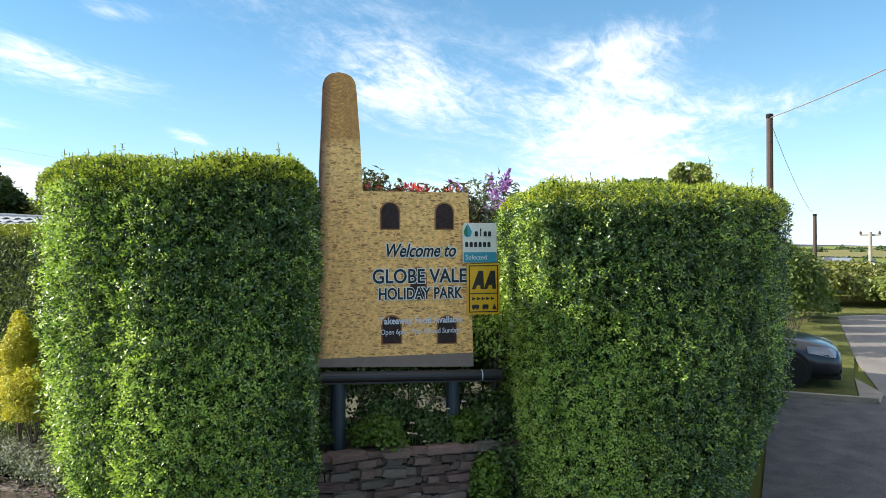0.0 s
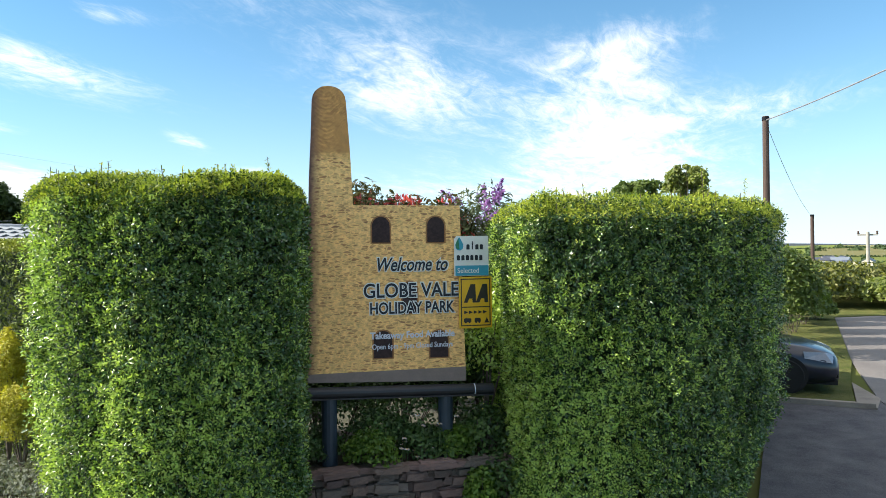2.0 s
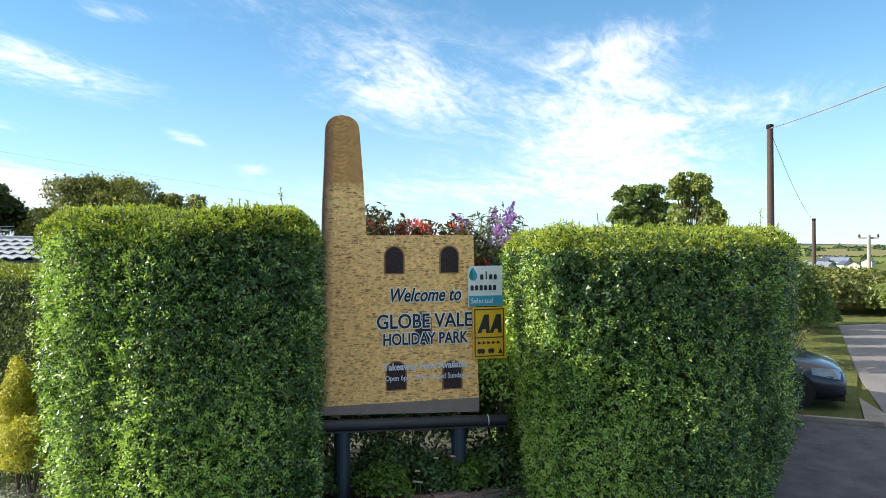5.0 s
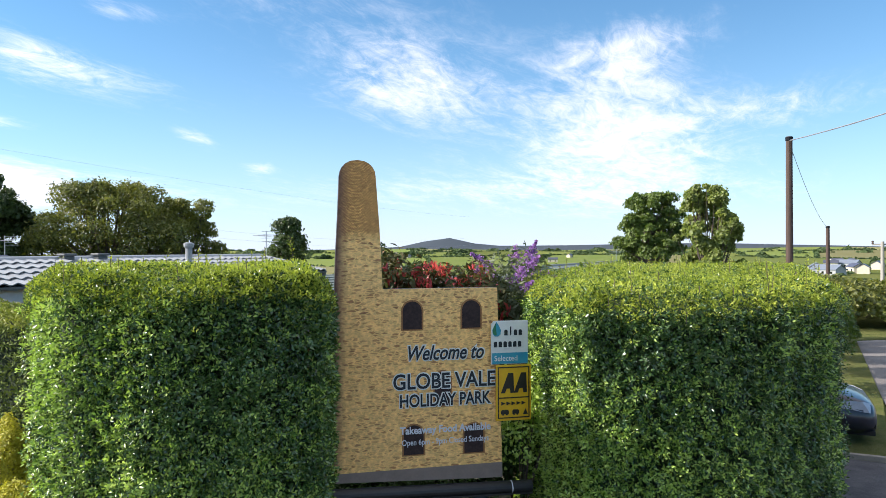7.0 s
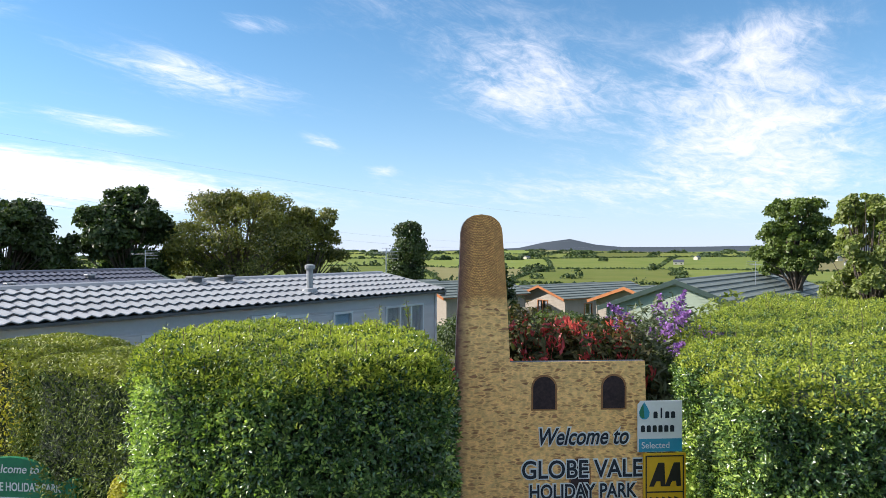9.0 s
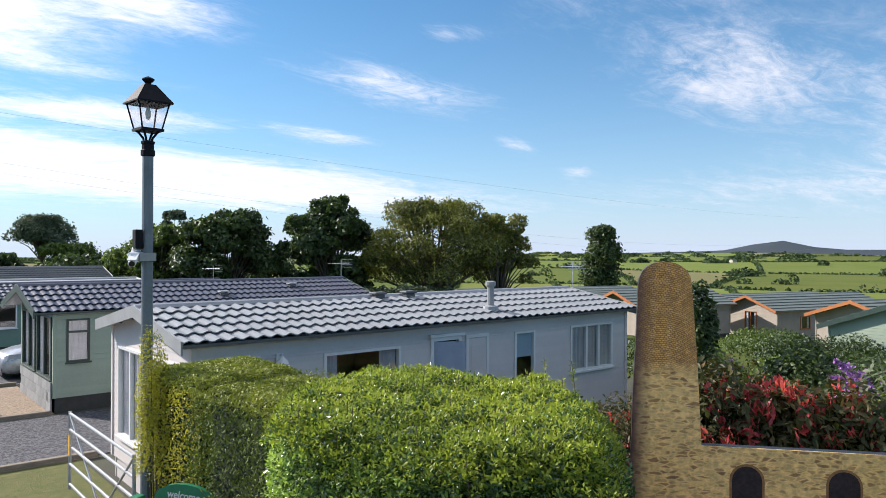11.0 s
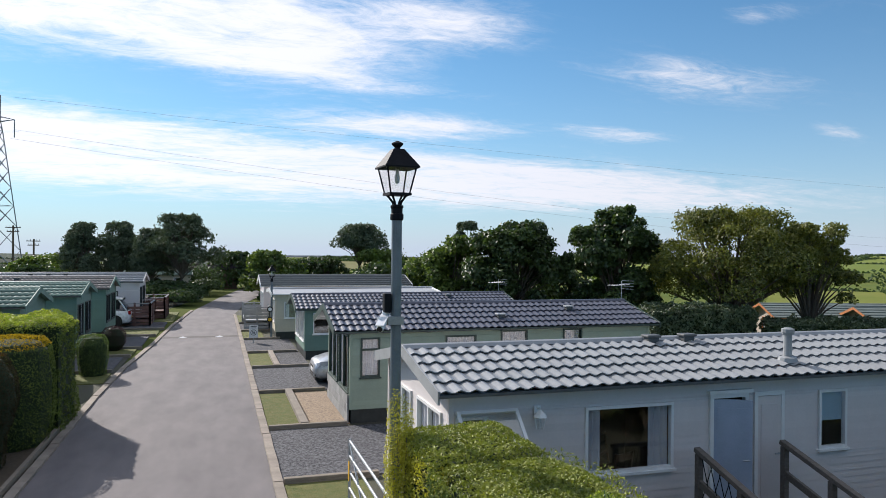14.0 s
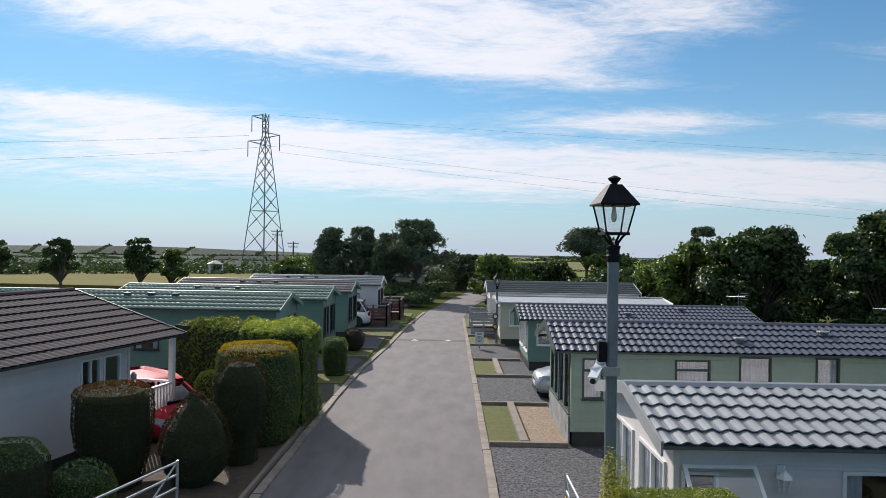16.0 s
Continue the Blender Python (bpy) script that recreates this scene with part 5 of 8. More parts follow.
def shoots(rng, p, n, length, width, per=7, up=0.45, stem=0.05):
    """Short leafy shoots at the points p growing out along n: their leaves wind round a stem. Returns vertices (shoot, leaf, 4, 3) and each leaf's place along it."""
    k = len(p)
    axis = n + np.array([0, 0, up]) + rng.normal(0, 0.42, (k, 3))
    axis /= np.linalg.norm(axis, axis=1)[:, None]
    a = np.cross(axis, rng.normal(0, 1, (k, 3)))
    a /= np.linalg.norm(a, axis=1)[:, None] + 1e-9
    b = np.cross(axis, a)
    f = (np.arange(per) + 0.5) / per
    ang = np.arange(per) * 2.4 + rng.uniform(0, 0.8, (k, per))
    radial = np.cos(ang)[..., None] * a[:, None] + np.sin(ang)[..., None] * b[:, None]
    ff = f[None, :, None]
    d = radial * (1.0 - 0.5 * ff) + axis[:, None] * (0.2 + 0.6 * ff) + rng.normal(0, 0.22, (k, per, 3))
    d /= np.linalg.norm(d, axis=2)[..., None]
    nrm = axis[:, None] * (0.95 - 0.4 * ff) - radial * (0.2 + 0.5 * ff) + rng.normal(0, 0.3, (k, per, 3))
    nrm -= (nrm * d).sum(2)[..., None] * d
    nrm /= np.linalg.norm(nrm, axis=2)[..., None] + 1e-9
    s = np.cross(d, nrm)
    size = rng.uniform(0.7, 1.25, (k, per, 1)) * (1.1 - 0.3 * ff)
    ln, wd = length * size, width * size
    base = p[:, None] + axis[:, None] * ((ff - 0.75) * stem) + radial * 0.004
    mid = base + d * ln * 0.45
    v = np.stack([base, mid + s * wd / 2 + nrm * wd * 0.2, base + d * ln - nrm * wd * 0.12, mid - s * wd / 2 + nrm * wd * 0.2], 2)
    return v, np.broadcast_to(f, (k, per))


def leaf_faces(v):
    v = v.reshape(-1, 3)
    i = np.arange(len(v) // 4)[:, None] * 4
    return v, np.concatenate([i + [0, 2, 1], i + [0, 3, 2]], 1).reshape(-1, 3)


def privet_hedge(poly, z0, z1, label, n_side, n_top, seed, front, leaf=(0.033, 0.0155), sprigs=60, foot=0.3, way=(1, 0), shade_at=(0, 0), shade_way=(1, 0)):
    """A clipped privet hedge made of leafy shoots: pale young leaves at the tips and lower down, dark ones within; more
    dark ones imitate shade high up and towards one end.
    """
    rng = np.random.default_rng(seed)
    ob = empty("hedge", None, label, "hedge")
    inner = np.array(shrink(poly, 0.24))
    narrow = np.array(shrink(poly, 0.24 + foot * 1.3))
    k = len(inner)
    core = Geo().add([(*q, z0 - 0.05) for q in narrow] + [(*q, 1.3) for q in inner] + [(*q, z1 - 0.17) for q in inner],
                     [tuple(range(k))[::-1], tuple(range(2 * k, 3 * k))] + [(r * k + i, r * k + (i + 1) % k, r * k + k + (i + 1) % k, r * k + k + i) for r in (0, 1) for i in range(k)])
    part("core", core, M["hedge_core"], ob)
    p, n, top = outline_points(rng, poly, z0, z1, n_side, n_top, 0.24, 0.05, seed, front, foot, way)
    p = p + n * (bumps(p, 17.0, seed + 3) * 0.03 + 0.014 - np.minimum(rng.exponential(0.05, len(p)), 0.2))[:, None]
    v, f = shoots(rng, p, n, *leaf, 6)
    v[top > 0.5] = p[top > 0.5][:, None, None] + (v[top > 0.5] - p[top > 0.5][:, None, None]) * 0.85
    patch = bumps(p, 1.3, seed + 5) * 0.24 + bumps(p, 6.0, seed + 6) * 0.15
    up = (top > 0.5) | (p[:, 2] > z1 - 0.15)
    # shade put in as darker leaves, on the upper face and towards one end
    shade_band = np.clip((p[:, 2] - 1.75) / 0.7 + bumps(p, 1.1, seed + 8) * 0.6, 0, 1)
    along = (p[:, :2] - np.array(shade_at)) @ np.array(shade_way)
    shade_share = np.maximum(shade_band * np.clip((along + 0.9) / 0.6, 0, 1), np.clip(along / 0.7, 0, 1))
    flush = rng.random(len(p)) < np.where(up, 0.85, 0.84 + patch - 0.62 * shade_share)
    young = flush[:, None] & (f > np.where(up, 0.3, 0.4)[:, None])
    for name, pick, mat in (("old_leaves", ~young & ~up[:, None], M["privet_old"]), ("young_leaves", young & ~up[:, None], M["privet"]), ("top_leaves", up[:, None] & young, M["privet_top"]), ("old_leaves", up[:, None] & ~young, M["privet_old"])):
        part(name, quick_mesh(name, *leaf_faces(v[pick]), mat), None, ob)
    g, at, way = Geo(), [], []
    for t in p[up][rng.choice(up.sum(), sprigs)]:
        h = rng.uniform(0.04, 0.12) * (2.2 if rng.random() < 0.1 else 1)
        tip = t + [*(rng.normal(0, 0.12, 2) * h), h]
        g.bar(t - [0, 0, 0.05], tip, 0.0025, 4)
        for q in np.arange(0.1, 1.0, 0.03 / h):
            at.append(t + (tip - t) * q)
            way.append((0, 0, 1.0))
    sv, _ = shoots(rng, np.array(at), np.array(way), leaf[0] * 0.85, leaf[1] * 0.8, 4, 0.6, 0.03)
    tagged(part("sprig", quick_mesh("sprigs", *leaf_faces(sv), M["privet_top"]), None, ob), kind="stuff")
    tagged(part("sprig_stem", g, M["bark"], ob), kind="stuff")
    return ob


def hedge(name, poly, z0, z1, label, side_mat, top_mat, n_side, n_top, leaf=(0.045, 0.021), seed=1, sprigs=0, core_in=0.14, bulge=0.05, spread=0.75, category="hedge", rim=0.14):
    rng = np.random.default_rng(seed)
    ob = empty(name, None, label, category)
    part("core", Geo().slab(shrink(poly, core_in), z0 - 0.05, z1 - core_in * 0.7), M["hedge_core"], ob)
    p, n, top = outline_points(rng, poly, z0, z1, n_side, n_top, rim, bulge, seed)
    depth = rng.exponential(0.035, len(p))[:, None]
    p = p - n * np.minimum(depth, 0.12)
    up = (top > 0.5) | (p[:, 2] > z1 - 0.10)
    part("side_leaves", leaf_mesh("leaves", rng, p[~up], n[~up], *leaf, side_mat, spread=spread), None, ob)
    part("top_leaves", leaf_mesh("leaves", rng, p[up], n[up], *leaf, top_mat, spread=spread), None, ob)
    if sprigs:
        tops = p[up][rng.choice(up.sum(), sprigs)]
        pts, nrm, g = [], [], Geo()
        for t in tops:
            h = rng.uniform(0.04, 0.13) * (2.0 if rng.random() < 0.12 else 1)
            lean = rng.normal(0, 0.12, 2)
            g.bar(t - [0, 0, 0.05], t + [lean[0] * h, lean[1] * h, h], 0.0025, 4)
            for k in range(int(h / 0.013)):
                f = rng.uniform(0.1, 1.05)
                pts.append(t + [lean[0] * h * f + rng.normal(0, 0.012), lean[1] * h * f + rng.normal(0, 0.012), h * f])
                nrm.append(rng.normal(0, 1, 3))
        tagged(part("sprig", leaf_mesh("sprigs", rng, pts, nrm, leaf[0] * 0.85, leaf[1] * 0.8, top_mat), None, ob), kind="stuff")
        tagged(part("sprig_stem", g, M["bark"], ob), kind="stuff")
    return ob


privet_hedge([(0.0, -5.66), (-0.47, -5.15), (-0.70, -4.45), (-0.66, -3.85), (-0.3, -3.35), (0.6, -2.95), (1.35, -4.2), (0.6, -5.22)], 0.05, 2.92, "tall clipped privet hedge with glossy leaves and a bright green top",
             20500, 8600, 11, (-3.0, -8.0), sprigs=70, foot=0.3, way=(-0.8, 0.6), shade_at=(-0.4, -5.2), shade_way=(0.68, -0.73))
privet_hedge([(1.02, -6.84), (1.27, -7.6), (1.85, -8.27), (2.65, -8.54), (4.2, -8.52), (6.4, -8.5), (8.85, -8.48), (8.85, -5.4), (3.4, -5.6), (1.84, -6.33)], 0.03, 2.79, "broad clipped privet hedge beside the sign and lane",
             31500, 20000, 12, (-4.2, -8.0), sprigs=190, foot=0.5, way=(0.45, -0.89), shade_at=(1.2, -7.35), shade_way=(0.6, -0.8))
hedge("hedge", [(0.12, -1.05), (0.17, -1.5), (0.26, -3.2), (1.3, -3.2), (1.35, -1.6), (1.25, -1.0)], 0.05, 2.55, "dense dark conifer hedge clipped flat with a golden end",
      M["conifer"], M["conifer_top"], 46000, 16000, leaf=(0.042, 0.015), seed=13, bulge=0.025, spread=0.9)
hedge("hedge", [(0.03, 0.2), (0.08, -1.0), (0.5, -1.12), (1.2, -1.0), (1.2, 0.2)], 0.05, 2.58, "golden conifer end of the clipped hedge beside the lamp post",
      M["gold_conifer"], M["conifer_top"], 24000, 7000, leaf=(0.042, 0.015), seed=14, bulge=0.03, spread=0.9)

# ---- the sign: a board cut as an engine house with its chimney ----
SIGN = Matrix.Translation((1.1, -5.6, 0)) @ Matrix.Rotation(math.atan2(-0.785, 0.62), 4, "Z")


def stone_print():
    """A printed picture of rough yellow stonework, with small bricks in the upper chimney."""
    m = bpy.data.materials.new("stone_print")
    m.use_nodes = True
    nt = m.node_tree
    b = nt.nodes["Principled BSDF"]
    b.inputs["Roughness"].default_value = 0.6
    co = nt.nodes.new("ShaderNodeTexCoord")
    warp = nt.nodes.new("ShaderNodeTexNoise")
    warp.inputs["Scale"].default_value, warp.inputs["Detail"].default_value = 22, 5
    nt.links.new(co.outputs["Object"], warp.inputs["Vector"])
    shift = nt.nodes.new("ShaderNodeVectorMath")
    shift.operation = "MULTIPLY_ADD"
    nt.links.new(warp.outputs["Color"], shift.inputs[0])
    shift.inputs[1].default_value = (0.03, 0, 0.016)
    nt.links.new(co.outputs["Object"], shift.inputs[2])

    def layer(scale, joint, dark, random):
        mp = nt.nodes.new("ShaderNodeMapping")
        mp.inputs["Scale"].default_value = scale
        nt.links.new(shift.outputs[0], mp.inputs[0])
        cell, edge = nt.nodes.new("ShaderNodeTexVoronoi"), nt.nodes.new("ShaderNodeTexVoronoi")
        edge.feature = "DISTANCE_TO_EDGE"
        for n in (cell, edge):
            n.inputs["Scale"].default_value, n.inputs["Randomness"].default_value = 1.0, random
            nt.links.new(mp.outputs[0], n.inputs["Vector"])
        sep = nt.nodes.new("ShaderNodeSeparateColor")
        nt.links.new(cell.outputs["Color"], sep.inputs[0])
        ramp = nt.nodes.new("ShaderNodeValToRGB")
        cr = ramp.color_ramp
        cr.elements[0].color, cr.elements[1].color = (0.36, 0.165, 0.06, 1), (0.30, 0.135, 0.055, 1)
        for p, c in ((0.12, (0.48, 0.23, 0.08, 1)), (0.2, (0.74, 0.43, 0.15, 1)), (0.42, (0.82, 0.52, 0.2, 1)), (0.58, (0.66, 0.37, 0.13, 1)), (0.7, (0.52, 0.27, 0.10, 1)), (0.8, (0.80, 0.49, 0.18, 1)), (0.93, (0.46, 0.23, 0.09, 1))):
            cr.elements.new(p).color = c
        nt.links.new(sep.outputs[0], ramp.inputs[0])
        rng = nt.nodes.new("ShaderNodeMapRange")
        nt.links.new(edge.outputs[0], rng.inputs[0])
        rng.inputs[1].default_value, rng.inputs[2].default_value = 0.0, joint
        mix = nt.nodes.new("ShaderNodeMixRGB")
        nt.links.new(rng.outputs[0], mix.inputs[0])
        mix.inputs[1].default_value = dark
        nt.links.new(ramp.outputs[0], mix.inputs[2])
        return mix.outputs[0]

    # stones of different length lie in uneven rows
    rubble = layer((21, 1, 62), 0.2, (0.90, 0.57, 0.20, 1), 1.0)
    flat = nt.nodes.new("ShaderNodeMapping")
    flat.inputs["Rotation"].default_value = (-math.pi / 2, 0, 0)
    bow = nt.nodes.new("ShaderNodeSeparateXYZ")
    nt.links.new(shift.outputs[0], bow.inputs[0])
    across, rise, whole = nt.nodes.new("ShaderNodeMath"), nt.nodes.new("ShaderNodeMath"), nt.nodes.new("ShaderNodeMath")
    across.operation, rise.operation, whole.operation = "ADD", "MULTIPLY", "MULTIPLY_ADD"
    nt.links.new(bow.outputs[0], across.inputs[0])
    across.inputs[1].default_value = 0.395
    nt.links.new(across.outputs[0], rise.inputs[0])
    nt.links.new(across.outputs[0], rise.inputs[1])
    nt.links.new(rise.outputs[0], whole.inputs[0])
    whole.inputs[1].default_value = 2.2
    nt.links.new(bow.outputs[2], whole.inputs[2])
    bent = nt.nodes.new("ShaderNodeCombineXYZ")
    nt.links.new(bow.outputs[0], bent.inputs[0])
    nt.links.new(bow.outputs[1], bent.inputs[1])
    nt.links.new(whole.outputs[0], bent.inputs[2])
    nt.links.new(bent.outputs[0], flat.inputs[0])
    courses = nt.nodes.new("ShaderNodeTexBrick")
    nt.links.new(flat.outputs[0], courses.inputs["Vector"])
    for key, value in (("Color1", (0.76, 0.42, 0.115, 1)), ("Color2", (0.54, 0.27, 0.075, 1)), ("Mortar", (0.27, 0.115, 0.038, 1)), ("Scale", 1.0), ("Mortar Size", 0.0021), ("Mortar Smooth", 0.5), ("Brick Width", 0.0172), ("Row Height", 0.0102)):
        courses.inputs[key].default_value = value
    brick = courses.outputs["Color"]
    sep = nt.nodes.new("ShaderNodeSeparateXYZ")
    nt.links.new(shift.outputs[0], sep.inputs[0])
    step = nt.nodes.new("ShaderNodeMapRange")
    nt.links.new(sep.outputs[2], step.inputs[0])
    step.inputs[1].default_value, step.inputs[2].default_value = 3.12, 3.2
    both = nt.nodes.new("ShaderNodeMixRGB")
    nt.links.new(step.outputs[0], both.inputs[0])
    nt.links.new(rubble, both.inputs[1])
    nt.links.new(brick, both.inputs[2])
    grain = nt.nodes.new("ShaderNodeTexNoise")
    grain.inputs["Scale"].default_value, grain.inputs["Detail"].default_value = 42, 8
    nt.links.new(co.outputs["Object"], grain.inputs["Vector"])
    hsv = nt.nodes.new("ShaderNodeHueSaturation")
    val = nt.nodes.new("ShaderNodeMapRange")
    nt.links.new(grain.outputs[0], val.inputs[0])
    val.inputs[1].default_value, val.inputs[2].default_value, val.inputs[3].default_value, val.inputs[4].default_value = 0.3, 0.7, 0.78, 1.28
    nt.links.new(val.outputs[0], hsv.inputs["Value"])
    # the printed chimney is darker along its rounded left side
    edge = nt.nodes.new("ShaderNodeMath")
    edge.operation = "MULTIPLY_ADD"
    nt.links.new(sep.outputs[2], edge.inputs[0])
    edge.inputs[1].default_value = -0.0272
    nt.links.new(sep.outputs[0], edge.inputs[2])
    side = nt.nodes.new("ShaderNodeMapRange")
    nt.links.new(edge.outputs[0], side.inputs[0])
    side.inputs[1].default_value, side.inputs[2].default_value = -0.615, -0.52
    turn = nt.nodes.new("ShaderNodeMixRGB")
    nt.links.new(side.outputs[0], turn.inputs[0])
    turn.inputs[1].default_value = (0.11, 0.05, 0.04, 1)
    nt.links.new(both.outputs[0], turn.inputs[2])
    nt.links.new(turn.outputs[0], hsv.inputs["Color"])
    nt.links.new(hsv.outputs[0], b.inputs["Base Color"])
    return m


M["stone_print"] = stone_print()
M["sign_dark"] = material("sign_dark", (0.022, 0.014, 0.015), 0.9, second=(0.05, 0.03, 0.03), grain=30, amount=0.7, bump=0.0)
M["sign_plinth"] = material("sign_plinth", (0.25, 0.2, 0.175), 0.85, second=(0.19, 0.155, 0.135), grain=8, amount=0.7, bump=0.0)
M["sign_arch"] = material("sign_arch", (0.36, 0.17, 0.06), 0.8, second=(0.26, 0.12, 0.045), grain=60, amount=0.8, bump=0.0)
M["sign_navy"] = material("sign_navy", (0.005, 0.014, 0.026), 0.5, second=(0.004, 0.011, 0.02), grain=8, amount=0.4, bump=0.0)
M["sign_white"] = material("sign_white", (0.74, 0.76, 0.74), 0.4, second=(0.68, 0.7, 0.68), grain=8, amount=0.4, bump=0.0)
M["sign_pale"] = material("sign_pale", (0.62, 0.66, 0.74), 0.4, second=(0.56, 0.6, 0.68), grain=8, amount=0.4, bump=0.0)
M["sign_yellow"] = material("sign_yellow", (0.78, 0.46, 0.01), 0.4, second=(0.72, 0.41, 0.01), grain=8, amount=0.4, bump=0.0)
M["sign_black"] = material("sign_black", (0.012, 0.011, 0.01), 0.4, second=(0.02, 0.018, 0.016), grain=8, amount=0.4, bump=0.0)
M["sign_cyan"] = material("sign_cyan", (0.03, 0.32, 0.46), 0.4, second=(0.03, 0.28, 0.41), grain=8, amount=0.4, bump=0.0)
M["sign_green"] = material("sign_green", (0.02, 0.2, 0.09), 0.4, second=(0.015, 0.16, 0.075), grain=8, amount=0.4, bump=0.0)
M["rail_paint"] = material("rail_paint", (0.014, 0.015, 0.019), 0.45, second=(0.022, 0.024, 0.029), grain=6, amount=0.5, bump=0.03)
M["post_paint"] = material("post_paint", (0.028, 0.045, 0.065), 0.5, second=(0.02, 0.035, 0.05), grain=6, amount=0.6, bump=0.05)


def arch(w, h, n=10):
    """A window outline with a round head, from its lower left corner."""
    r = w / 2
    return [(0, 0), (w, 0)] + [(r + r * math.cos(math.pi * k / n), h - r + r * math.sin(math.pi * k / n)) for k in range(n + 1)]


def letters(name, text, size, at, mat, parent, depth=0.004, shear=0.0, y=-0.022, offset=0.0, width=None, label="", bold=0.0, align="LEFT", space=1.0):
    cu = bpy.data.curves.new(name, "FONT")
    cu.body, cu.size, cu.extrude, cu.shear, cu.offset, cu.align_x, cu.space_character = text, size, depth, shear, offset + bold, align, space
    cu.resolution_u = 4
    tmp = new(name, cu)
    bpy.context.view_layer.update()
    me = bpy.data.meshes.new_from_object(tmp.evaluated_get(bpy.context.evaluated_depsgraph_get()))
    bpy.data.objects.remove(tmp)
    me.materials.clear()
    me.materials.append(mat)
    xs = [v.co.x for v in me.vertices]
    k = width / (max(xs) - min(xs)) if width else 1.0
    x0 = min(xs)
    for v in me.vertices:
        v.co.x = (v.co.x - x0) * k
    return part(name, me, None, parent, label, m=pose(at[0], y, at[1], 90))


def sign():
    s = empty("sign", SIGN, "printed stone engine house sign with tall chimney on dark rail", "sign")
    left = [(-0.583, 1.45), (-0.572, 2.2), (-0.553, 2.98), (-0.536, 3.3), (-0.525, 3.58)]
    dome = [(-0.519, 3.615), (-0.505, 3.645), (-0.482, 3.670), (-0.448, 3.689), (-0.395, 3.697), (-0.342, 3.689), (-0.306, 3.670), (-0.282, 3.645), (-0.268, 3.615)]
    right = [(-0.262, 3.58), (-0.235, 3.2), (-0.214, 2.765), (0.654, 2.765), (0.69, 1.45)]
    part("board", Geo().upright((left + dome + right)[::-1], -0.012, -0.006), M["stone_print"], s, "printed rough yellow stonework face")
    part("backing", Geo().upright((left + dome + right)[::-1], -0.006, 0.045), M["sign_black"], s, "dark edge of the board")
    part("plinth", Geo().upright([(-0.583, 1.385), (0.692, 1.335), (0.69, 1.45), (-0.583, 1.45)], -0.0125, 0.022), M["sign_plinth"], s)
    for x, z, w, h in ((-0.068, 2.468, 0.142, 0.205), (0.38, 2.468, 0.142, 0.205), (0.172, 1.9, 0.118, 0.25), (-0.063, 1.552, 0.148, 0.215), (0.394, 1.538, 0.148, 0.215)):
        part("printed_window", Geo().upright([(x + a - 0.012, z + b - 0.01) for a, b in arch(w + 0.024, h + 0.022)], -0.0135, -0.011), M["sign_arch"], s)
        part("printed_window", Geo().upright([(x + a, z + b) for a, b in arch(w, h)], -0.0155, -0.0125), M["sign_dark"], s)
    for nm, text, size, at, shear, w in (("welcome_lettering", "Welcome to", 0.15, (-0.028, 2.243), 0.3, 0.575), ("name_lettering", "GLOBE VALE", 0.158, (-0.14, 2.033), 0.0, 0.775), ("name_lettering", "HOLIDAY PARK", 0.128, (-0.09, 1.903), 0.0, 0.69)):
        letters(nm, text, size, (at[0] - 0.007, at[1]), M["sign_white"], s, 0.001, shear, -0.0165, 0.0105, w + 0.018)
        letters(nm, text, size, at, M["sign_navy"], s, 0.001, shear, -0.0195, 0.0025, w)
    letters("food_lettering", "Takeaway Food Available", 0.075, (-0.092, 1.705), M["sign_pale"], s, 0.001, 0, -0.018, 0.002, 0.69)
    letters("hours_lettering", "Open 6pm - 9pm Closed Sundays", 0.06, (-0.078, 1.622), M["sign_pale"], s, 0.001, 0, -0.018, 0.0005, 0.66)
    rail = part("rail", Geo().bar((-0.72, -0.05, 1.315), (0.905, -0.05, 1.265), 0.046, 16), M["rail_paint"], s, "dark painted steel rail", smooth=False)
    part("rail_lip", Geo().beam((-0.72, -0.04, 1.272), (0.905, -0.04, 1.222), 0.09, 0.012), M["rail_paint"], s)
    part("joint_band", Geo().bar((0.742, -0.05, 1.27), (0.75, -0.05, 1.27), 0.047, 16), M["sign_pale"], s, "pale joint band")
    for x in (-0.42, 0.513):
        part("post", Geo().bar((x, -0.02, 0.3), (x, -0.02, 1.28), 0.060, 16), M["post_paint"], s, "grey-blue steel post")
    # two small plates beside the board
    p = empty("sign", SIGN, "small white and turquoise plate with a leaf mark", "sign", "small plates")
    part("plate", Geo().slab([(0.597, 2.19), (0.888, 2.19), (0.888, 2.515), (0.617, 2.515), (0.597, 2.49)], 0.03, 0.04), M["sign_white"], p, m=pose(0, 0, 0, 90), bevel=0.002)
    part("band", Geo().box(0.605, 0.885, -0.043, -0.040, 2.193, 2.275), M["sign_cyan"], p, "turquoise band")
    letters("lettering", "Selected", 0.058, (0.622, 2.215), M["sign_white"], p, 0.0008, 0, -0.044, 0.0, 0.18)
    tear = [(0.0, 0.062), (0.02, 0.03), (0.034, 0.0), (0.03, -0.03), (0.012, -0.046), (-0.012, -0.046), (-0.03, -0.03), (-0.034, 0.0), (-0.02, 0.03)]
    mark = part("leaf_mark", Geo().upright([(0.640 + a, 2.445 + b) for a, b in tear], -0.043, -0.040), M["sign_cyan"], p, "green and blue leaf mark")
    part("leaf_half", Geo().upright([(0.636 + a * 0.7 - 0.004, 2.447 + b * 0.85) for a, b in tear if a <= 0.012] , -0.0445, -0.042), M["sign_green"], mark)
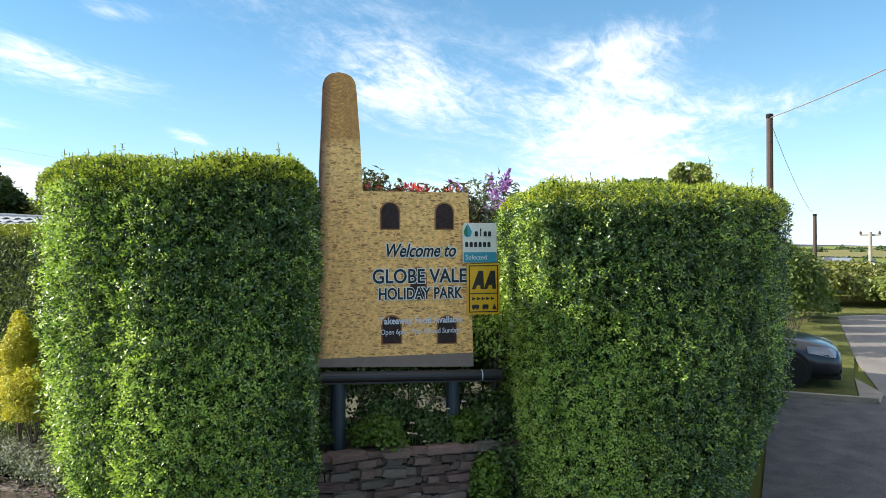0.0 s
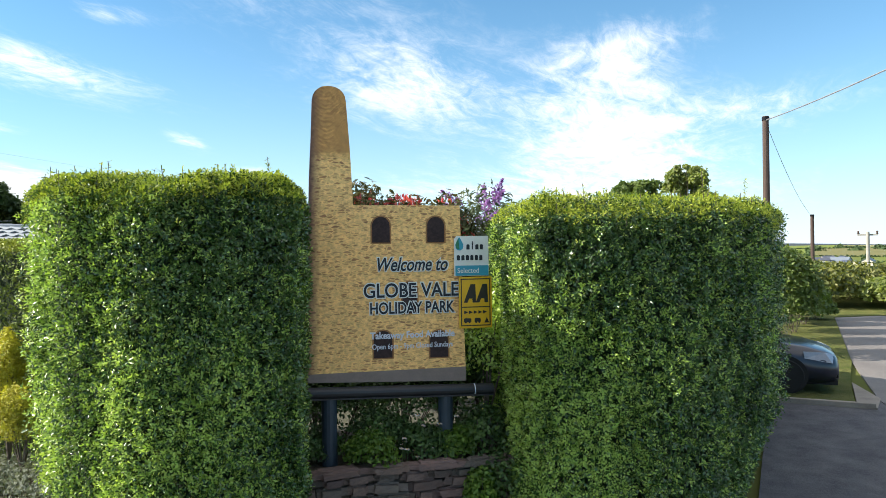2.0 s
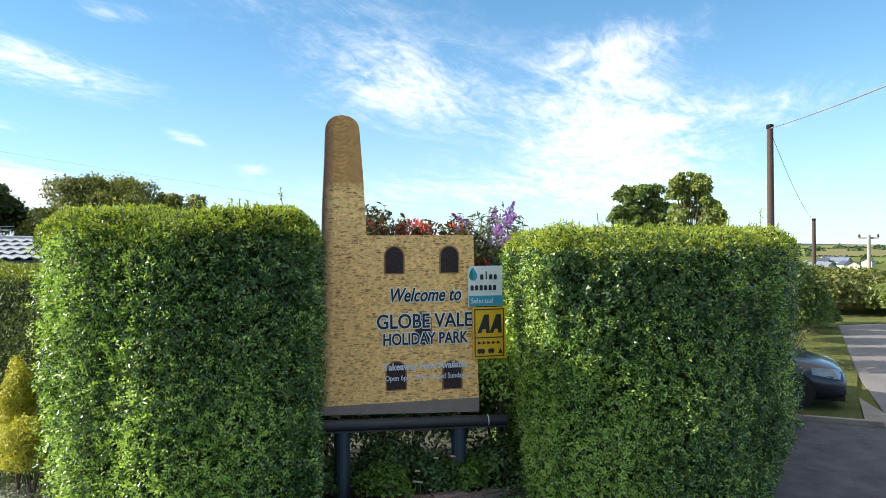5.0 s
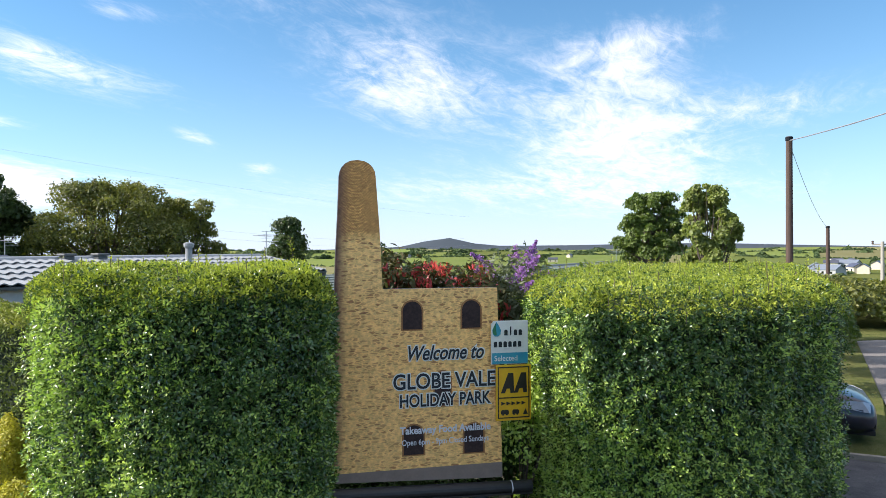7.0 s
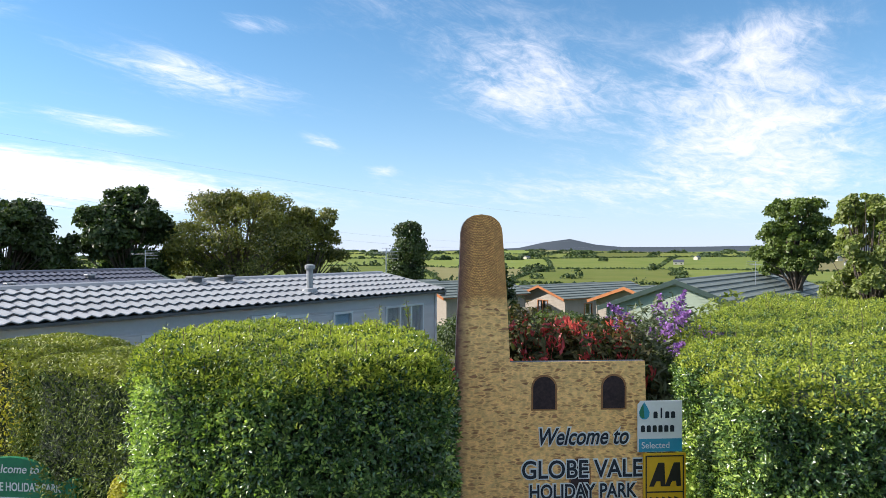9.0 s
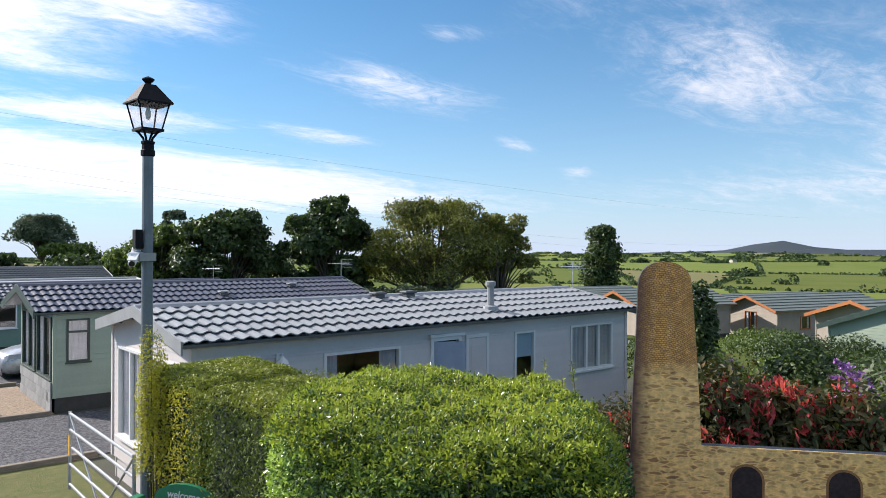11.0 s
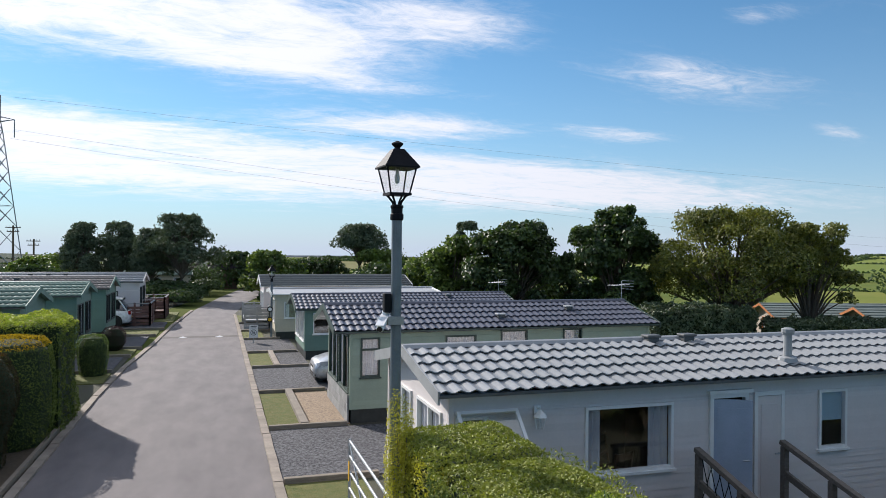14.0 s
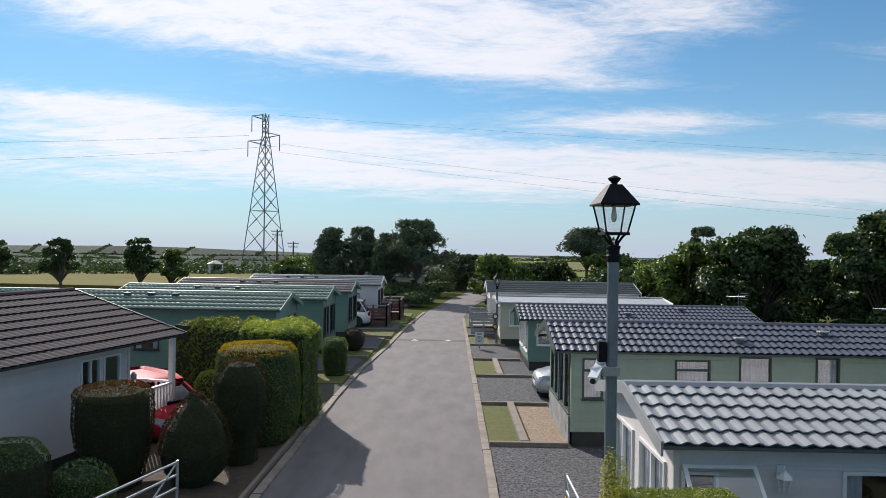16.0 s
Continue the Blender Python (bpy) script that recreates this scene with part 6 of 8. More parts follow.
    for x, z, n in ((0.700, 2.405, 4), (0.618, 2.318, 6)):
        for k in range(n):
            up = 0.024 if k == 1 and n == 4 else 0.0
            bar = [(0, 0), (0.026, 0), (0.026, 0.034), (0.02, 0.042), (0.006, 0.042), (0, 0.034)] if not up else [(0.008, 0), (0.017, 0), (0.017, 0.066), (0.008, 0.066)]
            part("lettering_bar", Geo().upright([(x + 0.038 * k + a, z + b) for a, b in bar], -0.043, -0.040), M["sign_navy"], p)
    q = empty("sign", SIGN, "small yellow and black award plate", "sign", "small plates")
    part("plate", Geo().box(0.634, 0.912, -0.04, -0.03, 1.764, 2.182), M["sign_yellow"], q, bevel=0.002)
    part("frame", Geo().box(0.648, 0.656, -0.043, -0.040, 1.782, 2.168).box(0.89, 0.898, -0.043, -0.040, 1.782, 2.168).box(0.656, 0.89, -0.043, -0.040, 1.782, 1.79).box(0.656, 0.89, -0.043, -0.040, 2.16, 2.168).box(0.656, 0.89, -0.043, -0.040, 1.932, 1.94), M["sign_black"], q, "thin black border")
    for x in (0.672, 0.774):
        part("emblem", Geo().upright([(x, 1.972), (x + 0.058, 2.122), (x + 0.098, 2.122), (x + 0.105, 1.972), (x + 0.075, 1.972), (x + 0.072, 2.005), (x + 0.046, 2.005), (x + 0.03, 1.972)], -0.043, -0.040), M["sign_black"], q)
    for k in range(5):
        x = 0.675 + 0.04 * k
        part("arrow_mark", Geo().upright([(x, 1.88), (x + 0.034, 1.894), (x, 1.908)], -0.043, -0.040), M["sign_black"], q)
    for x, w in ((0.672, 0.062), (0.762, 0.052)):
        part("vehicle_mark", Geo().upright([(x, 1.814), (x + w, 1.814), (x + w, 1.838), (x + w - 0.008, 1.846), (x + 0.008, 1.846), (x, 1.838)], -0.043, -0.040), M["sign_black"], q)
        for u in (0.25, 0.75):
            part("wheel_mark", Geo().bar((x + w * u, -0.043, 1.812), (x + w * u, -0.040, 1.812), 0.008, 10), M["sign_black"], q)
    part("tent_mark", Geo().upright([(0.846, 1.806), (0.866, 1.85), (0.886, 1.806)], -0.043, -0.040), M["sign_black"], q)
    return s


sign()

# ---- trees ----
def tree(name, at, h, spread, mat, label, trunk_h=0.3, blobs=14, leaves=9000, leaf=(0.34, 0.2), seed=1, flat=0.8, trunk_r=0.18, group="", low=0.25, hang=0.2, size=1.0, slim=1.0):
    """A tapered trunk with limbs that end in clumps of leaves."""
    rng = np.random.default_rng(seed)
    x, y = at
    t = empty(name, pose(x, y, float(land(x, y)) - 0.05, 0, 0, rng.uniform(0, 360)), label, "tree", group)
    g = Geo()
    fork = h * trunk_h
    g.bar((0, 0, 0), (0.1 * rng.normal(), 0.1 * rng.normal(), fork), trunk_r, 9, trunk_r * 0.72)
    cents, rads = [], []
    for k in range(blobs):
        a = k * 2.4 + rng.uniform(-0.5, 0.5)
        f = rng.uniform(low, 1.0)
        reach = slim * spread * np.sqrt(rng.uniform(0.05, 1)) * (1.0 - 0.55 * max(0, f - 0.55) / 0.45)
        c = np.array([reach * math.cos(a), reach * math.sin(a), h * f])
        r = spread * rng.uniform(0.16, 0.4) * (0.8 if f > 0.8 else 1) * size
        c[2] = min(c[2], h - r * flat)
        cents.append(c)
        rads.append(r)
        mid = Vector((c[0] * 0.45, c[1] * 0.45, fork + (c[2] - fork) * 0.55))
        g.bar((0, 0, fork * rng.uniform(0.8, 1.0)), mid, trunk_r * 0.42, 6, trunk_r * 0.25)
        g.bar(mid, c, trunk_r * 0.25, 5, trunk_r * 0.06)
    part("trunk", g, M["bark"], t)
    per = np.array(rads) ** 2
    which = rng.choice(blobs, leaves, p=per / per.sum())
    d = rng.normal(0, 1, (leaves, 3))
    d /= np.linalg.norm(d, axis=1)[:, None]
    d[:, 2] = np.where(d[:, 2] < -0.5, -d[:, 2], d[:, 2])
    c, r = np.array(cents)[which], np.array(rads)[which]
    wob = 1 + 0.3 * bumps(c * 0.5 + d * 2.6, 1.8, seed)
    p = c + d * (r * wob * np.where(rng.random(leaves) < 0.12, rng.uniform(1.0, 1.3, leaves), rng.uniform(0.5, 1.06, leaves) ** 0.6))[:, None] * [1, 1, flat]
    n = d + [0, 0, 0.25]
    part("crown", leaf_mesh("crown", rng, p, n, *leaf, mat, spread=0.8, droop=hang), None, t)
    return t


M["bright_tree"] = leaf_material("bright_tree", (0.11, 0.15, 0.035), (0.31, 0.35, 0.10), 0.5, 0.42, patch=0.8)


def tree_to(at, top, spread, mat, label, **more):
    """A tree whose crown reaches the height top above the park."""
    h = top - float(land(*at)) + 0.05
    return tree("tree", at, h, spread, mat, label, **more)


tree_to((24.5, 25.0), 6.7, 4.5, M["tree_yellow"], "broad yellowing willow-like tree behind the caravans", trunk_h=0.22, blobs=84, leaves=38000, leaf=(0.18, 0.09), seed=21, low=0.42, size=0.68, trunk_r=0.22, hang=0.8)
tree_to((27.4, 22.6), 5.9, 2.5, M["tree_yellow"], "smaller leaning tree beside the yellowing tree", trunk_h=0.25, blobs=46, leaves=15000, leaf=(0.18, 0.09), seed=29, low=0.46, size=0.7, hang=0.6)
tree_to((19.6, 28.4), 6.9, 2.6, M["tree_dark"], "dense dark green sycamore behind the caravans", trunk_h=0.12, blobs=64, leaves=28000, leaf=(0.25, 0.17), seed=22, low=0.12, size=0.8)
tree_to((15.4, 33.2), 6.1, 2.9, M["tree_dark"], "dense dark green sycamore behind the caravans", trunk_h=0.12, blobs=64, leaves=28000, leaf=(0.25, 0.17), seed=23, low=0.12, size=0.8)
tree_to((12.6, 37.0), 5.2, 2.4, M["tree_mid"], "smaller green tree behind the caravans", trunk_h=0.12, blobs=44, leaves=15000, leaf=(0.27, 0.18), seed=24, low=0.12)
tree_to((14.6, 40.0), 6.3, 1.3, M["pine"], "narrow dark conifer behind the caravans", trunk_h=0.1, blobs=18, leaves=9000, leaf=(0.27, 0.1), seed=28, low=0.1)
tree_to((69, 46.6), 6.9, 3.6, M["tree_dark"], "single dark ivy-clad tree in the fields", trunk_h=0.15, blobs=46, leaves=16000, leaf=(0.36, 0.24), seed=25, flat=1.1, low=0.25, slim=0.5)
tree_to((33.6, -2.55), 5.8, 2.0, M["tree_mid"], "wind-shaped dark tree beside the green lodge", trunk_h=0.42, blobs=80, leaves=24000, leaf=(0.16, 0.1), seed=26, low=0.5, trunk_r=0.14, size=0.6)
tree_to((20.8, -6.16), 5.05, 1.3, M["bright_tree"], "leafy green sycamore beyond the hedge", trunk_h=0.15, blobs=120, leaves=30000, leaf=(0.13, 0.095), seed=31, size=0.46, flat=1.1, low=0.12, trunk_r=0.08)
for k, (x, y, top, s) in enumerate(((-4.6, 58, 7.2, 2.9), (-7.2, 60, 6.0, 1.7), (-13.0, 62, 6.5, 1.5), (-10.2, 63, 6.6, 1.6))):
    tree_to((x, y), top, s, M["pine"], "dark wind-shaped pine beside the park road", trunk_h=0.3, blobs=76, leaves=14000, leaf=(0.27, 0.12), seed=40 + k, low=0.46 if k == 0 else 0.34, flat=0.8, trunk_r=0.13, size=0.8 if k == 0 else 1.15)
tree_to((12.6, 68.0), 7.0, 2.9, M["pine"], "dark umbrella-shaped pine over the trees", trunk_h=0.45, blobs=60, leaves=14000, leaf=(0.3, 0.13), seed=44, low=0.62, flat=0.8)
for k, (x, y, top, s, mt) in enumerate(((14.5, 66, 4.4, 3.6, "tree_mid"), (9.5, 72, 3.4, 2.6, "tree_dark"), (6.0, 74, 3.2, 2.6, "tree_dark"), (2.6, 60, 4.2, 2.3, "tree_mid"), (4.4, 66, 3.4, 2.6, "tree_mid"), (0.2, 76, 4.0, 3.0, "tree_dark"), (-14.5, 66, 3.8, 2.6, "tree_mid"), (20, 62, 3.6, 3.0, "tree_mid"), (24, 58, 3.2, 3.0, "tree_dark"),
                                        (-52, 62, 3.6, 3.6, "tree_dark"), (-16, 60, 2.8, 2.2, "tree_dark"), (-39.1, 62, 5.0, 1.7, "tree_dark"), (-31.4, 62, 5.2, 1.6, "tree_dark"), (-28.3, 62, 4.2, 1.3, "tree_mid"), (-44.4, 60, 5.0, 1.6, "tree_dark"), (-18, 72, 3.6, 2.8, "tree_mid"), (9.2, 41, 3.4, 2.4, "tree_dark"), (29, 44, 3.0, 2.8, "tree_mid"), (22, 42, 3.6, 2.6, "tree_dark"))):
    tree_to((x, y), top, s, M[mt], "green tree at the edge of the park", trunk_h=0.2, blobs=56, leaves=6200 if s > 1.75 else 4500, leaf=(0.33, 0.22) if s > 1.75 else (0.27, 0.18), seed=60 + k, low=0.12 if s > 1.75 else 0.4, size=0.85 if s > 1.75 else 0.8, group="trees round the park")


# dark shrubs below the pines and round the road's end
def road_end_shrubs():
    for k, (x, y, r, h) in enumerate(((-4.6, 51, 1.5, 1.2), (-3.9, 55, 1.6, 1.4), (-5.8, 57, 2.0, 1.6), (-8.0, 55, 2.0, 1.5), (-2.6, 63, 1.6, 1.5), (3.0, 53, 1.5, 1.8), (2.2, 48, 1.0, 1.4), (-3.4, 69, 2.2, 2.4), (5.2, 57, 2.0, 2.2))):
        bush(x, y, float(land(x, y)) - 0.05, r, h, M["tree_dark"], "dark shrub at the end of the park road", 2600, (0.24, 0.15), 300 + k)


# dark undergrowth below the yellowing tree
hedge("hedge", [(17.9, 22.4), (20.5, 21.2), (22.3, 20.6), (23.2, 22.0), (21.2, 23.6), (18.6, 24.6)], -0.9, 1.7, "dark unclipped hedge below the trees", M["pine"], M["pine"], 9000, 4000, leaf=(0.16, 0.1), seed=35, bulge=0.4, core_in=0.3)


hedge("hedge", [(22.6, 20.2), (26, 18.4), (29.2, 19.2), (28.8, 21.2), (24, 22.2)], -1.4, 1.25, "dark unclipped undergrowth below the leaning tree", M["pine"], M["pine"], 9000, 4000, leaf=(0.16, 0.1), seed=36, bulge=0.4, core_in=0.3)


# far hedgerows and woods
def far_woods():
    rng = np.random.default_rng(5)
    pts, nrm = [], []

    def clump(x, y, r, h, n):
        d = rng.normal(0, 1, (n, 3))
        d /= np.linalg.norm(d, axis=1)[:, None]
        d[:, 2] = abs(d[:, 2])
        p = d * [r, r, h] * rng.uniform(0.75, 1.05, (n, 1))
        p[:, 0] += x
        p[:, 1] += y
        p[:, 2] += land(p[:, 0], p[:, 1])
        pts.append(p)
        nrm.append(d)

    def polar(a, r):
        return r * math.sin(radians(a)) - 2, r * math.cos(radians(a)) + 2

    for (x0, y0), (x1, y1) in FIELD_EDGES:               # hedgerows round the fields
        ln, r = math.hypot(x1 - x0, y1 - y0), math.hypot(x0, y0)
        n = max(1, int(ln / (1.2 + r * 0.003)))
        for j in range(n):
            f = j / n
            if rng.random() < 0.95:
                tall = 2.6 if rng.random() < 0.04 else 1.0
                clump(x0 + (x1 - x0) * f + rng.normal(0, 0.3), y0 + (y1 - y0) * f + rng.normal(0, 0.3), 1.0 + r * 0.0016, (rng.uniform(1.1, 1.7) + r * 0.0007) * tall, 14 if r < 420 else 6)
    for k in range(46):                                 # scattered trees and copses
        a, r = rng.uniform(4, 98), rng.uniform(900, 2000) if k % 4 else rng.uniform(300, 700)
        x, y = polar(a, r)
        for j in range(rng.integers(1, 7)):
            clump(x + rng.normal(0, 7), y + rng.normal(0, 7), rng.uniform(2.5, 5) + r * 0.002, rng.uniform(3, 6.5), 60)
    for k in range(150):                                 # a belt of trees low on the skyline
        a, r = rng.uniform(8, 100), rng.uniform(1150, 2400)
        x, y = polar(a, r)
        clump(x, y, rng.uniform(10, 24), rng.uniform(5, 9), 80)
    for k in range(240):                                 # woods beyond the stubble field in the west
        a, r = rng.uniform(-50, -4), rng.uniform(106, 135)
        x, y = polar(a, r)
        clump(x, y, rng.uniform(2.5, 5.5), rng.uniform(0.7, 2.3) - float(land(x, y)), 130)
    p, n = np.concatenate(pts), np.concatenate(nrm)
    size = np.clip(np.hypot(p[:, 0], p[:, 1]) / 300, 0.5, 5)[:, None]
    v, f = leaf_arrays(rng, p, n, 1.5 * size, 1.1 * size, spread=0.5)
    tagged(new("far_woods", quick_mesh("far_woods", v, f, M["far_leaf"])), "dark hedgerows and copses across the far fields", "woods", kind="stuff")


far_woods()

# ---- lamp posts, poles, pylon, cables ----
def street_lamp(m, label):
    lamp = empty("street_lamp", m, label, "street lamp", "street lamps")
    part("post", Geo().bar((0, 0, 0), (0, 0, 4.72), 0.058, 14, 0.052).bar((0, 0, 0), (0, 0, 1.0), 0.085, 14), M["lamp_post"], lamp, "grey steel post")
    part("collar", Geo().lathe([(0.055, 4.68), (0.068, 4.69), (0.068, 4.74), (0.058, 4.75), (0.058, 4.80), (0.066, 4.81), (0.066, 4.83), (0.03, 4.84)], sides=12), M["black_metal"], lamp)
    g = Geo()
    for k in range(4):
        a = math.pi / 4 + k * math.pi / 2
        c, s = math.cos(a), math.sin(a)
        for (r0, z0), (r1, z1) in (((0.035, 4.80), (0.045, 4.86)), ((0.045, 4.86), (0.085, 4.91)), ((0.085, 4.91), (0.125, 4.945))):
            g.bar((c * r0, s * r0, z0), (c * r1, s * r1, z1), 0.012, 5)
    part("cradle", g, M["black_metal"], lamp)
    lo, hi, z0, z1 = 0.10, 0.15, 4.955, 5.2
    lantern = part("lantern", Geo().box(-lo - 0.015, lo + 0.015, -lo - 0.015, lo + 0.015, z0 - 0.025, z0), M["black_metal"], lamp)
    for sx, sy in ((1, 1), (1, -1), (-1, 1), (-1, -1)):
        part("frame_bar", Geo().beam((sx * lo, sy * lo, z0), (sx * hi, sy * hi, z1), 0.012, 0.012), M["black_metal"], lantern)
    for k in range(4):
        q = Matrix.Rotation(k * math.pi / 2, 4, "Z")
        pane = part("pane", Geo().add([q @ Vector(p) for p in ((-lo, -lo, z0), (lo, -lo, z0), (hi, -hi, z1), (-hi, -hi, z1), (-lo, -lo + .004, z0), (lo, -lo + .004, z0), (hi, -hi + .004, z1), (-hi, -hi + .004, z1))],
                                      [(0, 1, 2, 3), (7, 6, 5, 4), (0, 4, 5, 1), (2, 6, 7, 3), (0, 3, 7, 4), (1, 5, 6, 2)]), M["lamp_glass"], lantern)
        pane.visible_shadow = False
    part("bulb", Geo().lathe([(0.012, 5.05), (0.026, 5.075), (0.028, 5.12), (0.018, 5.15), (0.014, 5.2)], sides=10), M["white_plastic"], lantern, smooth=True)
    e = 0.18
    roof = Geo().add([(-e, -e, 5.2), (e, -e, 5.2), (e, e, 5.2), (-e, e, 5.2), (-e, -e, 5.215), (e, -e, 5.215), (e, e, 5.215), (-e, e, 5.215), (-.055, -.055, 5.395), (.055, -.055, 5.395), (.055, .055, 5.395), (-.055, .055, 5.395)],
                     [(3, 2, 1, 0), (0, 1, 5, 4), (1, 2, 6, 5), (2, 3, 7, 6), (3, 0, 4, 7), (4, 5, 9, 8), (5, 6, 10, 9), (6, 7, 11, 10), (7, 4, 8, 11), (8, 9, 10, 11)])
    part("hood", roof, M["black_metal"], lamp, "black pitched lantern hood")
    part("finial", Geo().lathe([(0.03, 5.39), (0.028, 5.41), (0.06, 5.445), (0.06, 5.455), (0.02, 5.475), (0.006, 5.48)], sides=12), M["black_metal"], lamp)
    return lamp


street_lamp(pose(0, 0, 0, 0, 0, 5), "grey lamp post with a black heritage lantern")
street_lamp(pose(0.8, 28.7, -1.9, 0, 0, 10), "distant lamp post with a black heritage lantern")
street_lamp(pose(29.86, 13.46, -0.95) @ Matrix.Diagonal((0.7, 0.7, 0.7, 1)), "small lamp post beside the lower chalets")


def utility_pole(at, z0, top, r, label, lean=0.0):
    p = empty("utility_pole", pose(at[0], at[1], z0, 0, lean), label, "utility pole", "utility poles")
    part("pole", Geo().bar((0, 0, 0), (0, 0, top - z0), r, 12, r * 0.8), M["pole_wood"], p)
    part("cap", Geo().bar((0, 0, top - z0 - 0.12), (0, 0, top - z0 - 0.02), r * 0.95, 12), M["black_metal"], p)
    return p


utility_pole((19.45, -8.45), -0.1, 6.27, 0.11, "weathered brown wooden telegraph pole")
utility_pole((46.5, -11.1), -1.5, 4.39, 0.13, "distant wooden telegraph pole")


def cable(a, b, sag, r, label="thin dark overhead power cable"):
    a, b = Vector(a), Vector(b)
    n = 24
    pts = [a.lerp(b, k / n) - Vector((0, 0, sag * 4 * (k / n) * (1 - k / n))) for k in range(n + 1)]
    way = (b - a).normalized()
    side = way.cross(Vector((0, 0, 1))).normalized()
    rise = side.cross(way)
    ring = [(side * math.cos(k * math.tau / 5) + rise * math.sin(k * math.tau / 5)) * r for k in range(5)]
    g = Geo().add([tuple(p + q) for p in pts for q in ring], [(i * 5 + k, i * 5 + (k + 1) % 5, i * 5 + 5 + (k + 1) % 5, i * 5 + 5 + k) for i in range(n) for k in range(5)] + [(4, 3, 2, 1, 0), tuple(n * 5 + k for k in range(5))])
    return thing("cable", g, M["cable"], label, "cable", "overhead cables")


def pylon(at, h, base, turn):
    x, y = at
    p = empty("pylon", pose(x, y, float(land(x, y)), 0, 0, turn), "grey lattice steel electricity pylon", "pylon")

    def width(z):
        f = z / h
        return base + (1.75 - base) * min(1.0, f / 0.85) * (1.0 if f <= 0.85 else 1.06)

    levels = [0, 0.1, 0.24, 0.36, 0.46, 0.55, 0.63, 0.7, 0.765, 0.825, 0.88, 0.94, 1.0]
    corners = ((1, 0), (0, 1), (-1, 0), (0, -1))
    braces = Geo()
    for n, (f0, f1) in enumerate(zip(levels, levels[1:])):
        z0, z1 = f0 * h, f1 * h
        w0, w1 = width(z0) / 2, width(z1) / 2
        c0 = [(w0, 0), (0, w0), (-w0, 0), (0, -w0)]
        c1 = [(w1, 0), (0, w1), (-w1, 0), (0, -w1)]
        for k in range(4):
            j = (k + 1) % 4
            braces.beam((*c0[k], z0), (*c1[j], z1), 0.08, 0.08)
            braces.beam((*c0[j], z0), (*c1[k], z1), 0.08, 0.08)
            if n in (0, 3, 8, 10):
                braces.beam((*c1[k], z1), (*c1[j], z1), 0.08, 0.08)
    for cx, cy in corners:              # each leg one square tube through all levels
        rings = [[(cx * width(f * h) / 2 + a, cy * width(f * h) / 2 + b, f * h) for a, b in ((-.085, -.085), (.085, -.085), (.085, .085), (-.085, .085))] for f in levels]
        sides = [(i * 4 + k, i * 4 + (k + 1) % 4, i * 4 + 4 + (k + 1) % 4, i * 4 + 4 + k) for i in range(len(levels) - 1) for k in range(4)]
        top = (len(levels) - 1) * 4
        part("leg", Geo().add([q for r in rings for q in r], sides + [(3, 2, 1, 0), (top, top + 1, top + 2, top + 3)]), M["steel_lattice"], p)
    tagged(part("bracing", braces, M["steel_lattice"], p), kind="stuff")
    for f, s, reach in ((0.985, -1, 2.7), (0.885, 1, 2.8), (0.845, -1, 3.4)):
        z, w = f * h, width(f * h) / 2
        g = Geo()
        for yy in (w, -w):
            g.beam((0, yy, z - 0.7), (s * reach, 0, z), 0.1, 0.1)
            g.beam((0, yy, z + 0.4), (s * reach, 0, z), 0.08, 0.08)
        arm = part("cross_arm", g, M["steel_lattice"], p)
        part("insulator", Geo().bar((s * reach, 0, z), (s * reach, 0, z - 3.2), 0.09, 6), M["steel_lattice"], arm)
    return p


pylon((-39.4, 138), 36.4, 10.2, 14)
for (z0, z1, y0, y1, sag) in ((31.0, 24, 138, 172, 4), (25.5, 10, 140, 176, 9), (23.5, 6, 137, 168, 9)):
    cable((-37, y0, z0), (430, y1, z1), sag, 0.017)
cable((-43, 139, 27), (-330, 70, 24), 6, 0.028)
cable((-36, 139, 25), (-330, 90, 18), 6, 0.028)
cable((19.45, -8.45, 6.15), (-16, -18.0, 6.4), 0.75, 0.017)
cable((19.45, -8.45, 6.1), (46.5, -11.1, 4.3), 0.4, 0.008)


def crossarm_post(x, y, top, turn):
    z = float(land(x, y)) - 0.1
    p = empty("utility_pole", pose(x, y, z, 0, 0, turn), "dark wooden telegraph pole with crossarms beyond the caravans", "utility pole", "utility poles")
    part("pole", Geo().bar((0, 0, 0), (0, 0, top - z), 0.14, 10, 0.1), M["bark"], p)
    for d, w in ((0.25, 0.8), (0.75, 0.65)):
        arm = part("crossarm", Geo().beam((-w, 0.12, top - z - d), (w, 0.12, top - z - d), 0.1, 0.1), M["bark"], p)
        for s in (-0.9, -0.4, 0.4, 0.9):
            part("insulator", Geo().bar((s * w, 0.12, top - z - d + 0.05), (s * w, 0.12, top - z - d + 0.2), 0.03, 6), M["steel_lattice"], arm)


crossarm_post(-25.1, 90.3, 6.9, 20)
crossarm_post(-23.0, 90.8, 5.3, 35)

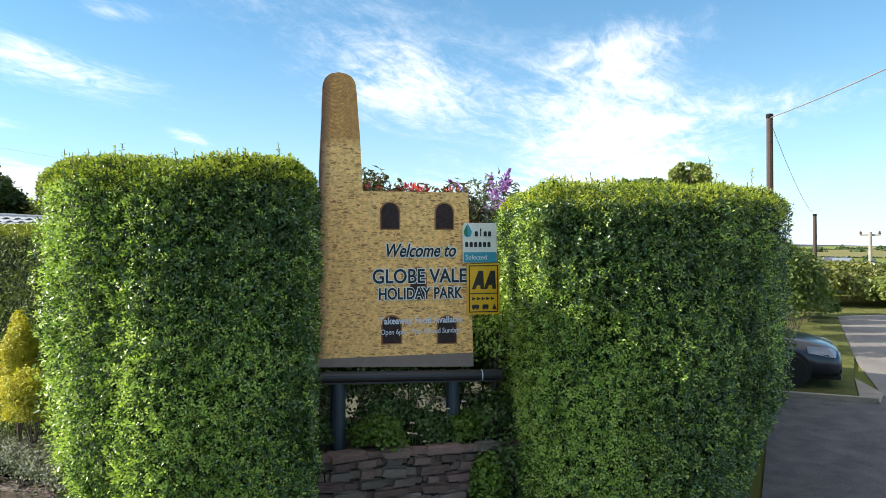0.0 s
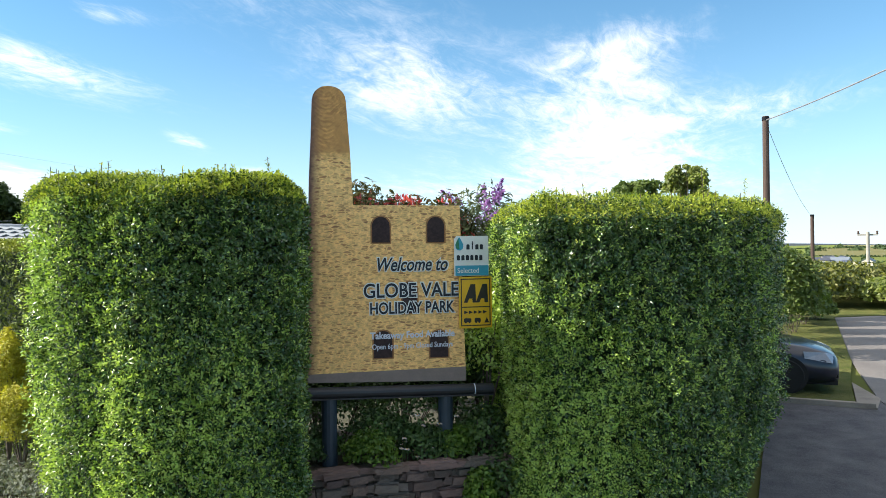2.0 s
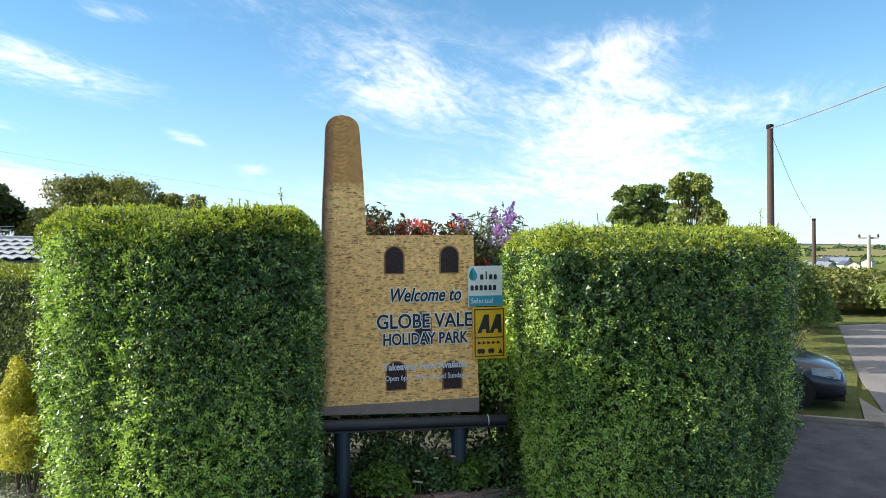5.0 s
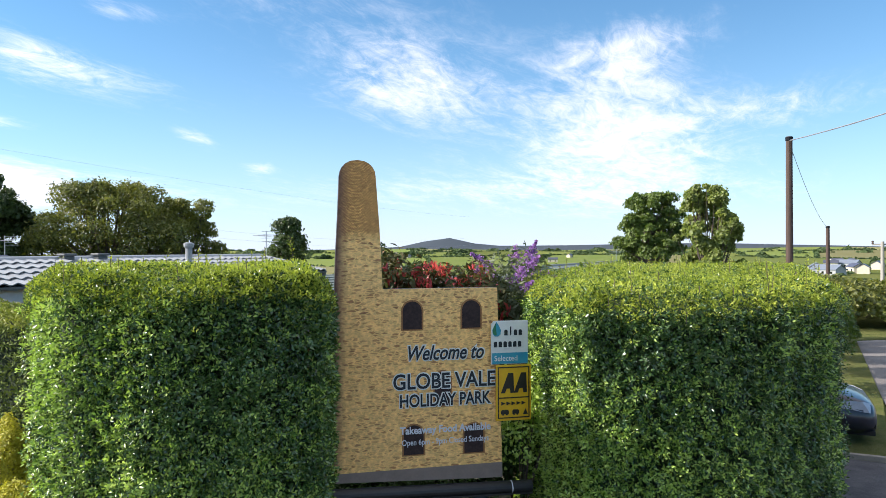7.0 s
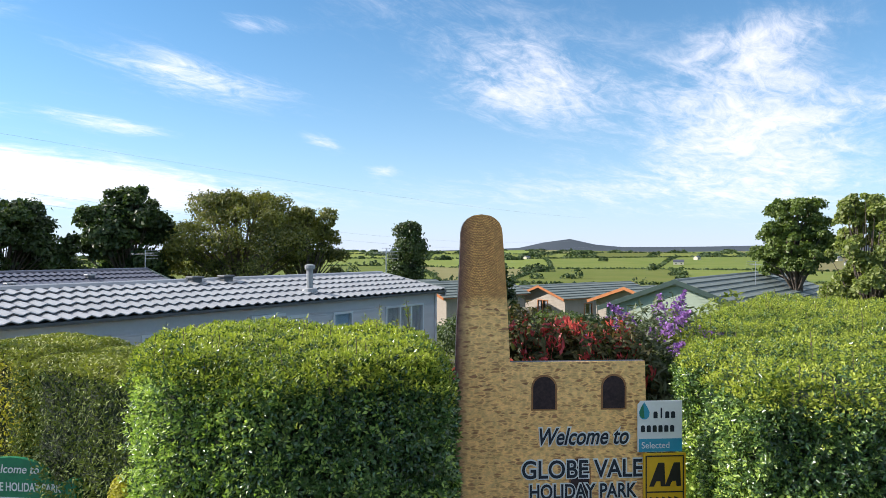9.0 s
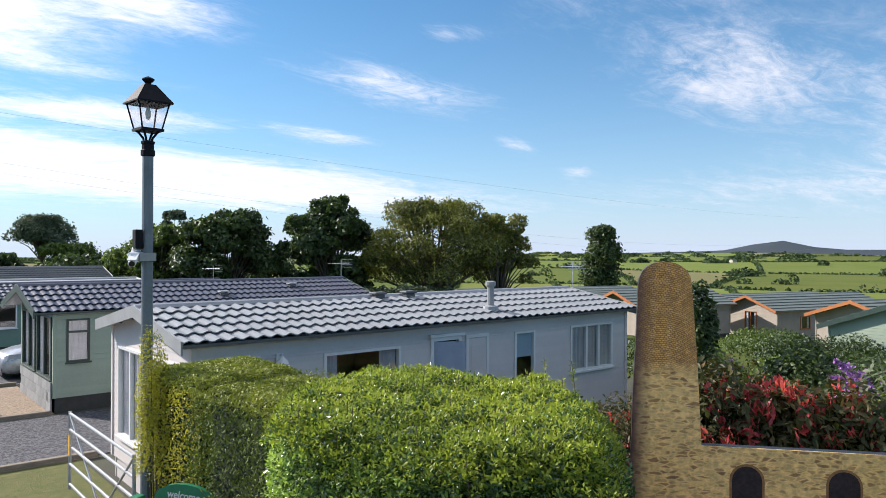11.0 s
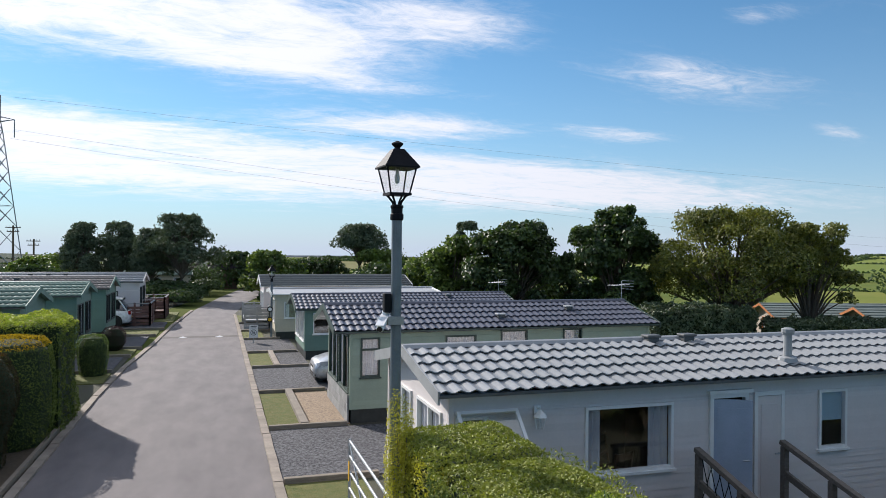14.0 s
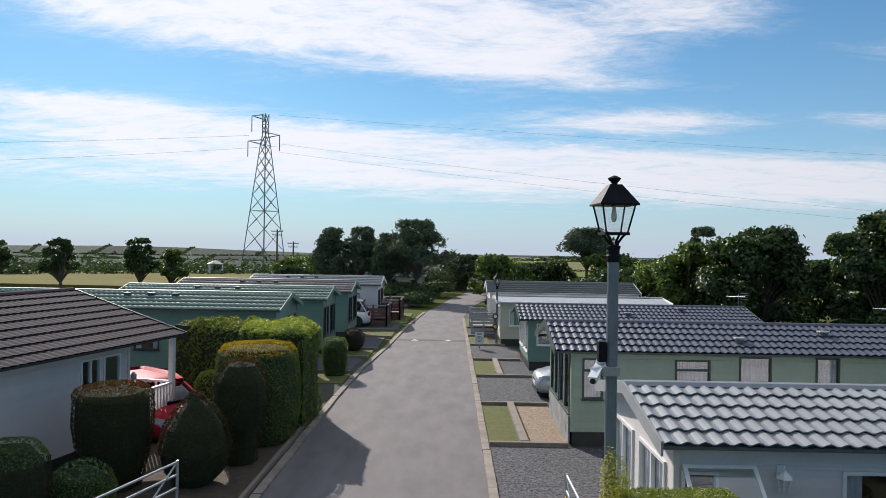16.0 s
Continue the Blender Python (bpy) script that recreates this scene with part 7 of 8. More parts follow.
# ---- clipped shrubs and cars on the west side of the road ----
M["yew"] = leaf_material("yew", (0.036, 0.031, 0.018), (0.075, 0.062, 0.03), 0.75, 0.12, patch=3, spec=0.1)
# brown and gold tops hold the glow of low sun from behind as colour
M["backlit_brown_top"] = leaf_material("backlit_brown_top", (0.06, 0.035, 0.012), (0.17, 0.085, 0.025), 0.8, 0.15, patch=4, spec=0.1)
M["backlit_gold_top"] = leaf_material("backlit_gold_top", (0.24, 0.17, 0.012), (0.56, 0.36, 0.02), 0.75, 0.3, patch=3, spec=0.1)
M["grey_leaf"] = leaf_material("grey_leaf", (0.11, 0.13, 0.09), (0.27, 0.29, 0.22), 0.7, 0.2, patch=3)
M["purple_leaf"] = leaf_material("purple_leaf", (0.025, 0.01, 0.012), (0.07, 0.025, 0.03), 0.5, 0.15, patch=3)


def topiary(x, y, profile, side_mat, top_mat, label, n=12000, seed=1, leaf=(0.045, 0.0185), category="topiary", sides=14):
    """A clipped shrub turned from rings of (radius, height)."""
    rng = np.random.default_rng(seed)
    t = empty("topiary" if category == "topiary" else "shrub", pose(x, y, 0, 0, 0, rng.uniform(0, 90)), label, category)
    prof = np.array(profile, float)
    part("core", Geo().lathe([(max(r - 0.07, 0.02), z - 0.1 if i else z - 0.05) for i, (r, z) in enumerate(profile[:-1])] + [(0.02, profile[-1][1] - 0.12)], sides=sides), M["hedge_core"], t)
    seg = np.hypot(*np.diff(prof, axis=0).T) * (prof[:-1, 0] + prof[1:, 0] + 0.02)
    which = rng.choice(len(seg), n, p=seg / seg.sum())
    f = rng.uniform(0, 1, n)
    r = prof[which, 0] + (prof[which + 1, 0] - prof[which, 0]) * f
    z = prof[which, 1] + (prof[which + 1, 1] - prof[which, 1]) * f
    a = rng.uniform(0, math.tau, n)
    dr, dz = (prof[which + 1] - prof[which]).T
    ln = np.hypot(dr, dz)
    nr, nz = dz / ln, -dr / ln
    nrm = np.stack([np.cos(a) * nr, np.sin(a) * nr, nz], 1)
    p = np.stack([np.cos(a) * r, np.sin(a) * r, z], 1)
    p += nrm * (bumps(p, 4, seed) * 0.03 - rng.exponential(0.018, n))[:, None]
    top = nrm[:, 2] > 0.55
    part("side_leaves", leaf_mesh("leaves", rng, p[~top], nrm[~top], *leaf, side_mat, spread=0.85), None, t)
    if top.any():
        part("top_leaves", leaf_mesh("leaves", rng, p[top], nrm[top], *leaf, top_mat, spread=0.85), None, t)
    return t


topiary(-8.05, 7.3, [(0.54, 0.05), (0.66, 0.6), (0.75, 1.3), (0.74, 1.86), (0.65, 1.98), (0.32, 2.03), (0.0, 2.04)], M["yew"], M["backlit_brown_top"], "drum-shaped clipped yew with a brown flat top, coloured for backlight", 13000, 3)
topiary(-6.52, 7.55, [(0.35, 0.05), (0.6, 0.35), (0.72, 0.8), (0.6, 1.25), (0.35, 1.62), (0.1, 1.86), (0.0, 1.9)], M["yew"], M["yew"], "onion-shaped dark clipped yew", 10000, 4)
topiary(-6.05, 9.0, [(0.38, 0.05), (0.42, 0.7), (0.55, 0.95), (0.64, 1.4), (0.58, 1.9), (0.38, 2.25), (0.0, 2.36)], M["yew"], M["backlit_brown_top"], "dark clipped yew with a domed head", 11000, 5)
topiary(-6.2, 10.9, [(0.9, 0.05), (1.05, 0.7), (1.05, 1.5), (0.95, 2.2), (0.8, 2.36), (0.4, 2.42), (0.0, 2.43)], M["conifer"], M["backlit_gold_top"], "broad clipped conifer with a golden flat top, coloured for backlight", 18000, 6)
topiary(-5.75, 19.9, [(0.42, 0.05), (0.5, 0.6), (0.5, 1.15), (0.36, 1.38), (0.0, 1.44)], M["tree_mid"], M["tree_mid"], "small clipped green shrub beside the kerb", 6000, 7, category="shrub")
topiary(-8.9, 5.3, [(0.6, 0.05), (0.7, 0.6), (0.65, 1.1), (0.45, 1.4), (0.0, 1.5)], M["yew"], M["tree_mid"], "rounded dark green shrub before the lodge", 7000, 8, category="shrub")
topiary(-8.0, 6.05, [(0.5, 0.05), (0.6, 0.35), (0.5, 0.7), (0.3, 0.85), (0.0, 0.9)], M["tree_mid"], M["privet_old"], "low bright green shrub before the lodge", 5000, 9, category="shrub")
topiary(-7.9, 12.6, [(0.4, 0.05), (0.5, 0.5), (0.45, 1.1), (0.3, 1.35), (0.0, 1.42)], M["privet_top"], M["privet_top"], "bright green shrub beside the red car", 5000, 10, category="shrub")
topiary(-5.9, 26.2, [(0.3, 0.05), (0.5, 0.35), (0.5, 0.75), (0.3, 1.0), (0.0, 1.06)], M["purple_leaf"], M["purple_leaf"], "round dark purple-leaved shrub", 4000, 11, category="shrub")
# the first hedge's top takes paler leaves to imitate sun above shaded sides
hedge("hedge", [(-5.18, 11.7), (-5.22, 14.2), (-7.3, 14.7), (-7.2, 12.7), (-6.4, 11.9)], 0.05, 2.6, "clipped green hedge beside the kerb, top coloured brighter for sun", M["conifer"], M["privet_top"], 17000, 8000, leaf=(0.06, 0.03), seed=31, bulge=0.14, rim=0.3)
hedge("hedge", [(-7.2, 13.0), (-7.1, 14.9), (-9.6, 15.6), (-9.7, 14.3)], 0.05, 2.5, "looser green hedge between the lodge and the caravan", M["conifer"], M["conifer_top"], 11000, 6000, leaf=(0.08, 0.04), seed=32, bulge=0.2, rim=0.3)

M["glass_dark"] = material("glass_dark", (0.012, 0.014, 0.016), 0.05, spec=0.8, bump=0.0)
M["tyre"] = material("tyre", (0.015, 0.015, 0.015), 0.85, bump=0.1)
M["rim"] = material("rim", (0.5, 0.5, 0.52), 0.3, 0.8, bump=0.0)
M["headlight"] = material("headlight", (0.3, 0.32, 0.36), 0.1, bump=0.0, coat=0.6)
M["tail_light"] = material("tail_light", (0.35, 0.01, 0.01), 0.2, bump=0.0, coat=0.6)


def car(m, paint, label, L=4.1, W=1.72, H=1.45, roof_back=0.92):
    """A hatchback: nose towards +x."""
    c = empty("car", m, label, "car")
    half = L / 2

    def loft(stations, name, mat, parent=c):
        g, rings = Geo(), []
        for x, wb, wt, zb, zm, zt in stations:
            rings.append([(x, -wb * 0.9, zb), (x, -wb, zb + 0.12), (x, -wb, zm), (x, -wt, zt - 0.03), (x, -wt * 0.85, zt), (x, wt * 0.85, zt), (x, wt, zt - 0.03), (x, wb, zm), (x, wb, zb + 0.12), (x, wb * 0.9, zb)])
        v = [p for r in rings for p in r]
        k = 10
        f = [(i * k + j, i * k + (j + 1) % k, (i + 1) * k + (j + 1) % k, (i + 1) * k + j) for i in range(len(rings) - 1) for j in range(k)]
        f += [tuple(range(k)), tuple(range((len(rings) - 1) * k, len(rings) * k))[::-1]]
        return part(name, g.add(v, f), mat, parent, smooth=True)

    w = W / 2
    body = loft([(-half, w * 0.8, w * 0.72, 0.32, 0.6, 0.82), (-half + 0.12, w * 0.95, w * 0.86, 0.24, 0.66, 0.92), (-half + 0.7, w, w * 0.92, 0.2, 0.72, 0.95), (0.3, w, w * 0.92, 0.2, 0.72, 0.93), (half - 1.05, w, w * 0.9, 0.2, 0.7, 0.92),
                 (half - 0.5, w * 0.98, w * 0.86, 0.2, 0.66, 0.84), (half - 0.2, w * 0.93, w * 0.8, 0.2, 0.6, 0.75), (half - 0.06, w * 0.86, w * 0.72, 0.22, 0.55, 0.69), (half, w * 0.78, w * 0.6, 0.26, 0.48, 0.6)], "body", paint)
    loft([(-half + 0.16, w * 0.86, w * 0.62, 0.86, 0.9, 1.0), (-half + 0.55, w * 0.9, w * 0.72, 0.88, 0.93, H - 0.06), (0.15, w * 0.9, w * 0.72, 0.88, 0.93, H - 0.02), (half - 1.5, w * 0.9, w * 0.7, 0.88, 0.93, H - 0.14), (half - 0.85, w * 0.88, w * 0.8, 0.86, 0.88, 0.93)], "greenhouse", M["glass_dark"])
    loft([(-half + 0.42, w * 0.70, w * 0.6, H - 0.08, H - 0.06, H - 0.05), (-half + 0.7, w * 0.73, w * 0.66, H - 0.05, H - 0.02, H), (0.1, w * 0.73, w * 0.66, H - 0.04, H - 0.01, H + 0.01), (half - 1.5, w * 0.71, w * 0.64, H - 0.14, H - 0.12, H - 0.11)], "roof", paint)
    for s in (1, -1):
        for pts in (((half - 1.48, s * w * 0.72, H - 0.13), (half - 0.86, s * w * 0.85, 0.92)), ((-0.25, s * w * 0.735, H - 0.03), (-0.25, s * w * 0.915, 0.92)), ((-half + 0.6, s * w * 0.73, H - 0.06), (-half + 0.2, s * w * 0.88, 0.92))):
            part("pillar", Geo().beam(*pts, 0.07, 0.05), paint, c)
        part("mirror", Geo().lathe([(0.02, -0.06), (0.09, -0.04), (0.09, 0.04), (0.02, 0.06)], (half - 1.15, s * (w + 0.06), 0.98), 8), paint, c, smooth=True)
        part("headlight", Geo().add([(half - 0.5, s * w * 1.0, 0.64), (half - 0.1, s * w * 0.91, 0.56), (half - 0.03, s * w * 0.62, 0.58), (half - 0.06, s * w * 0.66, 0.69), (half - 0.2, s * w * 0.86, 0.74), (half - 0.52, s * w * 0.97, 0.76), (half - 0.3, s * w * 0.7, 0.6)],
                                    [(0, 1, 4, 5), (1, 2, 3, 4), (0, 6, 1), (1, 6, 2), (2, 6, 3), (3, 6, 4), (4, 6, 5), (5, 6, 0)]), M["headlight"], c)
        part("fog_lamp_bay", Geo().box(half - 0.12, half - 0.01, min(s * w * 0.55, s * w * 0.8), max(s * w * 0.55, s * w * 0.8), 0.29, 0.37), M["tyre"], c)
        part("door_seam", Geo().box(-0.27, -0.255, min(s * w * 0.995, s * w * 1.004), max(s * w * 0.995, s * w * 1.004), 0.3, 0.72), M["tyre"], c)
        part("tail_light", Geo().box(-half - 0.005, -half + 0.12, min(s * w * 0.66, s * w * 0.9), max(s * w * 0.66, s * w * 0.9), 0.7, 0.9), M["tail_light"], c)
        for x in (-half + 0.75, half - 0.8):
            wheel = part("wheel", Geo().bar((x, s * (w - 0.2), 0.31), (x, s * (w + 0.012), 0.31), 0.2, 18), M["rim"], c)
            prof = [(0.19, -0.1), (0.29, -0.1), (0.315, -0.07), (0.315, 0.07), (0.29, 0.1), (0.19, 0.1)]
            part("tyre", Geo().lathe(prof, sides=22), M["tyre"], wheel, m=pose(x, s * (w - 0.085), 0.31, 90), smooth=False)
            part("wheel_arch", Geo().bar((x, s * (w - 0.16), 0.33), (x, s * (w + 0.003), 0.33), 0.355, 24), M["tyre"], c)
    part("number_plate", Geo().box(half - 0.02, half + 0.012, -0.26, 0.26, 0.36, 0.47), M["white_trim"], c)
    part("number_plate", Geo().box(-half - 0.012, -half + 0.02, -0.26, 0.26, 0.5, 0.61), M["sign_yellow"], c)
    part("grille", Geo().box(half - 0.06, half + 0.008, -0.42, 0.42, 0.28, 0.36), M["tyre"], c)
    part("grille", Geo().box(half - 0.06, half + 0.004, -0.36, 0.36, 0.5, 0.56), M["tyre"], c)
    part("bumper", Geo().box(-half - 0.004, half - 0.02, -w * 0.8, w * 0.8, 0.16, 0.24), M["tyre"], c)
    return c


M["paint_red"] = material("paint_red", (0.46, 0.018, 0.045), 0.6, coat=0.0, spec=0.15, bump=0.0, amount=0.2)
M["paint_navy"] = material("paint_navy", (0.008, 0.011, 0.026), 0.3, coat=0.5, bump=0.0, amount=0.2)
M["paint_silver"] = material("paint_silver", (0.55, 0.56, 0.58), 0.3, 0.4, coat=0.7, bump=0.0, amount=0.2)
M["paint_white"] = material("paint_white", (0.75, 0.75, 0.76), 0.3, coat=0.7, bump=0.0, amount=0.2)
car(pose(-9.3, 12.0, -0.12, 0, 0, -38), M["paint_red"], "red hatchback parked beside the lodge", H=1.4)
car(pose(-8.3, 36.4, 0.0, 0, 0, 180), M["paint_white"], "white hatchback parked before a timber deck", H=1.55)
car(pose(3.35, 17.0, 0.0, 0, 0, 180), M["paint_silver"], "silver hatchback parked beside the sage green caravan")
car(pose(9.85, -7.4, 0.02, 0, 0, -90) @ Matrix.Diagonal((1, 1, 0.9, 1)), M["paint_navy"], "dark blue hatchback parked in the bay by the hedge")

# ---- stone walls and planting below the sign ----
M["stone"] = material("stone", (0.225, 0.145, 0.115), 0.9, second=(0.12, 0.09, 0.08), grain=7, fine=40, amount=0.9, bump=0.6, bump_scale=25, random_tint=0.3, bump_far=0.02)
M["grey_stone"] = material("grey_stone", (0.23, 0.19, 0.155), 0.9, second=(0.15, 0.12, 0.1), grain=7, fine=40, amount=0.9, bump=0.6, bump_scale=25, random_tint=0.3, bump_far=0.02)


def on_sign(s, d):
    p = SIGN @ Vector((s, d, 0))
    return p.x, p.y


def stone_mesh(rng, mat):
    """A rough stone of unit size, its corners knocked off unevenly."""
    b = bmesh.new()
    bmesh.ops.create_cube(b, size=1.0)
    bmesh.ops.bevel(b, geom=b.edges[:], offset=0.2, segments=2, affect="EDGES")
    for v in b.verts:
        v.co += Vector((rng.uniform(-.06, .06), rng.uniform(-.04, .04), rng.uniform(-.05, .05)))
    me = bpy.data.meshes.new("stone")
    b.to_mesh(me)
    b.free()
    me.materials.append(mat)
    return me


def stone_wall(m, length, height, label, seed, cap=True):
    """A dry stone wall: x along it, face towards -y."""
    rng = random.Random(seed)
    w = empty("stone_wall", m, label, "wall", kind="structure")
    part("core", Geo().box(0.02, length - 0.02, 0.06, 0.3, -0.05, height - 0.06), M["earth"], w)
    kinds = [stone_mesh(rng, M["stone"] if k % 3 else M["grey_stone"]) for k in range(7)]
    z = -0.03
    while z < height - 0.03:
        h = rng.uniform(0.035, 0.085) if z < height - 0.1 else rng.uniform(0.05, 0.075)
        x = -rng.uniform(0, 0.1)
        while x < length:
            ln = rng.uniform(0.14, 0.44)
            d = rng.uniform(0.16, 0.24)
            last = z + h > height - 0.05
            part("stone", rng.choice(kinds), None, w, m=pose(x + ln / 2, d / 2 - 0.02 - (0.03 if last else 0) + rng.uniform(-.015, .015), z + h / 2, rng.uniform(-4, 4), rng.uniform(-4, 4), rng.uniform(-6, 6)) @ Matrix.Diagonal((ln * 1.03, d, h * 1.15, 1)))
            x += ln + 0.006
        z += h + 0.002
    return w


stone_wall(SIGN @ Matrix.Translation((-0.85, -0.26, 0.0)), 2.0, 0.80, "rough reddish dry stone wall under the sign", 2)
stone_wall(pose(-0.22, -1.0, 0, 0, 0, -85), 3.2, 0.42, "low reddish stone wall before the conifer hedge", 5)
thing("planting_bed", Geo().slab([on_sign(-0.95, -0.05), on_sign(1.2, -0.05), on_sign(1.5, 1.2), on_sign(-0.8, 1.2)], 0.0, 0.70), M["earth"], "dark planting bed of soil behind the stone wall", "flower bed", kind="structure")


def bush(x, y, z, r, h, mat, label, n=2500, leaf=(0.05, 0.028), seed=1, name="shrub", category="shrub", fill=0.55, droop=0.0):
    """A loose leafy bush: stems and a cloud of leaves."""
    rng = np.random.default_rng(seed)
    b = empty(name, pose(x, y, z), label, category)
    g = Geo()
    for k in range(9):
        a = rng.uniform(0, 6.28)
        g.bar((0, 0, -0.05), (r * 0.6 * math.cos(a), r * 0.6 * math.sin(a), h * rng.uniform(0.6, 0.9)), 0.008, 5, 0.003)
    part("stem", g, M["bark"], b)
    d = rng.normal(0, 1, (n, 3))
    d /= np.linalg.norm(d, axis=1)[:, None]
    d[:, 2] = np.where(d[:, 2] < -0.3, -d[:, 2], d[:, 2])
    wob = 1 + 0.3 * bumps(d, 2.5, seed)
    p = d * (rng.uniform(fill, 1.05, n) * wob)[:, None] * [r, r, h * 0.5] + [0, 0, h * 0.52]
    part("leaves", leaf_mesh("leaves", rng, p, d + [0, 0, 0.3], *leaf, mat, spread=0.8, droop=droop), None, b)
    return b


M["red_leaf"] = leaf_material("red_leaf", (0.42, 0.035, 0.05), (0.72, 0.14, 0.15), 0.35, 0.45, patch=3)
M["photinia"] = leaf_material("photinia", (0.03, 0.05, 0.018), (0.12, 0.10, 0.04), 0.5, 0.25, patch=4, spec=0.2, yellow=(0.28, 0.13, 0.07))
M["buddleia_leaf"] = leaf_material("buddleia_leaf", (0.06, 0.085, 0.04), (0.16, 0.19, 0.10), 0.6, 0.25, patch=3)
M["purple_flower"] = leaf_material("purple_flower", (0.2, 0.07, 0.36), (0.48, 0.26, 0.62), 0.7, 0.3, patch=5)
M["pink_flower"] = leaf_material("pink_flower", (0.5, 0.42, 0.45), (0.8, 0.74, 0.76), 0.6, 0.3, patch=5)
M["bed_leaf"] = leaf_material("bed_leaf", (0.03, 0.065, 0.018), (0.11, 0.19, 0.045), 0.5, 0.25, patch=4)
M["bed_bright"] = leaf_material("bed_bright", (0.06, 0.12, 0.015), (0.16, 0.26, 0.03), 0.5, 0.3, patch=4)

for k, (s, d, z, r, h, mat, lab) in enumerate(((-0.12, -0.12, 0.68, 0.20, 0.30, "bed_bright", "low rounded green shrub under the sign"), (0.02, 0.15, 0.66, 0.26, 0.42, "bed_leaf", "dark green leafy plant in the bed"), (0.34, 0.0, 0.66, 0.22, 0.34, "bed_leaf", "dark green leafy plant in the bed"), (0.6, -0.05, 0.66, 0.18, 0.32, "bed_bright", "bright green plant in the bed"),
                                               (0.85, 0.05, 0.6, 0.3, 0.5, "bed_leaf", "trailing green ivy clump beside the hedge"), (0.95, -0.25, 0.1, 0.28, 0.75, "bed_leaf", "trailing green ivy clump over the wall"), (0.72, -0.33, 0.05, 0.16, 0.7, "bed_bright", "trailing green ivy clump over the wall"), (1.1, -0.4, 0.02, 0.25, 0.6, "bed_leaf", "trailing green ivy clump over the wall"), (-0.5, 0.1, 0.66, 0.2, 0.35, "bed_leaf", "dark green leafy plant in the bed"), (0.3, 0.5, 0.7, 0.5, 0.6, "bed_leaf", "dark shrub behind the sign posts"), (0.95, 0.3, 0.9, 0.35, 1.1, "privet", "loose privet growth beside the hedge"), (-0.3, 0.6, 0.7, 0.45, 0.6, "bed_leaf", "dark shrub behind the sign posts"))):
    x, y = on_sign(s, d)
    bush(x, y, z, r, h, M[mat], lab, 1800, (0.04, 0.024), 70 + k)


def daisy(s, d, z, seed):
    rng = np.random.default_rng(seed)
    x, y = on_sign(s, d)
    f = empty("flower", pose(x, y, z), "small pale pink daisy flowers in the bed", "flower", "bed flowers")
    part("stem", Geo().bar((0, 0, -0.12), (0.01, 0, 0.04), 0.003, 4), M["bed_leaf"], f)
    a = np.linspace(0, math.tau, 13)[:-1]
    p = np.stack([np.cos(a) * 0.014, np.sin(a) * 0.014, np.full(12, 0.045)], 1)
    part("petal", leaf_mesh("petal", rng, p, np.tile([0, -0.4, 1.0], (12, 1)), 0.026, 0.012, M["pink_flower"], spread=0.2), None, f)
    part("eye", Geo().lathe([(0.008, 0.044), (0.007, 0.05), (0.002, 0.052)], sides=8), M["sign_yellow"], f)


for k in range(22):
    r = random.Random(k)
    daisy(r.choice((0.25, 0.4, 0.55, 0.1)) + r.uniform(-0.1, 0.1), r.uniform(-0.22, 0.0), r.choice((0.78, 0.84, 1.0)) + r.uniform(-0.05, 0.05), k)


def photinia(x, y, z, r, h, seed, n=3400, tips=66):
    """An evergreen with a flush of red shoots at its tips."""
    b = bush(x, y, z, r, h, M["photinia"], "photinia shrub with bright red young shoots", n, (0.075, 0.03), seed, fill=0.45)
    rng = np.random.default_rng(seed + 100)
    pts, nrm = [], []
    for k in range(tips):
        a, q = rng.uniform(0, 6.28), math.sqrt(rng.uniform(0, 1))
        c = np.array([r * q * math.cos(a), r * q * math.sin(a), h * (0.95 - 0.3 * q * q) + rng.normal(0, 0.04)])
        m = rng.integers(5, 10)
        pts.append(c + rng.normal(0, 0.02, (m, 3)) + np.array([0, 0, 0.03]))
        nrm.append(rng.normal(0, 1, (m, 3)) * [1, 1, 0.3])
    part("young_growth", leaf_mesh("shoots", rng, np.concatenate(pts), np.concatenate(nrm), 0.075, 0.026, M["red_leaf"], spread=0.4, droop=-1.6), None, b, "bright red young leaves")["kind"] = "stuff"
    return b


for k, (s, d, r, top) in enumerate(((-0.02, 1.1, 0.36, 2.95), (0.42, 1.15, 0.38, 2.93), (0.8, 1.2, 0.34, 2.86))):
    x, y = on_sign(s, d)
    photinia(x, y, 1.6, r, top - 1.6, 80 + k)
for k, (x, y, r, top) in enumerate(((3.6, -2.6, 0.45, 2.1), (4.6, -3.2, 0.55, 2.2), (5.4, -2.2, 0.6, 1.9), (3.2, -1.6, 0.4, 1.9), (6.2, -3.6, 0.6, 2.1), (7.2, -2.8, 0.6, 1.9))):
    photinia(x, y, 0.6, r, top - 0.6, 90 + k)


for k, (s, d) in enumerate(((-0.45, 0.95), (-0.05, 0.9), (0.35, 1.0), (0.75, 0.85), (1.1, 0.75))):
    x, y = on_sign(s, d)
    bush(x, y, 0.66, 0.34, 1.0, M["bed_leaf"], "dark leafy undergrowth behind the sign", 3000, (0.06, 0.034), 180 + k)


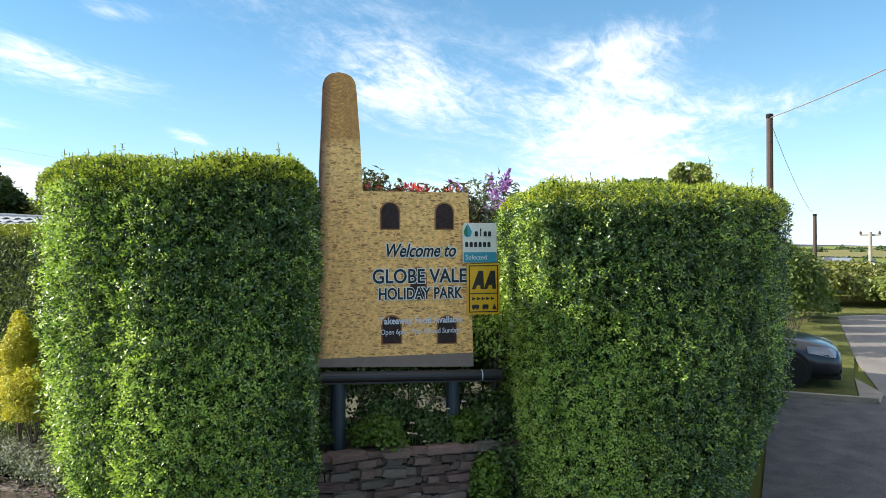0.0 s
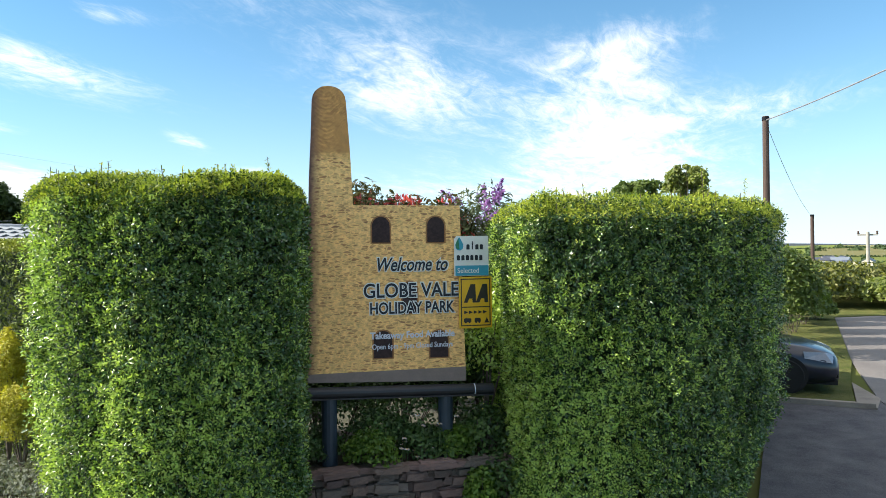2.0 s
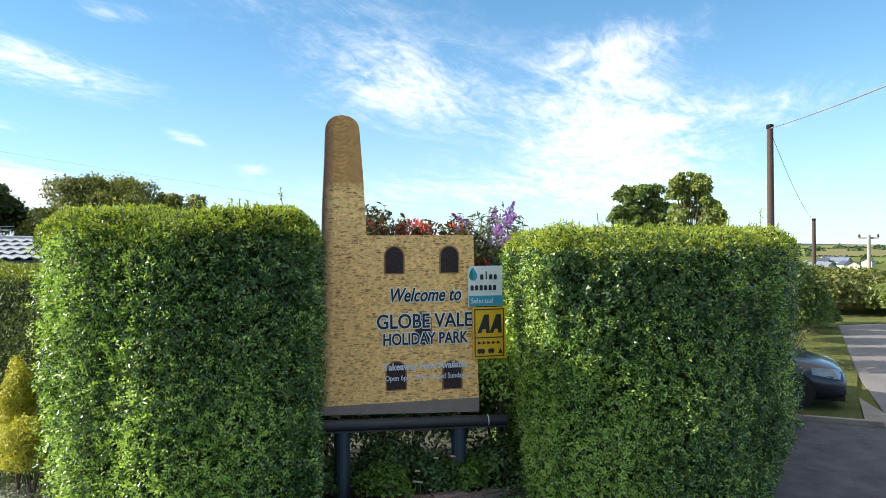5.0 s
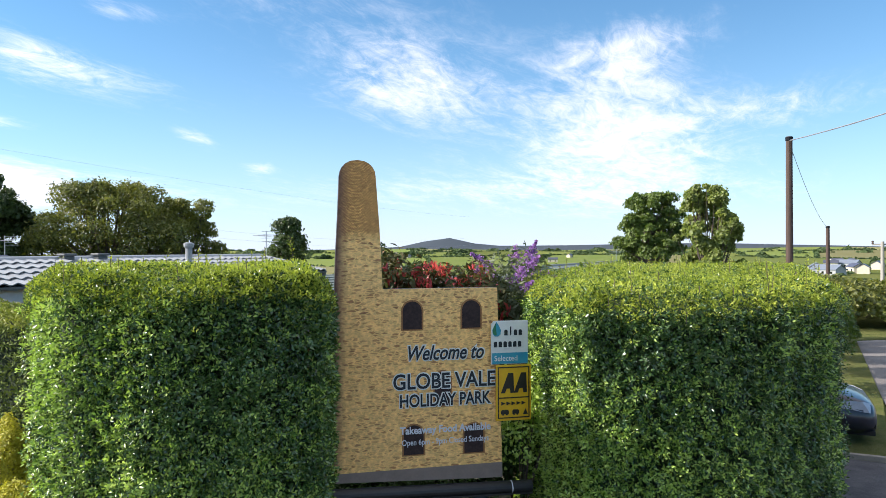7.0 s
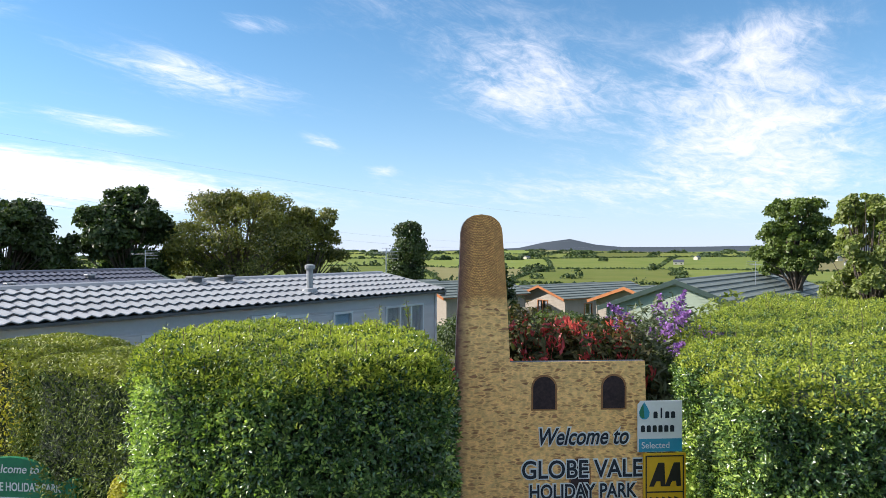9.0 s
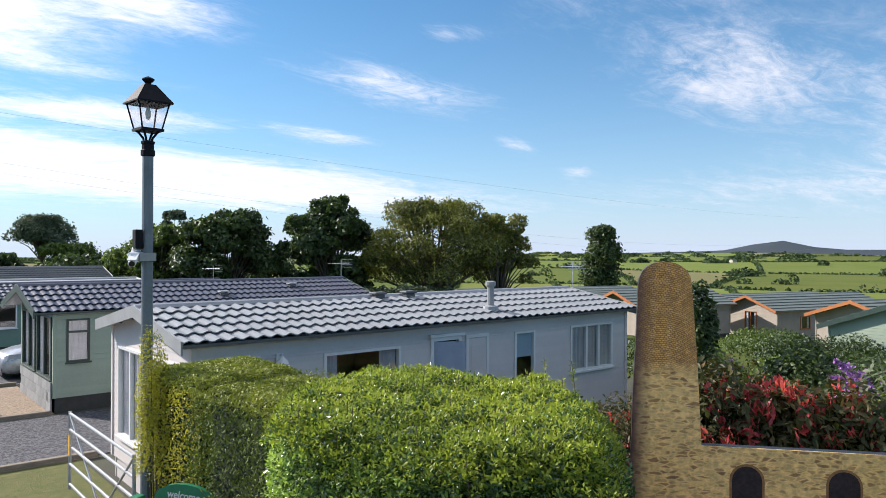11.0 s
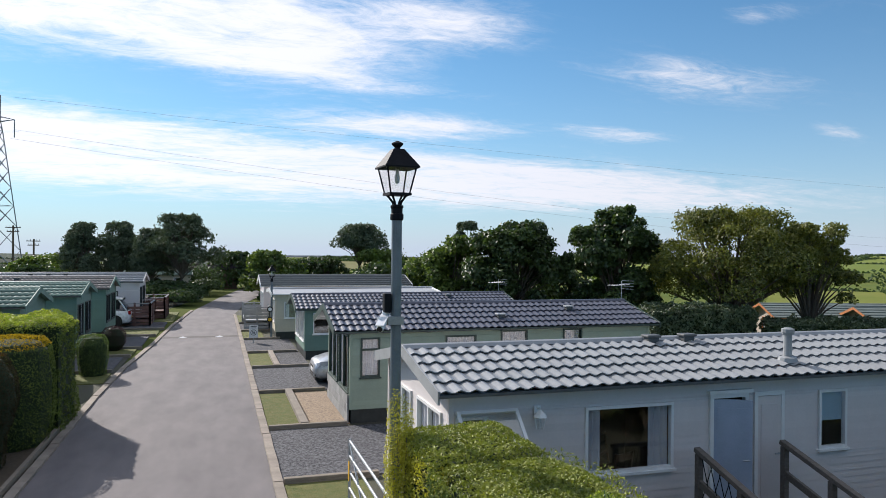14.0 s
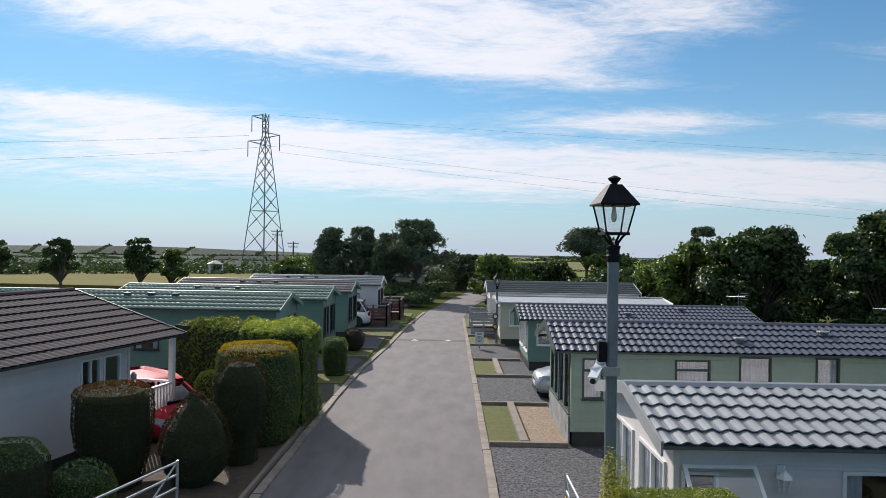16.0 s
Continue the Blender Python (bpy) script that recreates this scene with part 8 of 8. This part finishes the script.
def buddleia(x, y, z, r, h, seed):
    b = bush(x, y, z, r, h * 0.86, M["buddleia_leaf"], "buddleia with long purple flower spikes", 4600, (0.10, 0.024), seed, fill=0.3, droop=0.4)
    rng = np.random.default_rng(seed)
    for k in range(18):
        a, q = rng.uniform(0, 6.28), math.sqrt(rng.uniform(0.05, 1))
        base = np.array([r * 0.85 * q * math.cos(a), r * 0.85 * q * math.sin(a), h * (0.92 - 0.18 * q)])
        d = np.array([math.cos(a) * 0.9 * q, math.sin(a) * 0.9 * q, 0.7 - 1.0 * q * rng.random()])
        d /= np.linalg.norm(d)
        ln, n = rng.uniform(0.16, 0.26), 210
        f = rng.uniform(0, 1, n)
        p = base + d * (f * ln)[:, None] + rng.normal(0, 1, (n, 3)) * (0.03 * (1.15 - f))[:, None]
        part("flower_spike", leaf_mesh("spike", rng, p, rng.normal(0, 1, (n, 3)), 0.026, 0.02, M["purple_flower"]), None, b)["kind"] = "stuff"
    return b


buddleia(2.99, -5.74, 0.9, 0.5, 2.36, 120)
buddleia(13.0, 1.2, -0.2, 0.6, 1.75, 121)
for k, (x, y, z, r, h, mt, lab) in enumerate(((10.55, 0.15, 0, 0.42, 3.1, "tree_dark", "tall dark green garden shrub near the chalets"), (11.5, -1.6, 0, 0.9, 2.0, "tree_dark", "dark garden shrub beyond the caravan"), (7.6, -4.2, 0, 0.9, 1.8, "tree_mid", "green garden shrub behind the hedge"), (9.8, -3.4, 0, 1.0, 2.1, "tree_dark", "dark garden shrub behind the hedge"), (12.5, 1.0, -0.1, 0.9, 1.55, "tree_mid", "green garden shrub near the chalets"), (6.6, -5.0, 0.4, 0.8, 2.12, "bright_tree", "yellow-green shrub behind the hedge"), (8.6, -5.2, 0.4, 0.8, 2.18, "bright_tree", "yellow-green shrub behind the hedge"), (14, 3.0, -0.2, 1.1, 1.8, "tree_dark", "dark garden shrub near the chalets"), (13.6, -2.4, -0.2, 1.2, 1.8, "tree_dark", "dark garden shrub near the chalets"), (16.2, 0.6, -0.3, 1.3, 1.6, "tree_mid", "green garden shrub near the chalets"), (18, 5, -0.4, 1.4, 1.5, "tree_dark", "dark garden shrub near the chalets"), (20.5, 2.6, -0.5, 1.5, 1.7, "tree_dark", "dark garden shrub near the chalets"), (22.5, 4.6, -0.5, 1.6, 1.6, "tree_mid", "green garden shrub near the chalets"), (24, 1.8, -0.6, 1.4, 1.6, "tree_dark", "dark garden shrub near the chalets"))):
    bush(x, y, z, r, h, M[mt], lab, 3400, (0.10, 0.06), 200 + k)
# grey-leaved plants and a golden conifer before the conifer hedge
for k, (x, y) in enumerate(((-0.1, -1.3), (-0.05, -1.8), (-0.02, -2.3), (0.0, -2.8), (-0.02, -3.2), (-0.12, -3.6))):
    bush(x, y, 0.35, 0.3, 0.42, M["grey_leaf"], "low grey-leaved cotoneaster over the stone wall", 2200, (0.026, 0.015), 130 + k)
for k, (x, y, r, h) in enumerate(((0.0, -2.72, 0.16, 1.1), (-0.05, -2.95, 0.22, 0.62), (0.05, -0.1, 0.2, 2.1))):
    bush(x, y, 0.72, r, h, M["gold_conifer"], "golden-leaved conifer against the hedge", 8000, (0.034, 0.011), 140 + k, category="conifer")
thing("planting_bed", Geo().slab([(-0.2, -1.0), (0.1, 0.3), (1.0, 0.2), (1.0, -3.6), (-0.1, -3.9)], 0.0, 0.36), M["earth"], "soil bed behind the low stone wall", "flower bed", kind="structure")


def green_sign():
    m = Matrix.Translation((-0.05, -1.22, 0.1)) @ Matrix.Rotation(radians(-62), 4, "Z")
    s = empty("welcome_sign", m, "green welcome board with an arched top and white lettering", "sign")
    out = [(-0.5, 0.75), (0.5, 0.75), (0.5, 1.42), (0.36, 1.44)] + [(0.36 * math.cos(math.pi * k / 10), 1.46 + 0.17 * math.sin(math.pi * k / 10)) for k in range(1, 10)] + [(-0.36, 1.44), (-0.5, 1.42)]
    part("board", Geo().upright(out, -0.02, 0.02), M["sign_green"], s)
    for x in (-0.56, 0.56):
        part("post", Geo().box(x - 0.05, x + 0.05, -0.05, 0.05, -0.1, 1.46), M["sign_green"], s, bevel=0.01)
    letters("lettering", "welcome to", 0.1, (-0.2, 1.50), M["sign_white"], s, 0.001, 0.2, -0.023, 0.001, 0.46)
    letters("lettering", "GLOBE VALE HOLIDAY PARK", 0.1, (-0.46, 1.35), M["sign_white"], s, 0.001, 0.0, -0.023, 0.002, 0.92)
    for k, w in enumerate((0.4, 0.46, 0.5, 0.42, 0.5, 0.3)):
        part("lettering_bar", Geo().box(-w / 2, w / 2, -0.024, -0.0205, 1.27 - 0.075 * k, 1.295 - 0.075 * k), M["sign_white"], s)


green_sign()
road_end_shrubs()


# ---- gates and rails ----
def field_gate(m, length, h, label):
    g = empty("gate", m, label, "gate", "metal gates")
    for k in range(5):
        z = 0.18 + (h - 0.18) * (k / 4) ** 0.9
        part("bar", Geo().bar((0, 0, z), (length, 0, z), 0.021, 8), M["galvanised"], g)
    for x in (0, length):
        part("stile", Geo().bar((x, 0, 0.1), (x, 0, h + 0.03), 0.024, 8), M["galvanised"], g)
    part("brace", Geo().bar((0, 0.0, h), (length * 0.55, 0, 0.2), 0.016, 6), M["galvanised"], g)
    part("brace", Geo().bar((length, 0.0, h), (length * 0.55, 0, 0.2), 0.016, 6), M["galvanised"], g)
    return g


gt = field_gate(pose(0.35, 4.5, 0.05, 0, 0, -90), 3.0, 1.24, "galvanised metal field gate standing open")
part("notice", Geo().box(0.03, 0.1, -0.03, -0.02, 0.62, 0.92), M["sign_yellow"], gt, "small yellow notice")
field_gate(pose(-6.0, 5.25, 0.05, 0, 0, 255), 2.4, 1.1, "galvanised metal gate by the clipped shrubs")


def camera_box():
    """Surveillance camera and box on the lamp post."""
    c = empty("security_camera", pose(0, 0, 3.7, 0, 0, 0), "white security camera strapped to the lamp post", "security camera")
    part("bracket", Geo().box(-0.1, 0.06, -0.08, 0.08, -0.06, 0.02), M["grey_trim"], c)
    part("arm", Geo().bar((0, 0, 0), (-0.2, -0.08, 0.0), 0.025, 8), M["white_plastic"], c)
    part("housing", Geo().bar((-0.10, 0.03, 0.0), (-0.21, -0.2, -0.085), 0.038, 12), M["white_plastic"], c, bevel=0.01)
    part("lens", Geo().bar((-0.21, -0.2, -0.085), (-0.213, -0.207, -0.088), 0.028, 12), M["sign_black"], c)
    part("sun_hood", Geo().beam((-0.09, 0.05, 0.045), (-0.22, -0.225, -0.05), 0.085, 0.008), M["white_plastic"], c)
    part("head", Geo().lathe([(0.015, -0.045), (0.032, -0.035), (0.036, 0), (0.03, 0.03), (0.012, 0.04)], (-0.1, 0.04, 0.05), 12), M["white_plastic"], c, smooth=True)
    part("control_box", Geo().box(-0.13, -0.06, -0.05, 0.05, 0.06, 0.25), M["black_metal"], c, "black control box", bevel=0.006)
    part("strap", Geo().lathe([(0.062, -0.05), (0.066, -0.05), (0.066, -0.02), (0.062, -0.02)], sides=14), M["black_metal"], c)


camera_box()


def speed_sign(x, y):
    s = empty("road_sign", pose(x, y, 0), "small white park notice on a short post", "sign")
    part("post", Geo().bar((0, 0, 0), (0, 0, 0.8), 0.025, 8), M["galvanised"], s)
    part("plate", Geo().box(-0.2, 0.2, -0.035, -0.02, 0.25, 0.83), M["white_trim"], s)
    for z, w, h in ((0.76, 0.26, 0.03), (0.7, 0.2, 0.02)):
        part("lettering_bar", Geo().box(-w / 2, w / 2, -0.04, -0.034, z, z + h), M["sign_navy"], s)
    for a in range(20):
        t0, t1 = a * math.tau / 20, (a + 1) * math.tau / 20
        part("ring_piece", Geo().bar((0.125 * math.cos(t0), -0.038, 0.5 + 0.125 * math.sin(t0)), (0.125 * math.cos(t1), -0.038, 0.5 + 0.125 * math.sin(t1)), 0.011, 4), M["sign_navy"], s)
    part("numeral", Geo().box(-0.05, 0.05, -0.04, -0.034, 0.43, 0.45).box(-0.05, 0.05, -0.04, -0.034, 0.49, 0.51).box(-0.05, 0.05, -0.04, -0.034, 0.55, 0.57).box(-0.05, -0.03, -0.04, -0.034, 0.51, 0.55).box(0.03, 0.05, -0.04, -0.034, 0.45, 0.49), M["sign_navy"], s)


speed_sign(-0.1, 27.3)
sg = empty("road_sign", None, "round black and yellow notices on the far lamp post", "sign")
for z in (1.45, 0.95):
    part("disc", Geo().bar((0.72, 28.62, z), (0.72, 28.6, z), 0.14, 18), M["sign_black"], sg)
    part("mark", Geo().bar((0.72, 28.6, z), (0.72, 28.595, z), 0.085, 18), M["sign_white"] if z > 1.2 else M["sign_yellow"], sg)
shed = empty("shed", pose(-1.0, 74, 0), "small dark red timber shed at the road's end", "shed")
part("wall", Geo().box(-1.6, 1.2, 0, 2.4, -0.2, 2.0), M["brown_stain"], shed)
part("roof", Geo().cross([(-0.2, 2.0), (1.2, 2.6), (2.6, 2.0), (1.2, 2.5)], -1.8, 1.4), M["tile_brown"], shed)

# ---- scrub and hedges along the lane ----
for k, (x, y, r, top) in enumerate(((28.3, -10.2, 2.0, 1.7), (28.6, -13.4, 2.2, 1.1), (29, -17.5, 2.4, 0.8), (29, -22, 2.4, 0.7), (32, -11.5, 2.8, 1.55), (34, -14.0, 3.0, 1.05), (38, -18, 3.4, 0.6), (42, -22, 4, 0.2), (38, -11.2, 3.0, 1.6), (44, -15, 4, 0.9), (31, -6.4, 2.4, 2.2), (50, -22, 4.5, 0.2), (46, -10.5, 3.6, 1.4), (55, -17, 4.5, 0.6))):
    z = float(land(x, y)) - 0.1
    bush(x, y, z, r, top - z, M["bright_tree"] if k % 2 else M["tree_yellow"], "rough green scrub beyond the bend", 5200, (0.205, 0.125), 150 + k)


for k, (x, y, r, h) in enumerate(((13.4, -8.75, 0.85, 2.45), (15.9, -8.8, 0.75, 2.2), (18.2, -9.1, 0.8, 1.9), (20.6, -9.45, 0.7, 1.3), (22.4, -9.9, 0.5, 0.75))):
    bush(x, y, -0.05, r, h, M["tree_mid"], "rough dark roadside bush beside the lane", 6500, (0.1, 0.06), 170 + k)


def crossarm_pole(x, y, top):
    z = float(land(x, y))
    p = empty("utility_pole", pose(x, y, z), "pale crossarm pole with small insulators beyond the bend", "utility pole", "utility poles")
    part("pole", Geo().bar((0, 0, 0), (0, 0, top - z), 0.17, 10, 0.13), M["pale_pole"], p)
    part("crossarm", Geo().beam((0.1, -0.75, top - z - 0.25), (0.1, 0.75, top - z - 0.25), 0.12, 0.14), M["pale_pole"], p)
    for y1 in (-0.68, 0.68):
        part("insulator", Geo().lathe([(0.07, 0), (0.11, 0.08), (0.06, 0.14), (0.1, 0.2), (0.04, 0.28)], (0.1, y1, top - z - 0.2), 8), M["pole_wood"], p)


M["pale_pole"] = material("pale_pole", (0.36, 0.34, 0.3), 0.85, second=(0.28, 0.26, 0.23), grain=3, amount=0.7, bump=0.1)
crossarm_pole(65, -16.2, 3.55)


def far_house(x, y, L, W, h, turn, wall, roof, label):
    """A farm building far across the valley: walls, pitched roof, windows."""
    b = empty("house", pose(x, y, float(land(x, y)), 0, 0, turn), label, "house", "far houses")
    part("wall", Geo().cross([(-W / 2, -1.5), (-W / 2, h), (0, h + W * 0.3), (W / 2, h), (W / 2, -1.5)], -L / 2, L / 2), M[wall], b)
    part("roof", Geo().cross([(-W / 2 - 0.3, h - 0.1), (0, h + W * 0.3 + 0.15), (W / 2 + 0.3, h - 0.1), (W / 2 + 0.3, h + 0.2), (0, h + W * 0.3 + 0.45), (-W / 2 - 0.3, h + 0.2)], -L / 2 - 0.3, L / 2 + 0.3), M[roof], b)
    for k in range(max(2, int(L / 5))):
        u = -L / 2 + L * (k + 0.5) / max(2, int(L / 5))
        for s in (-1, 1):
            part("window", Geo().box(u - 0.6, u + 0.6, s * W / 2 - 0.08, s * W / 2 + 0.08, h * 0.4, h * 0.4 + 1.3), M["glass_dark"], b)


def pavilion(x, y, w, eave, top):
    """A small open pavilion with a four-sided roof."""
    z = float(land(x, y))
    p = empty("pavilion", pose(x, y, z, 0, 0, 25), "small pale pavilion with a pyramid roof beyond the stubble field", "pavilion")
    part("roof", Geo().add([(-w, -w, eave - z), (w, -w, eave - z), (w, w, eave - z), (-w, w, eave - z), (0, 0, top - z)], [(0, 1, 4), (1, 2, 4), (2, 3, 4), (3, 0, 4), (3, 2, 1, 0)]), M["roof_sheet"], p)
    for sx in (-0.8, 0.8):
        for sy in (-0.8, 0.8):
            part("post", Geo().box(w * sx - 0.1, w * sx + 0.1, w * sy - 0.1, w * sy + 0.1, -0.2, eave - z), M["white_trim"], p)
    part("wall", Geo().box(-w * 0.75, w * 0.75, w * 0.5, w * 0.6, -0.2, eave - z - 0.1), M["cream_board"], p)


M["far_slate"] = material("far_slate", (0.15, 0.17, 0.2), 0.9, spec=0.05, second=(0.15, 0.18, 0.23), grain=0.5, amount=0.6, bump=0.0)
pavilion(-37.8, 103.5, 1.15, 1.75, 2.3)
rng_h = random.Random(8)
for k in range(16):
    az, r = (rng_h.uniform(93.5, 99.5), rng_h.uniform(420, 640)) if k < 10 else (rng_h.uniform(60, 90), rng_h.uniform(700, 1300))
    barn = k in (1, 4, 7, 12)
    far_house(r * math.sin(radians(az)) - 2, r * math.cos(radians(az)) + 2, 15 if barn else rng_h.uniform(7, 11), 8 if barn else 6, 3.5 if barn else 4.0, rng_h.uniform(0, 180), "grey_trim" if barn else "cream_board", "far_slate" if barn else "tile_slate",
              "grey farm barn across the valley" if barn else "white farmhouse with a slate roof across the valley")
